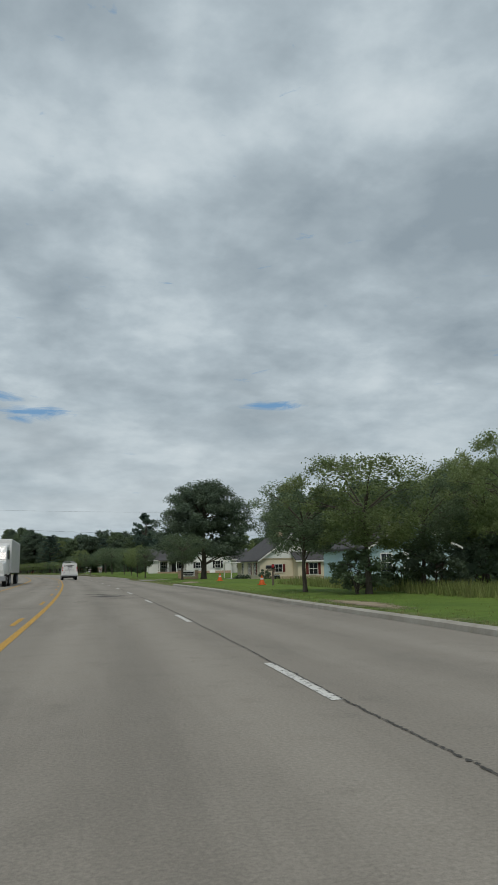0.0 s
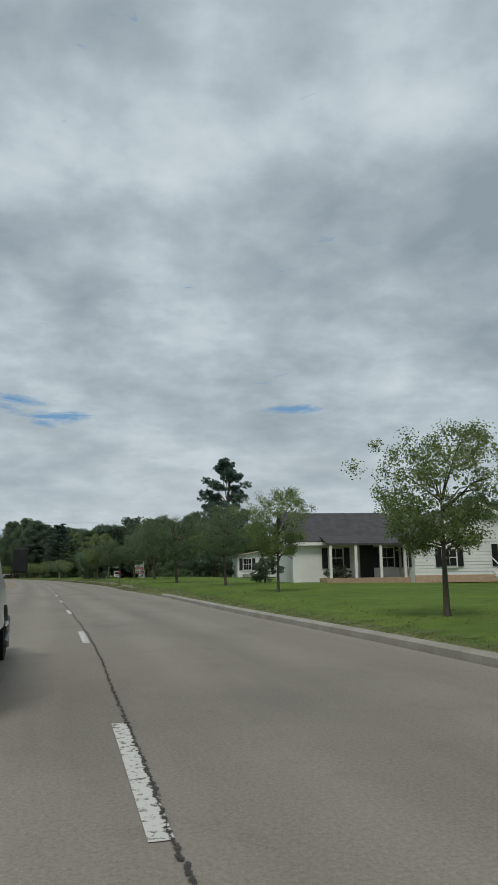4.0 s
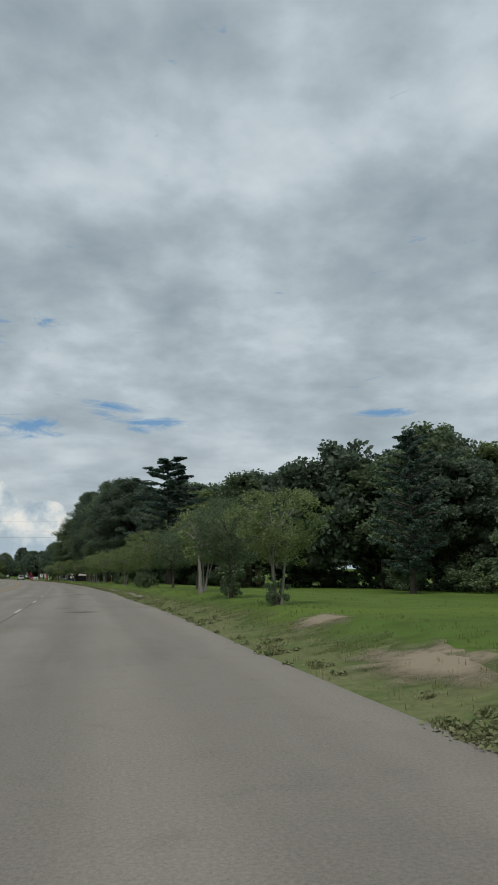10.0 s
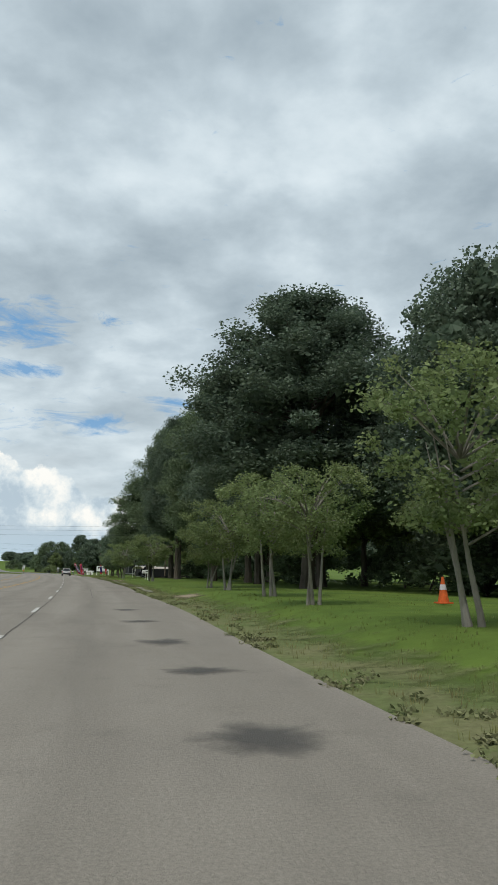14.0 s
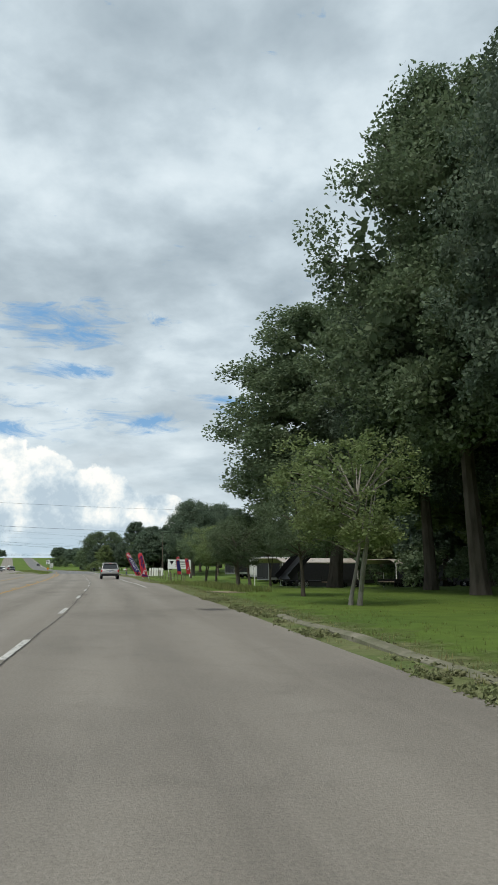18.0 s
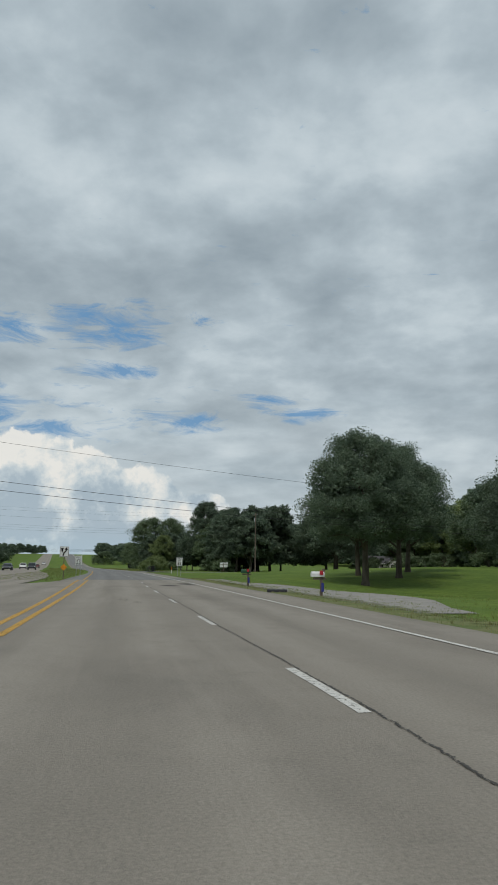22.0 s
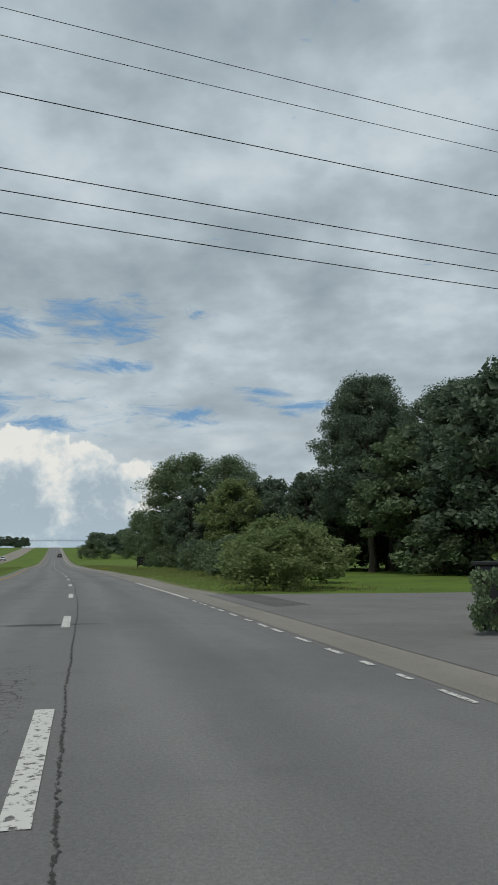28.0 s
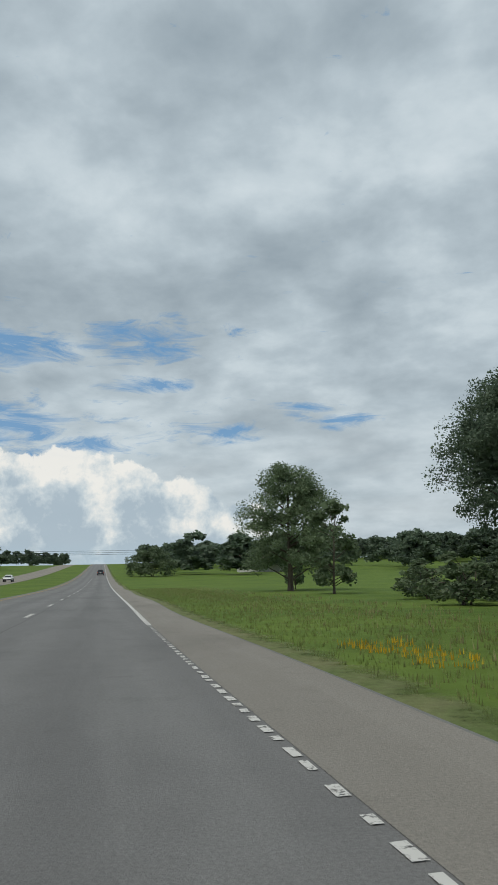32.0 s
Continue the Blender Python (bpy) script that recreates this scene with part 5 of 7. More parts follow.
def lap(parent, x0, x1, y, z0, z1, mat, dx=0.0, axis="x", step=0.2):
    """Overlapping siding boards on a wall plane."""
    bm = bmesh.new()
    z = z0
    while z < z1 - 0.02:
        t = min(step, z1 - z)
        if axis == "x":
            prof = [(y - 0.030, z), (y + 0.01, z), (y + 0.01, z + t), (y - 0.008, z + t)]
            prism(prof, x0, x1, "x", bm)
        else:
            sgn = dx
            prof = [(y + sgn * 0.030, z), (y - sgn * 0.01, z), (y - sgn * 0.01, z + t), (y + sgn * 0.008, z + t)]
            prism(prof, x0, x1, "y", bm)
        z += t
    return part("siding", bm, mat, parent)


def sash(parent, c, y, z, w, h, shutter=None, axis="x", out=-1.0, rows=2, cols=2):
    """A window with frame, panes, sill and shutters on a wall plane."""
    def bx(a0, b0, z0, a1, b1, z1):
        lo, hi = y + out * b0, y + out * b1
        lo, hi = min(lo, hi), max(lo, hi)
        return box(a0, lo, z0, a1, hi, z1) if axis == "x" else box(lo, a0, z0, hi, a1, z1)
    win = part("window", bx(c - w / 2, 0.02, z, c + w / 2, 0.05, z + h), "window_glass", parent)
    for a0, a1, z0, z1 in ((c - w / 2 - 0.07, c - w / 2, z - 0.07, z + h + 0.07), (c + w / 2, c + w / 2 + 0.07, z - 0.07, z + h + 0.07), (c - w / 2, c + w / 2, z + h, z + h + 0.08), (c - w / 2, c + w / 2, z + h / 2 - 0.025, z + h / 2 + 0.025)):
        part("frame", bx(a0, 0.02, z0, a1, 0.09, z1), "trim", win)
    for k in range(1, cols):
        a = c - w / 2 + w * k / cols
        part("muntin", bx(a - 0.012, 0.04, z, a + 0.012, 0.07, z + h), "trim", win)
    part("sill", bx(c - w / 2 - 0.1, 0.02, z - 0.12, c + w / 2 + 0.1, 0.13, z - 0.07), "trim", win)
    if shutter:
        for k in (-1, 1):
            a = c + k * (w / 2 + 0.07 + 0.20)
            part("shutter", bx(a - 0.19, 0.02, z - 0.05, a + 0.19, 0.06, z + h + 0.05), shutter, win)
    return win


def house_cream():
    h = thing("house", "cream brick and siding house with dark red shutters", "house", pose(27.4, 96.0, rise(27.4, 96.0) - 0.02, 0, 0, 2))
    gable_block(h, -4.6, 4.8, 0, 13, 3.0, 6.3, "siding_cream")
    part("gable", prism([(-4.3, 3.2), (4.5, 3.2), (0.1, 6.05)], -0.05, 0.01), "siding_white", h, "white vinyl siding in the gable")
    gable_block(h, 0.2, 8.0, -2.2, 3.6, 2.9, 4.2, "siding_cream", along="x")
    part("foundation", box(0.15, -2.26, 0, 8.05, -2.18, 0.72), "block", h, "tan block foundation band")
    part("foundation", box(-4.66, -0.06, 0, 0.15, 0.02, 0.72), "block", h)
    part("belt", box(-4.7, -0.04, 3.0, 0.2, 0.0, 3.12), "block", h)
    for c in (2.4, 6.2):
        sash(h, c, -2.2, 1.0, 1.2, 1.45, "shutter_red")
    sash(h, -1.9, 0.0, 1.35, 1.0, 1.0, "shutter_red")
    for c in (2.2, 5.4, 9.4):
        sash(h, c, -4.6, 1.0, 1.1 if c > 3 else 0.8, 1.6, "shutter_red" if c < 9 else None, axis="y", out=-1.0)
    part("chimney", box(-0.3, 5.2, 5.6, 0.5, 5.9, 7.1), "brick", h)
    part("vent_pipe", rod((0.0, -0.3, 6.2), (0.0, -0.3, 6.65), 0.16), "trim", h)
    part("porch_roof", box(-6.6, 9.5, 2.7, -4.4, 15, 2.85), "trim", h)
    for y in (9.7, 14.6):
        part("porch_post", box(-6.4, y, 0, -6.25, y + 0.15, 2.7), "trim", h)
    part("porch_floor", box(-6.6, 9.5, 0, -4.5, 15, 0.4), "concrete", h)
    ac = thing("air_conditioner", "grey air-conditioning unit beside the house wall", "appliance", pose(24.9, 95.0, rise(24.9, 95.0), 0, 0, 2))
    part("cabinet", box(-0.45, -0.4, 0, 0.45, 0.4, 0.85, 0.03), "metal_galv", ac)
    part("grille", box(-0.40, -0.42, 0.1, 0.40, -0.40, 0.75), "metal_dark", ac)
    part("cap", rod((0, 0, 0.85), (0, 0, 0.90), 0.34, sides=16), "metal_dark", ac)
    tree("bush", 0, 0, 1.7, 2.1, 0, xy=(23.2, 94.6))
    tree("bush", 0, 0, 0.9, 2.0, 0, xy=(21.6, 100.0))
    tree("bush", 0, 0, 0.8, 1.8, 0, xy=(21.4, 103.0))


def house_white():
    h = thing("house", "white clapboard bungalow with black shutters and a porch", "house", pose(17.7, 133.6, rise(20, 134) - 0.05, 0, 0, -4))
    gable_block(h, 0, 8.4, 0, 9.5, 2.75, 4.75, "siding_white")
    lap(h, 0, 8.4, 0, 0.45, 2.75, "siding_white")
    part("foundation", box(-0.02, -0.05, 0, 8.42, 0.0, 0.45), "brick", h, "red brick foundation")
    for c in (2.2, 5.9):
        sash(h, c, -0.03, 1.0, 0.95 if c > 3 else 0.85, 1.25 if c > 3 else 1.0, "shutter_black")
    gable_block(h, 8.4, 12.0, 2.5, 9.0, 2.6, 4.3, "siding_white", along="x")
    sash(h, 10.2, 2.5, 0.9, 0.8, 1.2)
    sash(h, 1.4, 0.0, 1.0, 0.8, 1.2, "shutter_black", axis="y")
    # porch and wing to the left
    gable_block(h, -7.0, 0.0, 3.0, 10.0, 2.7, 4.6, "siding_white", along="x")
    part("porch_roof", prism([(0.9, 2.35), (3.1, 2.9), (3.1, 3.02), (0.9, 2.47)], -5.2, 0.0, "x"), "roof_grey", h)
    for x in (-5.0, -3.4, -1.8, -0.25):
        part("porch_post", box(x - 0.08, 0.95, 0.3, x + 0.08, 1.1, 2.36), "trim", h)
    part("porch_floor", box(-5.3, 0.8, 0, 0, 3.0, 0.34), "brick", h)
    part("door", box(-2.6, 2.93, 0.34, -1.7, 2.99, 2.4), "shutter_black", h)
    for x in (-4.2, -0.8):
        sash(h, x, 3.0, 1.0, 0.9, 1.2, "shutter_black")
    steps = thing("steps", "small white wooden porch steps with a handrail", "steps", pose(22.2, 131.6, rise(22, 131.6), 0, 0, -4))
    for k in range(4):
        part("tread", box(-0.5, -1.0 + k * 0.26, 0.15 * k, 0.5, -0.74 + k * 0.26, 0.15 * k + 0.15), "trim", steps)
    for x in (-0.5, 0.5):
        part("handrail", rod((x, -1.0, 0.9), (x, 0.1, 1.5), 0.03), "trim", steps)
        part("baluster", rod((x, -0.95, 0), (x, -0.95, 0.95), 0.03), "trim", steps)
    fence = thing("fence", "weathered grey board fence beside the bungalow", "fence", pose(30.5, 133.0, rise(31, 133), 0, 0, -6))
    for k in range(4):
        part("rail", box(0, -0.02, 0.2 + k * 0.27, 7, 0.02, 0.34 + k * 0.27), "post_wood", fence)
    for k in range(4):
        part("post", box(k * 2.3, 0.02, 0, k * 2.3 + 0.1, 0.12, 1.25), "post_wood", fence)
    tree("bush", 0, 0, 1.8, 2.4, 0, xy=(9.5, 138.5))
    tree("bush", 0, 0, 1.2, 1.8, 0, xy=(13.5, 136))


def house_tall():
    h = thing("house", "white two-storey house with dark shutters and a low wing", "house", pose(17.8, 168.6, rise(20, 169) - 0.05, 0, 0, -3))
    gable_block(h, 0, 7.4, 0, 9, 4.0, 6.1, "siding_white")
    lap(h, 0, 7.4, 0, 0.35, 4.0, "siding_white")
    sash(h, 4.3, -0.03, 3.2, 0.9, 1.25, "shutter_black")
    sash(h, 3.2, -0.03, 0.95, 0.95, 1.35, "shutter_black")
    sash(h, 6.2, -0.03, 0.95, 0.95, 1.35, "shutter_black")
    sash(h, 1.2, 0.0, 1.0, 0.7, 1.3, "shutter_black", axis="y")
    part("wall", prism([(-4.6, 0), (0, 0), (0, 3.1), (-4.6, 2.35)], 3.0, 8.5), "siding_white", h)
    lap(h, -4.6, 0, 3.0, 0.3, 2.35, "siding_white")
    part("roof", prism([(-5.0, 2.32), (0, 3.14), (0, 3.28), (-5.0, 2.46)], 2.6, 8.8), "roof_metal", h)
    sash(h, -3.5, 2.97, 0.85, 0.9, 1.2, "shutter_black", cols=3)
    sash(h, -1.3, 2.97, 0.85, 0.7, 1.2, "shutter_black")
    part("step", box(-4.0, 1.8, 0, -2.4, 2.95, 0.35), "concrete", h)
    part("chimney", box(5.6, 4.2, 5.2, 6.3, 4.9, 7.1), "brick", h)
    tree("bush", 0, 0, 2.2, 2.6, 0, xy=(23.5, 166.6))
    tree("bush", 0, 0, 3.4, 4.6, 0, xy=(11.2, 175.0))
    tree("bush", 0, 0, 2.9, 4.0, 0, xy=(9.0, 177.0))


def house_shaded():
    h = thing("house", "small white clapboard house behind the shrubs, bluish shade in its colour", "house", pose(17.2, 42.6, rise(17.2, 43), 0, 0, 2))
    gable_block(h, 0, 6.2, 0, 8, 2.3, 3.9, "siding_white_shade")
    lap(h, 0, 6.2, 0, 0.15, 2.3, "siding_white_shade")
    lap(h, 0, 8, 0, 0.15, 2.3, "siding_white_shade", dx=-1.0, axis="y")
    part("corner_board", box(-0.06, -0.06, 0, 0.08, 0.08, 2.3), "trim", h)
    sash(h, 1.2, -0.03, 0.75, 0.7, 1.1)
    part("door", box(2.4, -0.06, 0.1, 3.2, -0.02, 2.05), "trim", h)
    sash(h, 4.6, -0.03, 0.75, 0.8, 1.1)


def house_small():
    for x, y, w in ((-80, 667, 9), (-70, 670, 8)):
        h = thing("house", "small white farmhouse across the green field", "house", pose(x, y, rise(x, y) - 0.1, 0, 0, 12))
        gable_block(h, 0, w, 0, 6, 2.6, 4.2, "siding_white", along="x")
        gable_block(h, w * 0.45, w * 0.8, -1.6, 2, 2.5, 3.9, "siding_white")
        for c in (1.2, w * 0.33):
            sash(h, c, 0.0, 0.9, 0.8, 1.1)
        part("door", box(w * 0.55, -1.66, 0.1, w * 0.55 + 0.9, -1.6, 2.1), "shutter_black", h)
    h = thing("house", "low dark brown house among the trees", "house", pose(-13.0, 352.0, rise(-13, 352), 0, 0, -70))
    gable_block(h, 0, 12, 0, 7, 2.5, 3.9, "brick", along="x")
    sash(h, 2.4, 0.0, 0.9, 0.9, 1.1)
    sash(h, 6.0, 0.0, 0.9, 0.9, 1.1)
    part("door", box(8, -0.06, 0, 8.9, 0.0, 2.05), "trim", h)
    b = thing("barn", "low white farm shed far across the field", "shed", pose(-214, 905, rise(-214, 905), 0, 0, 20))
    gable_block(b, 0, 15, 0, 8, 3.4, 5.0, "tarp_white", "roof_metal", along="x")
    part("door", box(6, -0.08, 0, 9, 0, 2.8), "metal_galv", b)


house_cream()
house_white()
house_tall()
house_shaded()
house_small()


# ---- writing ----
def words(text, size, mat, parent, m, bold=0.0, name="lettering"):
    cu = bpy.data.curves.new(name, "FONT")
    cu.body, cu.size, cu.align_x, cu.align_y, cu.offset, cu.extrude = text, size, "CENTER", "CENTER", bold, 0.002
    tmp = bpy.data.objects.new(name, cu)
    scene.collection.objects.link(tmp)
    bpy.context.view_layer.update()
    me = bpy.data.meshes.new_from_object(tmp.evaluated_get(bpy.context.evaluated_depsgraph_get()))
    bpy.data.objects.remove(tmp)
    me.materials.clear()
    me.materials.append(MATS[mat])
    ob = part(name, me, mat, parent)
    ob.matrix_basis = m
    return ob


FRONT = pose(0, 0, 0, 90, 0, 0)  # text that faces the coming traffic


def facing(x, y, z, flip=False):
    return pose(x, y, z) @ FRONT @ Matrix.Diagonal((-1 if flip else 1, 1, 1, 1))


# ---- signs, boxes ----
def speed_sign(s, l, group="speed limit signs"):
    g = thing("speed_limit_sign", "white speed limit sign on two steel posts", "sign", pivot(s, l, -4), group)
    part("panel", box(-0.38, -0.015, 1.2, 0.38, 0.015, 2.22, 0.0), "sign_white", g)
    for a, b, c, d in ((-0.355, 1.23, 0.355, 1.25), (-0.355, 2.17, 0.355, 2.19), (-0.355, 1.25, -0.335, 2.17), (0.335, 1.25, 0.355, 2.17)):
        part("border", box(a, -0.02, b, c, -0.016, d), "black_ink", g)
    words("SPEED", 0.2, "black_ink", g, facing(0, -0.02, 2.03), 0.004)
    words("LIMIT", 0.2, "black_ink", g, facing(0, -0.02, 1.82), 0.004)
    words("55", 0.52, "black_ink", g, facing(0, -0.02, 1.48), 0.012)
    for x in (-0.22, 0.22):
        part("post", box(x - 0.03, 0.017, -0.1, x + 0.03, 0.06, 2.0), "metal_galv", g)


speed_sign(577, 6.8)
speed_sign(570, -5.25)


def median_sign(s, l):
    g = thing("road_sign", "white arrow sign above an orange diamond on the median", "sign", pivot(s, l, 0))
    part("panel", box(-0.37, -0.015, 1.83, 0.37, 0.015, 2.68), "sign_white", g)
    for a, b, c, d in ((-0.35, 1.85, 0.35, 1.875), (-0.35, 2.635, 0.35, 2.66), (-0.35, 1.875, -0.325, 2.635), (0.325, 1.875, 0.35, 2.635)):
        part("border", box(a, -0.02, b, c, -0.016, d), "black_ink", g)
    bm = tube([Vector((-0.08, -0.02, 1.93)), Vector((-0.04, -0.02, 2.16)), Vector((0.13, -0.02, 2.32)), Vector((0.15, -0.02, 2.46))], [0.055] * 4, 4)
    part("arrow", bm, "black_ink", g)
    part("arrow_head", prism([(-0.01, 2.42), (0.31, 2.42), (0.15, 2.6)], -0.03, -0.02), "black_ink", g)
    part("island", prism([(-0.27, 2.56), (-0.08, 2.56), (-0.13, 2.2), (-0.22, 2.2)], -0.025, -0.018), "black_ink", g)
    part("diamond", prism([(0, 0.72), (0.27, 0.99), (0, 1.26), (-0.27, 0.99)], -0.02, 0.01), "sign_orange", g, "weathered orange diamond")
    part("post", box(-0.035, 0.02, -0.1, 0.035, 0.07, 2.6), "post_wood", g)


median_sign(548.5, -5.7)


def sale_board(s, l, w, h, z, colours, label, turn=0.0, big=True):
    g = thing("sale_sign", label, "sign", pivot(s, l, turn))
    part("board", box(-w / 2, -0.012, z, w / 2, 0.012, z + h), "sign_white", g)
    part("band", box(-w / 2, -0.017, z + h * 0.55, w / 2, -0.013, z + h * 0.78), colours[0], g)
    words("FOR SALE", h * 0.19, "sign_white", g, facing(0, -0.02, z + h * 0.665), 0.002)
    for k, (q, ww) in enumerate(((0.90, 0.7), (0.83, 0.5), (0.14, 0.75))):
        part("line", box(-w / 2 * ww, -0.017, z + h * q - h * 0.03, w / 2 * ww, -0.013, z + h * q + h * 0.03), "black_ink", g)
    for k, (a, b, c, d) in enumerate(((-0.3, 0.28, 0.32, 0.44), (-0.1, 0.40, 0.22, 0.50), (0.1, 0.26, 0.36, 0.32))):
        part("emblem", prism([(a * w, z + b * h), (c * w, z + (b + 0.02) * h), ((a + c) / 2 * w, z + d * h)], -0.018, -0.013), colours[1] if k else "black_ink", g)
    for x in (-w * 0.32, w * 0.32):
        part("stake", box(x - 0.02, 0.013, -0.1, x + 0.02, 0.05, z + h * 0.8), "post_wood", g)
    return g


sale_board(162.2, 8.8, 0.6, 0.72, 0.12, ("red_ink", "green_ink"), "white and red for-sale board leaning on stakes in the lawn", -6).matrix_basis @= pose(0, 0, 0, 0, 6, 0)


def roadside_board(s, l):
    """A tall board with one dark band and rows of lettering on two posts."""
    g = thing("sale_sign", "tall white for-sale board with green and red bands on posts", "sign", pivot(s, l, -4))
    part("board", box(-0.53, -0.02, 0.42, 0.53, 0.02, 1.92), "sign_white", g)
    words("FOR SALE", 0.2, "red_ink", g, facing(0, -0.026, 1.81), 0.004)
    for z0, z1, mat in ((1.50, 1.68, "green_ink"), (0.98, 1.13, "red_ink"), (0.80, 0.94, "red_ink"), (0.46, 0.62, "red_ink")):
        part("band", box(-0.49, -0.026, z0, 0.49, -0.021, z1), mat, g)
        part("line", box(-0.36, -0.031, (z0 + z1) / 2 - 0.025, 0.36, -0.027, (z0 + z1) / 2 + 0.025), "sign_white", g)
    for z in (1.40, 1.28, 0.70):
        part("line", box(-0.4, -0.026, z - 0.03, 0.4, -0.021, z + 0.03), "green_ink", g)
    part("emblem", prism([(-0.2, 1.2), (0.2, 1.2), (0.05, 1.34)], -0.026, -0.021), "green_ink", g)
    for x in (-0.4, 0.4):
        part("post", box(x - 0.04, 0.021, -0.1, x + 0.04, 0.1, 1.85), "post_wood", g)


roadside_board(168.8, 9.5)
sale_board(178.2, 8.3, 0.62, 0.68, 0.12, ("red_ink", "green_ink"), "weathered for-sale board with red bands", 4)
frame_ob = thing("sign_frame", "thin pale steel frame standing in the grass", "frame", pivot(180.2, 8.2, -8))
for x in (-0.64, 0.64):
    part("leg", rod((x, 0, -0.1), (x, 0, 1.33), 0.02), "metal_galv", frame_ob)
part("crossbar", rod((-0.64, 0, 1.33), (0.64, 0, 1.33), 0.02), "metal_galv", frame_ob)
g = thing("marker_post", "short white marker post with a red top in the lawn", "post", pivot(192.5, 8.8))
part("post", rod((0, 0, -0.05), (0, 0, 0.34), 0.035), "sign_white", g)
part("cap", rod((0, 0, 0.34), (0, 0, 0.5), 0.04), "red_ink", g)
g = thing("traffic_cone", "orange and white traffic cone on the lawn", "cone", pivot(330.5, 11.0))
part("cone", rod((0, 0, 0.03), (0, 0, 0.7), 0.15, 0.03, 14), "orange_cloth", g)
part("base", box(-0.19, -0.19, 0, 0.19, 0.19, 0.04, 0.01), "orange_cloth", g)
part("band", rod((0, 0, 0.36), (0, 0, 0.5), 0.098, 0.072, 14), "flag_white", g)


def mailbox(s, l, mat, label, turn=0.0, post_h=1.0, post="post_wood"):
    g = thing("mailbox", label, "mailbox", pivot(s, l, turn))
    part("post", box(-0.05, -0.05, -0.1, 0.05, 0.05, post_h), post, g)
    part("arm", box(-0.35, -0.05, post_h - 0.12, 0.2, 0.05, post_h - 0.03), post, g)
    bm = bmesh.new()
    ring = [(-0.1, 0), (0.1, 0), (0.1, 0.12)] + [(0.1 * math.cos(a), 0.12 + 0.1 * math.sin(a)) for a in (0.5, 1.05, 1.57, 2.1, 2.64)] + [(-0.1, 0.12)]
    prism([(a, z + post_h) for a, z in ring], -0.42, 0.12, "x", bm)
    part("box", bm, mat, g)
    part("door", box(-0.44, -0.1, post_h + 0.01, -0.42, 0.1, post_h + 0.18), mat, g)
    part("flag", box(-0.1, -0.13, post_h + 0.08, 0.05, -0.11, post_h + 0.26), "red_ink", g)
    return g


mailbox(42.5, 9.4, "mail_black", "dark mailbox on a wooden post in the lawn")
mailbox(156.5, 6.0, "mail_black", "black mailbox on a dark post by the drive")
for s, l, mat, label in ((517.0, 6.9, "sign_white", "white mailbox on a weathered wooden post beside the gravel drive"), (531.6, 6.5, "mail_green", "dark green mailbox on a weathered wooden post")):
    g = mailbox(s, l, mat, label, post_h=0.78)
    part("post_top", box(0.06, -0.05, 0.79, 0.16, 0.05, 1.12, 0.008), "post_wood", g)
    part("paper_tube", rod((0.03, -0.12, 0.16), (0.03, -0.12, 0.52), 0.06, sides=12), "blue_ink", g, "faded blue newspaper sleeve")
g = thing("lawn_sign", "small white board sign on a thin post under the oaks", "sign", pivot(403.5, 9.6, -6))
part("board", box(-0.44, -0.015, 0.78, 0.44, 0.015, 1.2), "sign_white", g)
part("emblem", prism([(-0.38, 0.88), (-0.06, 0.88), (-0.2, 1.05)], -0.022, -0.016), "car_silver", g)
part("line", box(0.0, -0.022, 0.93, 0.36, -0.016, 1.04), "black_ink", g)
for x in (-0.02, 0.26):
    part("post", box(x - 0.025, 0.016, -0.1, x + 0.025, 0.06, 0.95), "trim", g)

for s, l in ((57.0, 9.0), (43.0, 8.8)):
    g = thing("marker_tent", "small orange warning cone standing in the grass", "cone", pivot(s, l), "orange cones")
    part("cone", rod((0, 0, 0.03), (0, 0, 0.62), 0.2, 0.03, 12), "orange_cloth", g)
    part("base", box(-0.24, -0.24, 0, 0.24, 0.24, 0.04, 0.01), "orange_cloth", g)
    part("band", rod((0, 0, 0.33), (0, 0, 0.43), 0.122, 0.092, 12), "flag_white", g)
g = thing("marker_post", "thin white and orange utility marker post", "post", pivot(318, 8.2))
part("post", rod((0, 0, 0), (0, 0, 0.9), 0.035), "orange_cloth", g)
part("cap", rod((0, 0, 0.9), (0, 0, 1.0), 0.045), "flag_white", g)
g = thing("marker_post", "white utility marker post with an orange top", "post", pivot(605, 8.6))
part("post", rod((0, 0, 0), (0, 0, 0.55), 0.05), "sign_white", g)
part("cap", rod((0, 0, 0.55), (0, 0, 1.05), 0.05), "sign_orange", g)


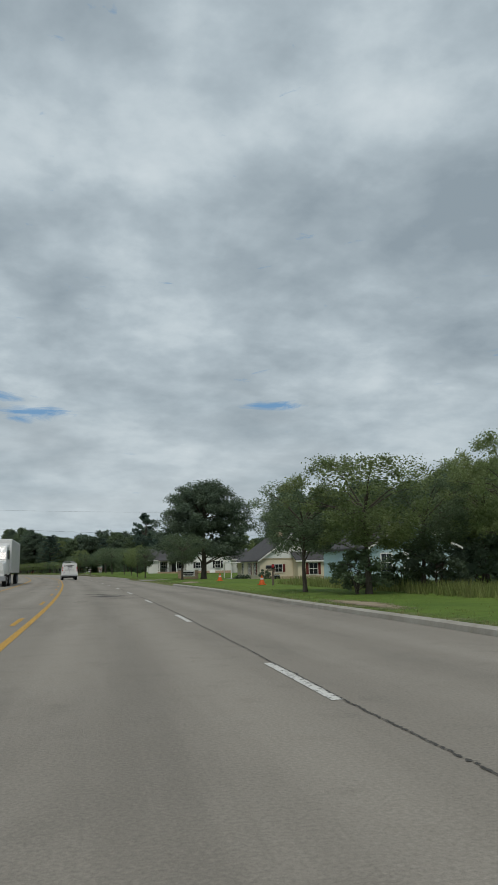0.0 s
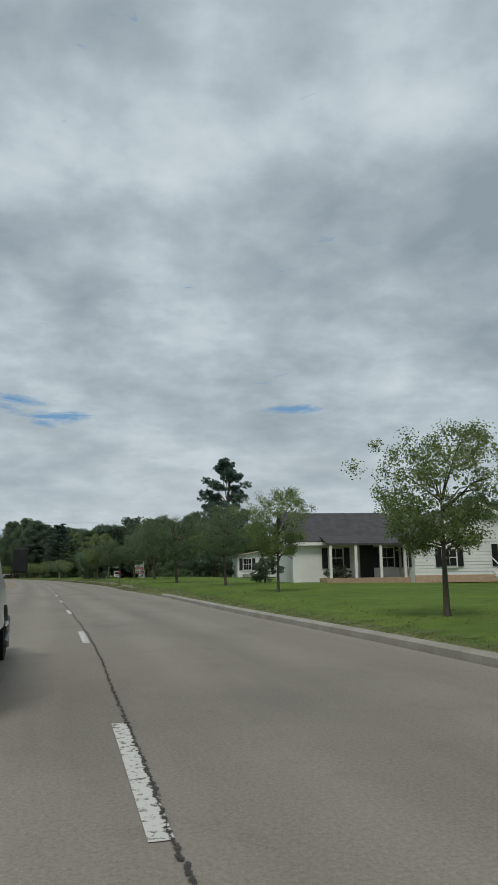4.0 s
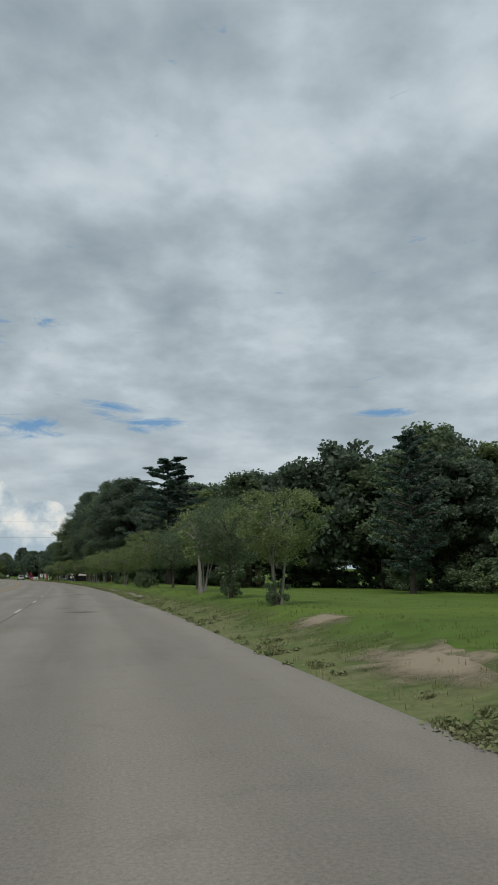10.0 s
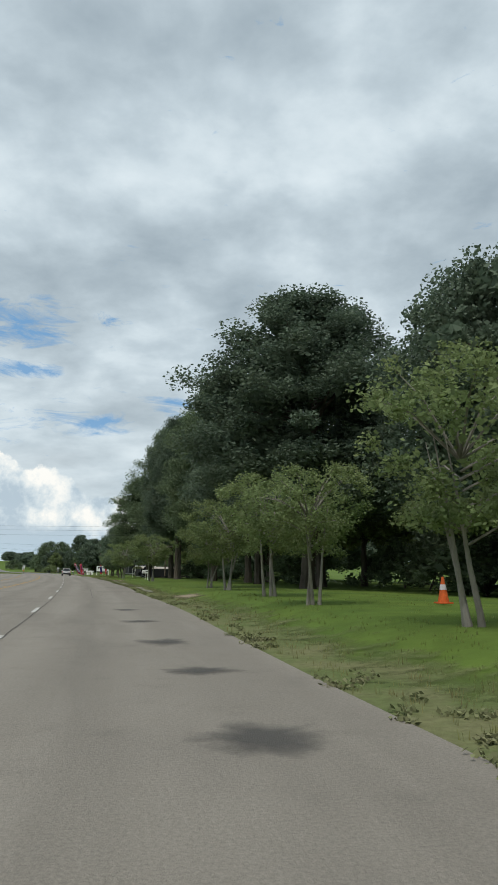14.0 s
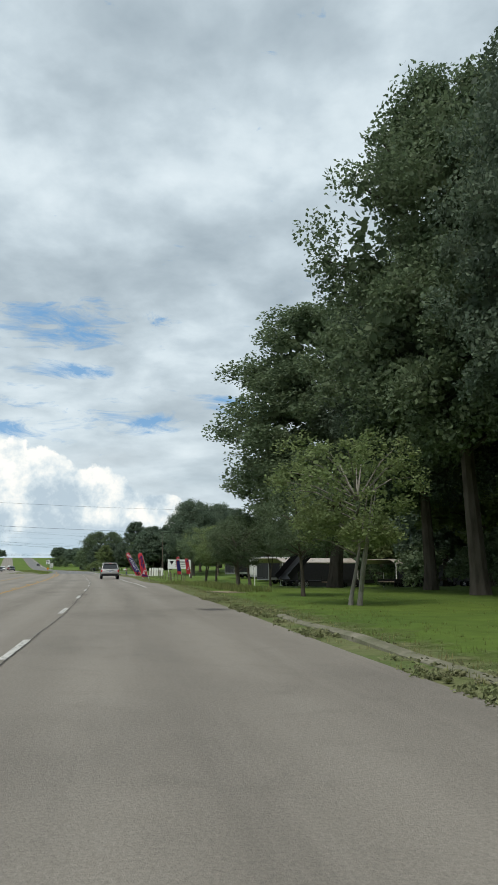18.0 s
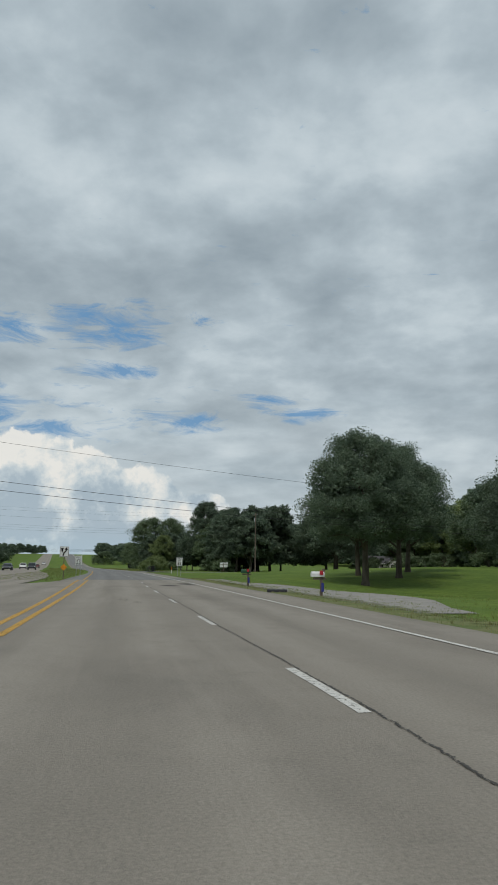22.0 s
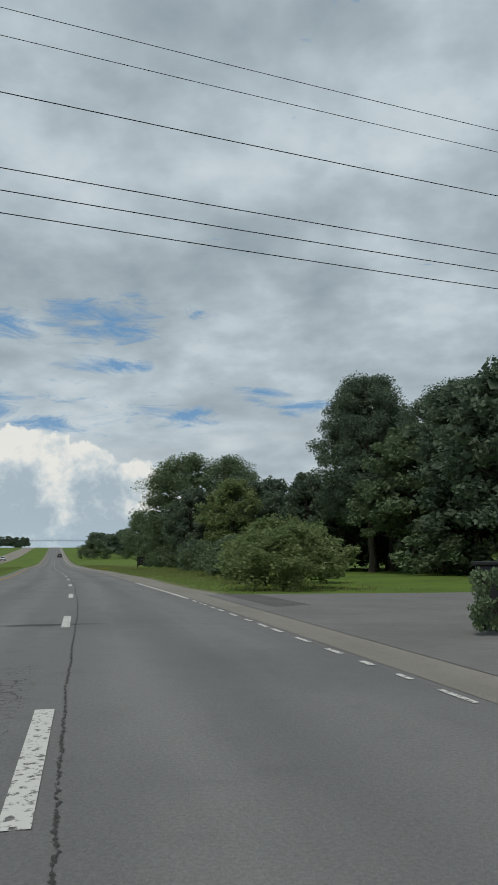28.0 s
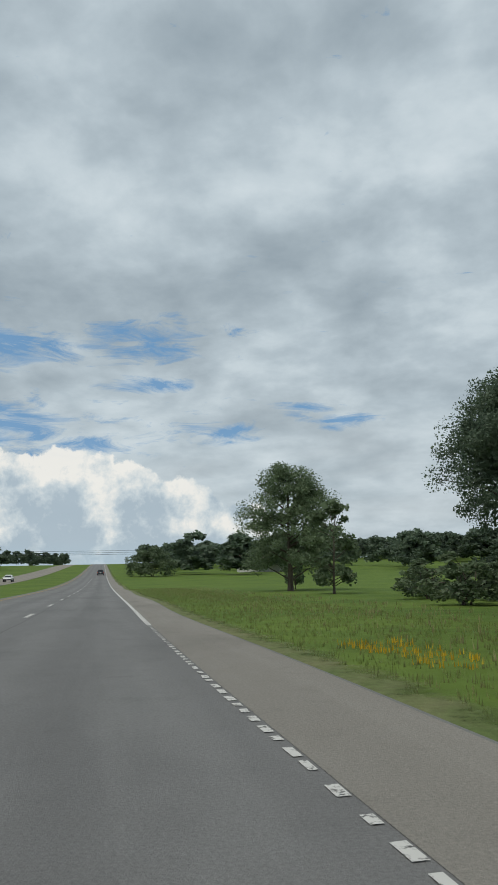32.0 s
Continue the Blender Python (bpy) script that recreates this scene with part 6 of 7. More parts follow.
def brick_sign():
    g = thing("entrance_sign", "low brick entrance sign with two piers and a white panel", "sign", pivot(96.5, 13.6, -12))
    for x in (-1.15, 1.15):
        pier = part("pier", box(x - 0.24, -0.22, -0.1, x + 0.24, 0.22, 1.05), "mortar", g)
        for r in range(13):
            for c in range(2):
                x0 = x - 0.245 + c * 0.25 + (0.0 if r % 2 else -0.0)
                part("brick", box(x0, -0.235, r * 0.08, x0 + 0.235, -0.215, r * 0.08 + 0.065), "brick", pier)
        part("cap", box(x - 0.29, -0.27, 1.05, x + 0.29, 0.27, 1.13, 0.01), "concrete", pier)
    bm = prism([(-0.92, 0.25), (0.92, 0.25), (0.92, 0.95), (0.5, 1.08), (0, 1.14), (-0.5, 1.08), (-0.92, 0.95)], -0.06, 0.06)
    part("panel", bm, "sign_white", g)
    for a, b, c, d, m in ((-0.75, 0.66, 0.75, 0.86, "black_ink"), (-0.7, 0.48, 0.7, 0.58, "black_ink"), (-0.5, 0.34, 0.5, 0.40, "black_ink")):
        part("line", box(a, -0.075, b, c, -0.062, d), m, g)
    part("border", box(-0.9, -0.07, 0.27, 0.9, -0.062, 0.30), "black_ink", g)
    part("base", box(-1.4, -0.3, -0.1, 1.4, 0.3, 0.2), "brick", g)


brick_sign()
g = thing("notice_board", "black notice board on two posts in tall grass", "sign", pivot(731.5, 13.1, 6) @ Matrix.Scale(0.78, 4))
part("panel", box(-0.85, -0.03, 0.55, 0.85, 0.03, 1.95), "tarp_black", g)
for x in (-0.98, 0.98):
    part("post", box(x - 0.06, -0.06, -0.1, x + 0.06, 0.06, 2.1), "metal_dark", g)
part("rail", box(-0.95, -0.05, 1.95, 0.95, 0.05, 2.08), "metal_dark", g)
for x, z in ((-0.35, 0.9), (0.2, 1.2), (0.35, 0.85), (-0.2, 1.5)):
    part("worn_mark", box(x - 0.12, -0.036, z, x + 0.10, -0.031, z + 0.09), "metal_galv", g)
g = thing("direction_sign", "small white direction boards on a post at the side road", "sign", pivot(650, 26, 0))
part("post", box(-0.05, -0.05, 0, 0.05, 0.05, 2.4), "post_wood", g)
for k in range(3):
    for x in (-0.5, 0.5):
        part("board", box(x - 0.42, -0.08, 1.0 + k * 0.34, x + 0.42, -0.05, 1.26 + k * 0.34), "sign_white", g)
part("crossbar", box(-1.0, -0.05, 2.1, 1.0, 0.0, 2.2), "sign_white", g)
g = thing("drain_pipe", "dark corrugated drain pipe mouth in the ditch", "pipe", pivot(521.0, 6.4, 80))
bm = bmesh.new()
for k in range(8):
    rod((0, k * 0.12, -0.03), (0, k * 0.12 + 0.12, -0.03), 0.15 + 0.015 * (k % 2), sides=14, bm=bm, caps=(k == 0))
part("pipe", bm, "steel_black", g)
part("rim", rod((0, -0.04, -0.03), (0, 0.0, -0.03), 0.19, sides=14), "concrete", g)


# ---- feather flags ----
def feather_flag(s, l, h, body, edge, lines, label, turn=0.0, lean=-14, size_by=0.64):
    g = thing("feather_flag", label, "flag", pivot(s, l, turn) @ Matrix.Scale(size_by, 4), "feather flags")
    k = math.tan(radians(lean))
    x_at = lambda z: k * z
    pole = [Vector((x_at(z), 0, z)) for z in (0, h * 0.3, h * 0.6, h * 0.9)] + [Vector((x_at(h) - 0.18, 0, h * 0.985)), Vector((x_at(h) - 0.5, 0, h * 0.98))]
    part("pole", tube(pole, [0.028, 0.026, 0.022, 0.016, 0.012, 0.008], 7), "flag_white", g)
    def panel(z0, z1, w0, mat, dy):
        bm, cols = bmesh.new(), []
        n = 16
        for i in range(n + 1):
            z = z0 + (z1 - z0) * i / n
            top = max(0.0, (z / h - 0.88) / 0.12)
            w = w0 * (1 - 0.30 * z / h) * math.sqrt(max(0.02, 1 - top * top))
            off = dy + 0.03 * math.sin(z * 3)
            cols.append([bm.verts.new((x_at(z) - 0.03 - w * u, off + 0.02 * math.sin(5 * u + z), z)) for u in (0, 0.33, 0.66, 1.0)])
        for a, b in zip(cols, cols[1:]):
            for i in range(3):
                bm.faces.new((a[i], a[i + 1], b[i + 1], b[i]))
        return part("cloth", bm, mat, g)
    panel(0.55, h * 0.985, 0.98, edge, 0.0)
    panel(1.15 if body != edge else 0.6, h * 0.80, 0.90, body, -0.012)
    for txt, z, size, mat in lines:
        m = pose(x_at(z) - 0.49 * (1 - 0.3 * z / h), -0.06, z) @ FRONT @ Matrix.Diagonal((-1, 1, 1, 1)) @ pose(0, 0, 0, 0, 0, -lean)
        words(txt, size * 1.08, mat, g, m, 0.022)


feather_flag(474.0, 6.2, 4.3, "flag_red", "flag_red", [("R", 3.5, 0.62, "flag_blue"), ("E", 2.95, 0.62, "flag_blue"), ("N", 2.4, 0.62, "flag_blue"), ("T", 1.9, 0.6, "flag_blue"), ("2", 1.3, 0.75, "flag_white"), ("OWN", 0.78, 0.32, "flag_blue")],
             "tall leaning red feather flag with blue and white letters", 0, -16)
feather_flag(480.5, 6.2, 4.4, "flag_blue", "flag_red", [("NO", 3.85, 0.42, "flag_white"), ("C", 3.35, 0.5, "flag_white"), ("R", 2.95, 0.5, "flag_white"), ("E", 2.55, 0.5, "flag_white"), ("D", 2.15, 0.5, "flag_white"), ("I", 1.8, 0.45, "flag_white"), ("T", 1.45, 0.5, "flag_white"), ("OK", 0.88, 0.36, "black_ink")],
             "tall leaning blue and red feather flag with white letters", 0, -30)
feather_flag(494, 13.5, 4.0, "flag_red", "flag_red", [("R", 3.1, 0.5, "flag_blue"), ("2", 1.6, 0.6, "flag_white")], "tall red feather flag farther along the lot", 20, -12)
feather_flag(492, 12.0, 4.0, "flag_blue", "flag_red", [("NO", 3.4, 0.4, "flag_white")], "tall blue and red feather flag at the lot's end", 20, -10)


# ---- trailer lot ----
def wheel(parent, x, y, r, w=0.22, name="wheel"):
    wh = part(name, rod((x - w / 2, y, r), (x + w / 2, y, r), r, sides=20), "rubber", parent)
    for sx in (-1, 1):
        part("rim", rod((x + sx * (w / 2 - 0.02), y, r), (x + sx * (w / 2 + 0.012), y, r), r * 0.62, r * 0.5, 16), "metal_dark", wh)
        for k in range(5):
            a = k * 2 * math.pi / 5
            c, e = (x + sx * (w / 2 + 0.014), y, r), (x + sx * (w / 2 + 0.010), y + r * 0.58 * math.cos(a), r + r * 0.58 * math.sin(a))
            part("spoke", rod(c, e, r * 0.10, r * 0.12, 6), "rim", wh)
    return wh


def box_trailer(s, l, turn, length, mat, label):
    g = thing("cargo_trailer", label, "trailer", pivot(s, l, turn), "cargo trailers")
    part("body", box(-1.05, 0, 0.5, 1.05, length, 2.65, 0.06), mat, g)
    part("skirt", box(-1.06, 0, 0.45, 1.06, length, 0.7), "metal_galv", g)
    for x in (-1.06, 1.06):
        part("corner_trim", box(x - 0.03, -0.02, 0.5, x + 0.03, 0.05, 2.65), "metal_galv", g)
    part("door_seam", box(-0.01, -0.012, 0.7, 0.01, 0.0, 2.5), "metal_dark", g)
    for x in (-0.95, 0.95):
        for y in (length * 0.45, length * 0.45 + 0.8):
            wheel(g, x, y, 0.33, 0.2)
    part("fender", box(-1.2, length * 0.45 - 0.5, 0.55, -1.05, length * 0.45 + 1.3, 0.75, 0.03), "rim", g)
    part("tongue", rod((0, length, 0.5), (0, length + 1.3, 0.5), 0.05), "metal_dark", g)
    part("jack", rod((0, length + 1.1, 0.02), (0, length + 1.1, 0.9), 0.03), "metal_dark", g)


def flat_trailer(s, l, turn, length, label="low black utility trailer parked on the gravel"):
    g = thing("utility_trailer", label, "trailer", pivot(s, l, turn), "utility trailers")
    part("deck", box(-1.0, 0, 0.55, 1.0, length, 0.62), "post_wood", g)
    for x in (-1.03, 1.0):
        part("rail", box(x, 0, 0.5, x + 0.04, length, 0.78), "steel_black", g)
        for k in range(4):
            part("stake", box(x, length * k / 3.2, 0.78, x + 0.04, length * k / 3.2 + 0.05, 1.05), "steel_black", g)
    for x in (-0.98, 0.98):
        for y in (length * 0.45, length * 0.45 + 0.75):
            wheel(g, x, y, 0.3, 0.2)
    part("tongue", rod((0, length, 0.5), (0, length + 1.2, 0.5), 0.05), "steel_black", g)


def carport(s, l, turn, length, depth, label):
    g = thing("carport", label, "shelter", pivot(s, l, turn), "carports")
    bm = prism([(-depth / 2, 2.25), (-depth * 0.3, 2.65), (depth * 0.3, 2.65), (depth / 2, 2.25), (depth / 2, 2.31), (depth * 0.3, 2.72), (-depth * 0.3, 2.72), (-depth / 2, 2.31)], 0, length)
    part("roof", bm, "roof_metal", g)
    n = int(length / 2.4) + 1
    for k in range(n):
        for x in (-depth / 2 + 0.08, depth / 2 - 0.08):
            part("post", rod((x, length * k / (n - 1), 0), (x, length * k / (n - 1), 2.3), 0.04), "trim", g)
    part("back_wall", box(depth / 2 - 0.06, 0.2, 0, depth / 2 - 0.02, length - 0.2, 2.2), "tarp_black", g)


carport(469, 17.0, -72, 9, 5, "open metal carport with a pale arched roof")
carport(466, 27, -72, 11, 5, "long metal carport with a rusty pale roof")
g = thing("dump_trailer", "black dump trailer with its bed tipped up", "trailer", pivot(464, 17.2, -70))
tilt = Matrix.Rotation(radians(42), 4, "X")
part("bed", box(-1.0, 0, 0, 1.0, 3.6, 0.08), "tarp_black", g).matrix_basis = pose(0, 0, 0.7) @ tilt
for x in (-1.0, 0.96):
    part("side", box(x, 0, 0, x + 0.04, 3.6, 0.6), "steel_black", g).matrix_basis = pose(0, 0, 0.7) @ tilt
part("chassis", box(-0.5, -0.1, 0.5, 0.5, 4.2, 0.62), "steel_black", g)
part("ram", rod((0, 1.6, 0.6), (0, 1.5, 2.0), 0.06), "rim", g)
for x in (-0.98, 0.98):
    wheel(g, x, 0.8, 0.34)
    wheel(g, x, 1.6, 0.34)
flat_trailer(463, 21.0, -66, 4.6)
flat_trailer(461, 25.5, -70, 5.0)
flat_trailer(460, 30.0, -74, 4.2)
box_trailer(493, 18.5, -75, 5.0, "car_white", "white enclosed cargo trailer on the lot")
box_trailer(487, 17.0, -72, 5.2, "tarp_black", "black enclosed cargo trailer on the lot")
box_trailer(481, 18.5, -78, 4.6, "car_white", "white enclosed cargo trailer with chrome corners")
box_trailer(475, 18, -70, 5.0, "tarp_black", "black enclosed cargo trailer beside the trees")
g = thing("lot_sign", "wide white lot sign with a dark emblem on posts", "sign", pivot(503, 13.2, -8))
part("panel", box(-1.6, -0.03, 1.0, 1.6, 0.03, 2.3), "sign_white", g)
part("emblem", prism([(-1.35, 2.1), (-0.75, 2.1), (-1.05, 1.55)], -0.04, -0.031), "black_ink", g)
for a, b, c, d in ((-0.55, 1.85, 1.4, 2.05), (-0.55, 1.55, 1.2, 1.7), (-0.55, 1.25, 0.9, 1.35)):
    part("line", box(a, -0.04, b, c, -0.031, d), "metal_galv", g)
for x in (-1.5, 1.5):
    part("post", box(x - 0.06, 0.03, -0.1, x + 0.06, 0.15, 2.35), "trim", g)
lot = thing("wire_fence", "low wire fence on wooden stakes along the lot", "fence", pivot(0, 0), "")
lot.matrix_basis = Matrix.Identity(4)
prev = None
for k in range(24):
    p = at(466 + k * 1.7, 8.6 + 0.15 * math.sin(k))
    hgt = 0.85 + 0.12 * math.sin(k * 2.3)
    part("post", rod((p.x, p.y, p.z - 0.1), (p.x + 0.02, p.y, p.z + hgt), 0.035, sides=6), "post_wood", lot)
    if prev is not None:
        for z in (0.4, 0.72):
            part("wire", rod((prev.x, prev.y, prev.z + z), (p.x, p.y, p.z + z), 0.006, sides=4), "metal_galv", lot)
    prev = p
gate = thing("gate", "white board gate panels at the lot entrance", "gate", pivot(498, 9.4, -20))
for k in range(6):
    part("board", box(-0.9 + k * 0.32, -0.02, 0.1, -0.66 + k * 0.32, 0.02, 1.15), "trim", gate)
part("rail", box(-0.95, 0.02, 0.85, 1.05, 0.06, 0.95), "trim", gate)
part("rail", box(-0.95, 0.02, 0.3, 1.05, 0.06, 0.4), "trim", gate)


# ---- vehicles ----
def loft(rings, bm=None):
    bm = bm or bmesh.new()
    vs = [[bm.verts.new(p) for p in ring] for ring in rings]
    for a, b in zip(vs, vs[1:]):
        n = len(a)
        for i in range(n):
            bm.faces.new((a[i], a[(i + 1) % n], b[(i + 1) % n], b[i]))
    bm.faces.new(vs[0][::-1])
    bm.faces.new(vs[-1])
    bmesh.ops.recalc_face_normals(bm, faces=bm.faces)
    return bm


def ring_at(y, z0, z1, w, r=0.12, top=1.0):
    """A rounded cross-section across the car at y."""
    pts = []
    for cx, cz, a0 in ((w - r, z0 + r, -90), (w * top - r, z1 - r, 0), (-w * top + r, z1 - r, 90), (-w + r, z0 + r, 180)):
        for k in range(4):
            a = radians(a0 + 30 * k)
            pts.append((cx + r * math.cos(a), y, cz + r * math.sin(a)))
    return pts


def car(m, paint_mat, label, style="suv", category="car", rails=True, lit=True):
    g = thing("car" if style != "pickup" else "pickup_truck", label, category, m)
    H = {"suv": 1.68, "sedan": 1.45, "pickup": 1.85}[style]
    L = {"suv": 4.75, "sedan": 4.7, "pickup": 5.7}[style]
    W = {"suv": 0.92, "sedan": 0.91, "pickup": 0.98}[style]
    belt = H * 0.60
    body = part("body", loft([ring_at(0.0, 0.42, belt - 0.10, W * 0.90), ring_at(0.10, 0.36, belt, W * 0.97), ring_at(0.9, 0.32, belt + 0.02, W), ring_at(L * 0.55, 0.30, belt, W),
                              ring_at(L * 0.74, 0.30, belt - 0.04, W), ring_at(L * 0.93, 0.34, belt - 0.18, W * 0.95), ring_at(L, 0.42, belt - 0.30, W * 0.84)]), paint_mat, g, smooth_faces=True)
    if style == "pickup":
        c0, c1, c2, c3 = 2.0, 2.15, 3.5, 4.25
    elif style == "sedan":
        c0, c1, c2, c3 = 0.75, 1.45, 2.7, 3.5
    else:
        c0, c1, c2, c3 = 0.10, 0.52, 2.75, 3.62
    part("cabin", loft([ring_at(c0, belt - 0.06, belt + 0.02, W * 0.95, 0.03), ring_at(c1, belt - 0.06, H - 0.04, W * 0.95, 0.06, 0.80), ring_at((c1 + c2) / 2, belt - 0.06, H, W * 0.95, 0.08, 0.80),
                        ring_at(c2, belt - 0.06, H - 0.04, W * 0.95, 0.06, 0.78), ring_at(c3, belt - 0.06, belt + 0.02, W * 0.92, 0.03)]), paint_mat, g, smooth_faces=True)
    # glass, set just proud of the cabin
    def glass(pts, name="window"):
        bm = bmesh.new()
        v = [bm.verts.new(p) for p in pts]
        bm.faces.new(v)
        ext = bmesh.ops.extrude_face_region(bm, geom=bm.faces[:])
        n = (Vector(pts[1]) - Vector(pts[0])).cross(Vector(pts[2]) - Vector(pts[0])).normalized()
        bmesh.ops.translate(bm, vec=n * 0.012, verts=[e for e in ext["geom"] if isinstance(e, bmesh.types.BMVert)])
        bmesh.ops.recalc_face_normals(bm, faces=bm.faces)
        return part(name, bm, "window_glass", g)
    zt, zb = H - 0.16, belt + 0.06
    k = (zt - belt) / (H - 0.04 - belt)
    xt = W * 0.95 + (W * 0.80 * 0.95 - W * 0.95) * k
    ry = lambda z: c0 + (c1 - c0) * (z - belt - 0.02) / (H - 0.06 - belt)
    glass([(-W * 0.84, ry(zb) - 0.035, zb), (W * 0.84, ry(zb) - 0.035, zb), (W * 0.70, ry(zt) - 0.035, zt), (-W * 0.70, ry(zt) - 0.035, zt)], "rear_window")
    fy = lambda z: c3 + (c2 - c3) * (z - belt - 0.02) / (H - 0.06 - belt)
    glass([(W * 0.82, fy(zb) + 0.035, zb), (-W * 0.82, fy(zb) + 0.035, zb), (-W * 0.70, fy(zt) + 0.035, zt), (W * 0.70, fy(zt) + 0.035, zt)], "windscreen")
    n_side = 3 if style == "suv" else 2
    span0, span1 = c1 + 0.05, c2 - 0.02
    for sx in (-1, 1):
        for i in range(n_side):
            y0 = span0 + (span1 - span0) * i / n_side + 0.02
            y1 = span0 + (span1 - span0) * (i + 1) / n_side - 0.015
            a = W * 0.952
            ext0 = -0.22 if i == 0 and style == "suv" else 0.0
            ext1 = 0.42 if i == n_side - 1 else 0.0
            q = [(sx * (a + 0.004), y0 + ext0, zb), (sx * (a + 0.004), y1 + ext1, zb), (sx * (xt + 0.022), y1, zt), (sx * (xt + 0.022), y0, zt)]
            glass(q if sx > 0 else q[::-1], "side_window")
        part("mirror", box(sx * (W + 0.09) - 0.09, c3 - 0.52, belt + 0.02, sx * (W + 0.09) + 0.09, c3 - 0.38, belt + 0.18, 0.03), paint_mat if style != "pickup" else "plastic_black", g)
        part("sill", box(sx * W - 0.03, 0.9, 0.26, sx * W + 0.03, L - 1.0, 0.40, 0.015), "plastic_black", g)
        for yd in ((c1 + c2) / 2, c2 - 0.1):
            part("door_handle", box(sx * (W + 0.005) - 0.02, yd - 0.55, belt - 0.12, sx * (W + 0.005) + 0.02, yd - 0.35, belt - 0.09), paint_mat, g)
        part("tail_light", box(sx * W * 0.88 - 0.10, -0.01 if style != "sedan" else 0.0, belt - 0.30, sx * W * 0.88 + 0.10, 0.20, belt - 0.05, 0.085), "tail_red", g, "red tail light")
        part("headlight", box(sx * W * 0.72 - 0.15, L - 0.30, belt - 0.40, sx * W * 0.72 + 0.15, L - 0.04, belt - 0.24, 0.04), "lamp_clear", g, "clear headlight")
        if rails and style == "suv":
            part("roof_rail", tube([Vector((sx * W * 0.66, c1 + 0.1, H - 0.04)), Vector((sx * W * 0.66, c1 + 0.3, H + 0.045)), Vector((sx * W * 0.66, c2 - 0.3, H + 0.05)), Vector((sx * W * 0.66, c2 - 0.05, H - 0.03))], [0.02] * 4, 6), "metal_dark", g)
        for yw in (0.95, L - 0.95):
            arch = part("wheel_arch", rod((sx * (W - 0.10), yw, 0.36), (sx * (W + 0.008), yw, 0.36), 0.385, sides=28), "plastic_black", g)
            wheel(g, sx * (W - 0.09), yw, 0.345, 0.22)
    part("rear_bumper", box(-W * 0.93, -0.08, 0.33, W * 0.93, 0.12, 0.58, 0.05), "plastic_black" if style == "suv" else paint_mat, g)
    part("bumper_step", box(-W * 0.90, -0.06, 0.58, W * 0.90, 0.10, 0.66, 0.03), paint_mat, g)
    part("front_bumper", box(-W * 0.90, L - 0.10, 0.30, W * 0.90, L + 0.06, 0.55, 0.05), "plastic_black", g)
    plate = part("number_plate", box(-0.155, -0.03, belt - 0.31, 0.155, -0.012, belt - 0.16), "sign_white", g, "white number plate")
    part("plate_bar", box(-0.11, -0.034, belt - 0.26, 0.11, -0.031, belt - 0.21), "blue_ink", plate)
    part("trunk_trim", box(-0.40, -0.03, belt - 0.13, 0.40, 0.02, belt - 0.075, 0.012), "rim", g)
    if style == "suv":
        part("spoiler", box(-W * 0.70, c1 - 0.22, H - 0.10, W * 0.70, c1 + 0.08, H - 0.04, 0.02), paint_mat, g)
        part("brake_light", box(-0.14, c1 - 0.235, H - 0.095, 0.14, c1 - 0.21, H - 0.065), "tail_red", g)
        part("wiper", rod((-0.03, ry(zb) - 0.06, zb + 0.03), (0.36, ry(zb + 0.06) - 0.06, zb + 0.07), 0.012), "plastic_black", g)
        part("exhaust", rod((0.55, -0.06, 0.30), (0.55, 0.3, 0.30), 0.035), "rim", g)
    if style == "pickup":
        part("bed", box(-W * 0.82, 0.15, belt - 0.02, W * 0.82, 1.9, belt + 0.03), "steel_black", g)
        part("tailgate", box(-W * 0.75, -0.03, 0.75, W * 0.75, 0.02, belt - 0.02, 0.02), paint_mat, g)
    return g


car(pivot(477.5, 2.5, -1), "car_silver", "silver sport utility car with roof rails and lit brake lights", "suv")
car(pose(33.5, 84.5, rise(33.5, 84.5), 0, 0, -62), "car_silver", "silver pickup truck parked behind the cream house", "pickup", "truck", False)
car(pose(38.0, 83.0, rise(38, 83), 0, 0, -70), "car_white", "white saloon car parked behind the cream house", "sedan", "car", False)
for s, l, mt, st, lb in ((642, -20.6, "car_dark", "sedan", "dark saloon car on the opposing carriageway"), (668, -17.2, "car_dark", "suv", "dark sport utility car on the opposing carriageway"), (700, -20.4, "car_white", "suv", "white car far along the opposing carriageway"),
                         (745, -17.4, "car_red", "sedan", "dark red car far along the opposing carriageway"), (800, -20.5, "car_dark", "pickup", "dark pickup far along the opposing carriageway"), (880, -17.4, "car_white", "sedan", "white car far along the opposing carriageway")):
    car(pivot(s, l, 180), mt, lb, st, "car", False)
car(pivot(930, 1.8, 0), "car_dark", "dark car far ahead near the crest", "suv", "car", False)


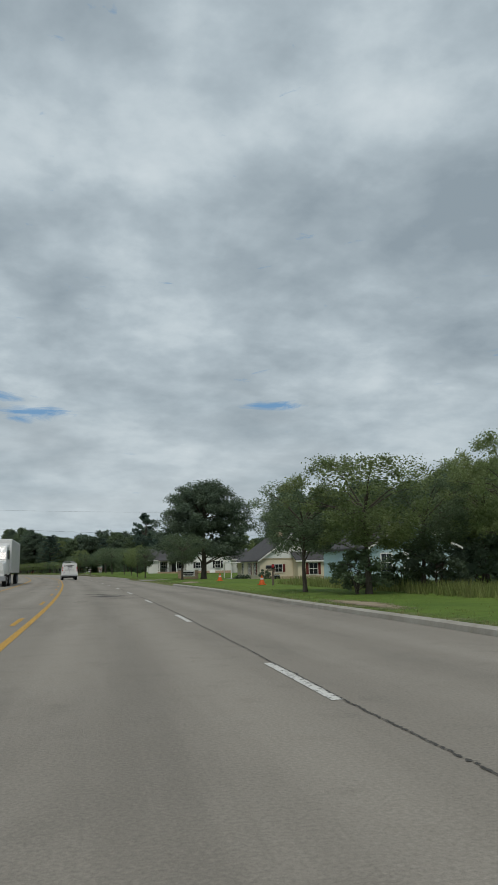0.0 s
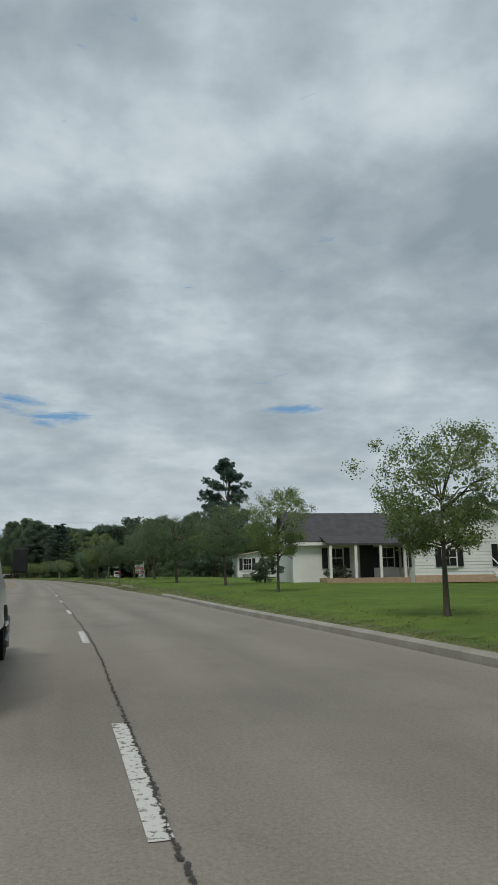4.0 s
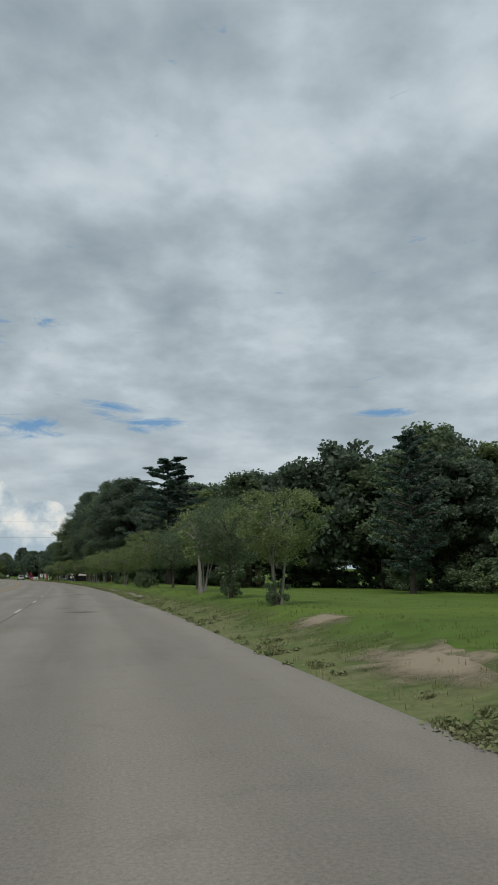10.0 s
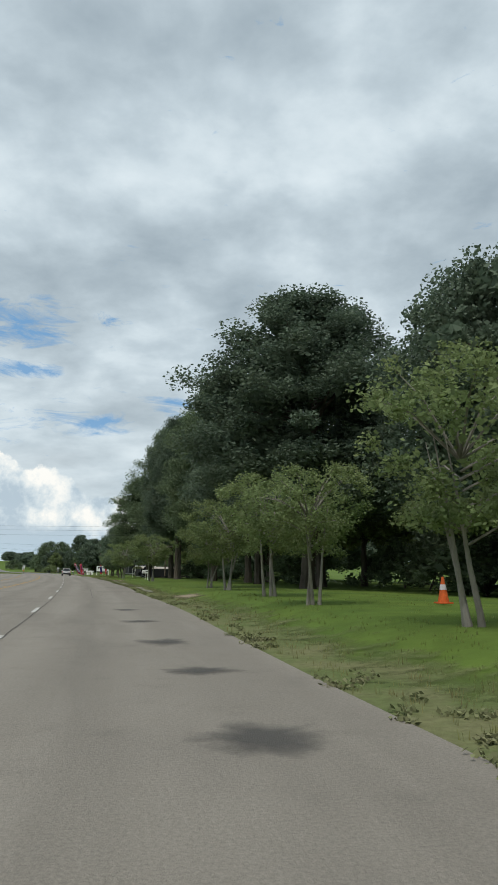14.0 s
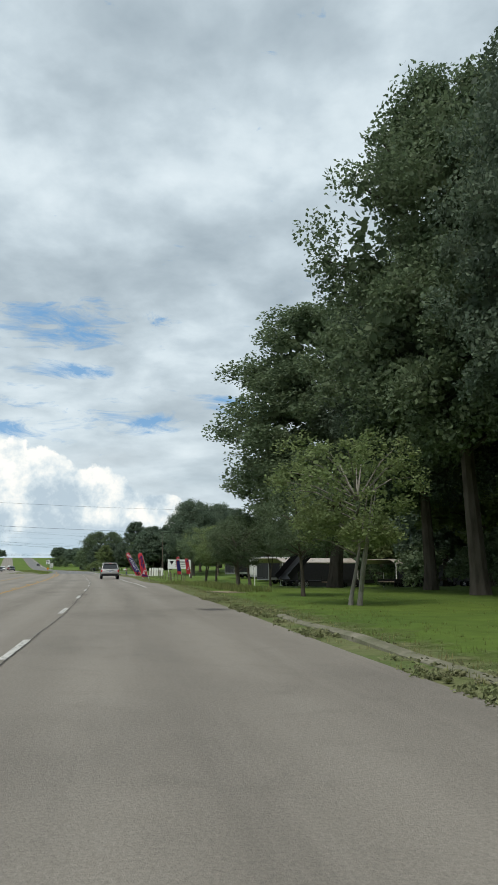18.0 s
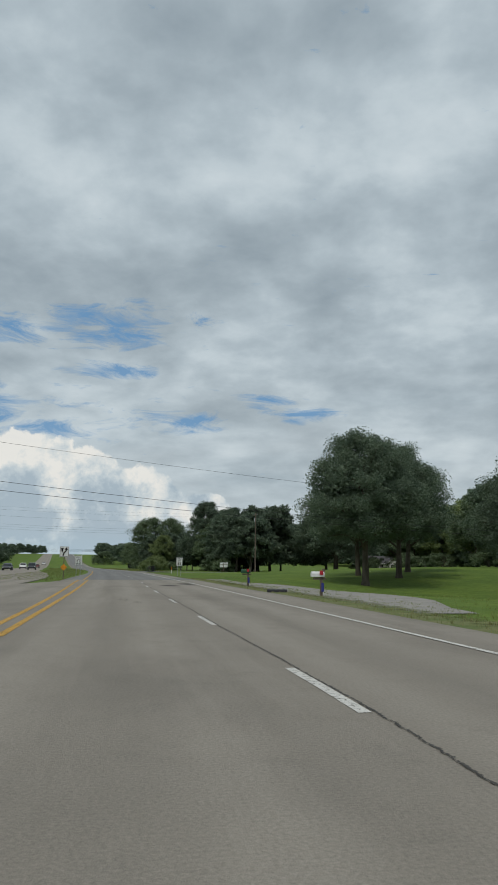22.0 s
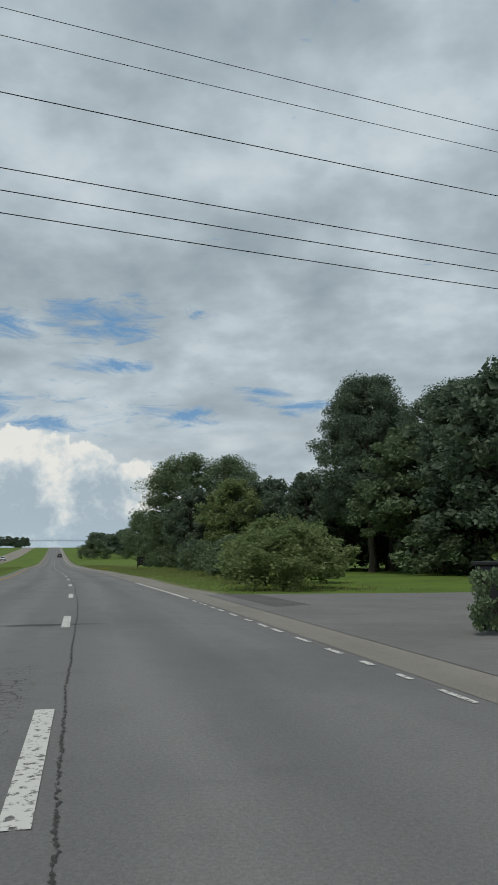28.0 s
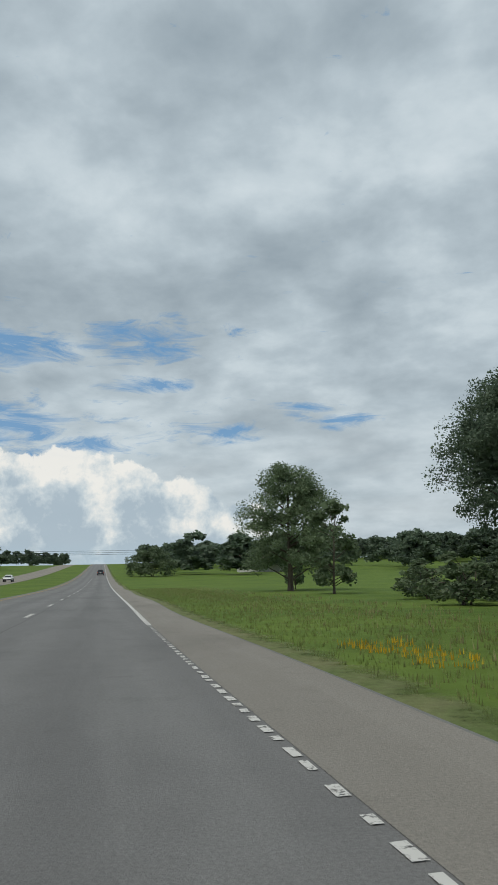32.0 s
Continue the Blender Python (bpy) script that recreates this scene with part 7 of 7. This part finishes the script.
def service_van():
    g = thing("van", "white enclosed service van with a roof rack", "van", pivot(97.0, -2.35, 0))
    body = part("body", loft([ring_at(0, 0.55, 2.15, 1.04, 0.10, 0.84), ring_at(0.05, 0.50, 2.18, 1.08, 0.10, 0.84), ring_at(3.4, 0.50, 2.2, 1.08, 0.10, 0.84), ring_at(3.5, 0.5, 2.1, 0.98, 0.10, 0.86), ring_at(4.3, 0.5, 2.05, 0.98, 0.12, 0.84),
                              ring_at(4.9, 0.5, 1.25, 0.98, 0.12, 0.94), ring_at(5.9, 0.5, 1.1, 0.94, 0.12, 0.96)]), "car_white", g, smooth_faces=False)
    part("door_seam", box(-0.01, -0.012, 0.75, 0.01, 0.01, 2.1), "metal_dark", g)
    part("door_panel", box(-0.78, -0.02, 1.0, -0.02, 0.0, 2.0, 0.02), "car_white", g)
    part("door_panel", box(0.02, -0.02, 1.0, 0.78, 0.0, 2.0, 0.02), "car_white", g)
    for z, w, h in ((1.86, 0.52, 0.09), (1.74, 0.30, 0.08), (1.60, 0.34, 0.05), (1.30, 0.56, 0.05)):
        part("letter_bar", box(-w, -0.028, z - h / 2, w, -0.021, z + h / 2), "black_ink", g)
    part("badge", box(-0.70, -0.028, 1.76, -0.58, -0.021, 1.92), "black_ink", g)
    for sx in (-1, 1):
        for z in (1.62, 1.45, 1.25):
            part("tail_light", rod((sx * 0.92, -0.04, z), (sx * 0.92, 0.0, z), 0.06, sides=14), "tail_red", g)
        part("door_handle", box(sx * 0.18 - 0.06, -0.05, 1.42, sx * 0.18 + 0.06, -0.02, 1.48), "metal_dark", g)
        wheel(g, sx * 0.86, 1.1, 0.38, 0.26)
        wheel(g, sx * 0.86, 4.9, 0.38, 0.26)
        part("rack_rail", rod((sx * 0.72, 0.15, 2.35), (sx * 0.72, 3.9, 2.35), 0.025), "metal_galv", g)
        for y in (0.2, 1.4, 2.6, 3.8):
            part("rack_leg", rod((sx * 0.72, y, 2.1), (sx * 0.72, y, 2.36), 0.02), "metal_galv", g)
        part("mirror", box(sx * 1.18 - 0.1, 4.35, 1.2, sx * 1.18 + 0.1, 4.45, 1.55, 0.03), "plastic_black", g)
    for y in (0.2, 1.4, 2.6):
        part("rack_bar", rod((-0.75, y, 2.37), (0.75, y, 2.37), 0.02), "metal_galv", g)
    part("ladder", box(0.1, 0.1, 2.39, 0.5, 3.4, 2.45), "metal_galv", g)
    part("vent", box(0.2, 0.4, 2.2, 0.62, 0.85, 2.42, 0.03), "car_white", g)
    part("bumper", box(-1.04, -0.18, 0.48, 1.04, 0.02, 0.70, 0.02), "metal_galv", g, "chrome step bumper")
    part("hitch", box(-0.05, -0.26, 0.42, 0.05, 0.0, 0.52), "metal_dark", g)
    part("chassis", box(-0.8, 0.1, 0.28, 0.8, 5.6, 0.52), "metal_dark", g)
    plate = part("number_plate", box(-0.86, -0.03, 0.86, -0.55, -0.018, 1.0), "sign_white", g)
    part("plate_bar", box(-0.81, -0.035, 0.90, -0.60, -0.031, 0.96), "blue_ink", plate)


service_van()


def semi():
    g = thing("semi_truck", "white lorry with a box trailer on the far lanes", "truck", pivot(62, -9.3, 180))
    part("trailer", box(-1.28, -14, 1.1, 1.28, -1.6, 4.0, 0.05), "car_white", g)
    part("cab", loft([ring_at(-1.2, 0.9, 3.6, 1.2, 0.15, 0.92), ring_at(0.9, 0.9, 3.3, 1.2, 0.15, 0.88), ring_at(1.5, 0.9, 2.1, 1.15, 0.15, 0.95), ring_at(2.9, 0.8, 1.9, 1.05, 0.18, 0.9)]), "car_white", g)
    part("windscreen", prism([(0.95, 3.05), (1.0, 3.05), (1.5, 2.2), (1.45, 2.2)], -1.0, 1.0, "x"), "window_glass", g)
    part("grille", box(-0.5, 2.86, 0.9, 0.5, 2.95, 1.75), "rim", g)
    part("bumper", box(-1.2, 2.7, 0.45, 1.2, 3.05, 0.85, 0.05), "rim", g)
    for sx in (-1, 1):
        part("headlight", box(sx * 0.85 - 0.17, 2.78, 1.05, sx * 0.85 + 0.17, 2.92, 1.35, 0.03), "lamp_clear", g)
        part("side_window", box(sx * 1.19 - 0.03, -0.2, 2.2, sx * 1.19 + 0.02, 0.8, 2.95), "window_glass", g)
        for y in (2.0, -1.4, -2.6, -11.6, -12.8):
            wheel(g, sx * 1.05, y, 0.5, 0.3)


semi()


# ---- poles and wires ----
def utility_pole(xy, h, label="weathered wooden utility pole with a crossarm", arm=True, can=False, turn=0.0, r=0.14):
    z = rise(*xy)
    g = thing("utility_pole", label, "pole", pose(xy[0], xy[1], z, 0, 0, turn), "utility poles")
    part("pole", rod((0, 0, -0.3), (0, 0, h), r, r * 0.68, 10), "post_wood", g)
    if arm:
        part("crossarm", box(-1.1, -0.06, h - 0.6, 1.1, 0.06, h - 0.48), "post_wood", g)
        for x in (-1.0, 0.35, 1.0):
            part("insulator", rod((x, 0, h - 0.48), (x, 0, h - 0.28), 0.04, 0.05), "metal_galv", g)
    if can:
        part("transformer", rod((0.32, 0, h - 1.9), (0.32, 0, h - 1.1), 0.22, sides=14), "metal_galv", g, "grey transformer can")
        part("bracket", box(0.08, -0.04, h - 1.5, 0.2, 0.04, h - 1.35), "metal_dark", g)
    return g


def wire(p, q, sag=0.5, r=0.012):
    p, q = Vector(p), Vector(q)
    pts = [p.lerp(q, u / 12) - Vector((0, 0, 4 * sag * (u / 12) * (1 - u / 12))) for u in range(13)]
    g = tagged(part("overhead_wire", tube(pts, [r] * 13, 5), "metal_dark"), "thin dark overhead wire crossing the road", "wire", "overhead wires")
    return g


def crossing(s_left, l_left, s_right, l_right, h, wires, can=True, sag=0.45):
    """Two poles and the wires between them, each with its height at either pole."""
    a, b = at(s_left, l_left), at(s_right, l_right)
    turn = math.degrees(math.atan2(b.y - a.y, b.x - a.x)) + 90
    utility_pole((a.x, a.y), h, can=False, turn=turn)
    utility_pole((b.x, b.y), h, "wooden utility pole carrying a transformer" if can else "weathered wooden utility pole with a crossarm", can=can, turn=turn)
    for za, zb in wires:
        wire(a + Vector((0, 0, za)), b + Vector((0, 0, zb)), sag, 0.007 if za > h - 2 else 0.010)


crossing(81.3, -20, 81.8, 36.0, 9.6, ((8.15, 8.85), (6.32, 5.5), (5.7, 4.56)))
crossing(180.5, -20, 184, 30, 8.2, ((7.8, 7.8), (6.8, 6.8), (5.8, 5.8)))
crossing(325, -20, 309, 21, 9.0, ((8.6, 8.6), (7.4, 7.4), (6.6, 6.6)), can=False)
crossing(459.8, -20, 463.6, 22, 7.6, ((6.78, 6.91), (5.06, 4.87)), can=False)
crossing(515.3, -22, 530.9, 24.5, 8.4, ((7.7, 6.6), (6.0, 4.7), (5.55, 4.4)))
crossing(629.2, -24, 636.2, 30, 12.6, ((12.2, 12.2), (11.6, 11.6), (10.4, 10.4), (8.85, 8.85), (8.4, 8.4), (7.95, 7.95)))
crossing(411, -20, 397.5, 24, 7.6, ((6.9, 6.9), (6.4, 6.4), (5.8, 5.8)), can=False, sag=0.3)
for h in (7.2, 7.9, 8.6):
    wire(at(980, -120) + Vector((0, 0, h)), at(1010, 160) + Vector((0, 0, h)), 1.5, 0.05)
utility_pole((41.2, 349.4), 11.5, "distant wooden pole with a transformer", arm=False, can=True)
utility_pole((33.3, 81.3), 7.4, "grey yard pole with a transformer", arm=False, can=True, r=0.09)
g = thing("dumpster", "dark green bin half hidden by vines at the side road", "bin", pivot(629.8, 7.4, 10))
part("body", box(-0.5, -0.4, 0.08, 0.5, 0.4, 1.05, 0.04), "mail_black", g)
part("lid", box(-0.54, -0.44, 1.05, 0.54, 0.44, 1.12, 0.02), "mail_black", g)
for x in (-0.42, 0.42):
    part("wheel", rod((x - 0.04, 0.36, 0.1), (x + 0.04, 0.36, 0.1), 0.1), "rubber", g)
for k in range(2):
    tree("bush", 629.3 + k * 0.9, 6.9 + 0.9 * k, 1.35, 1.2)
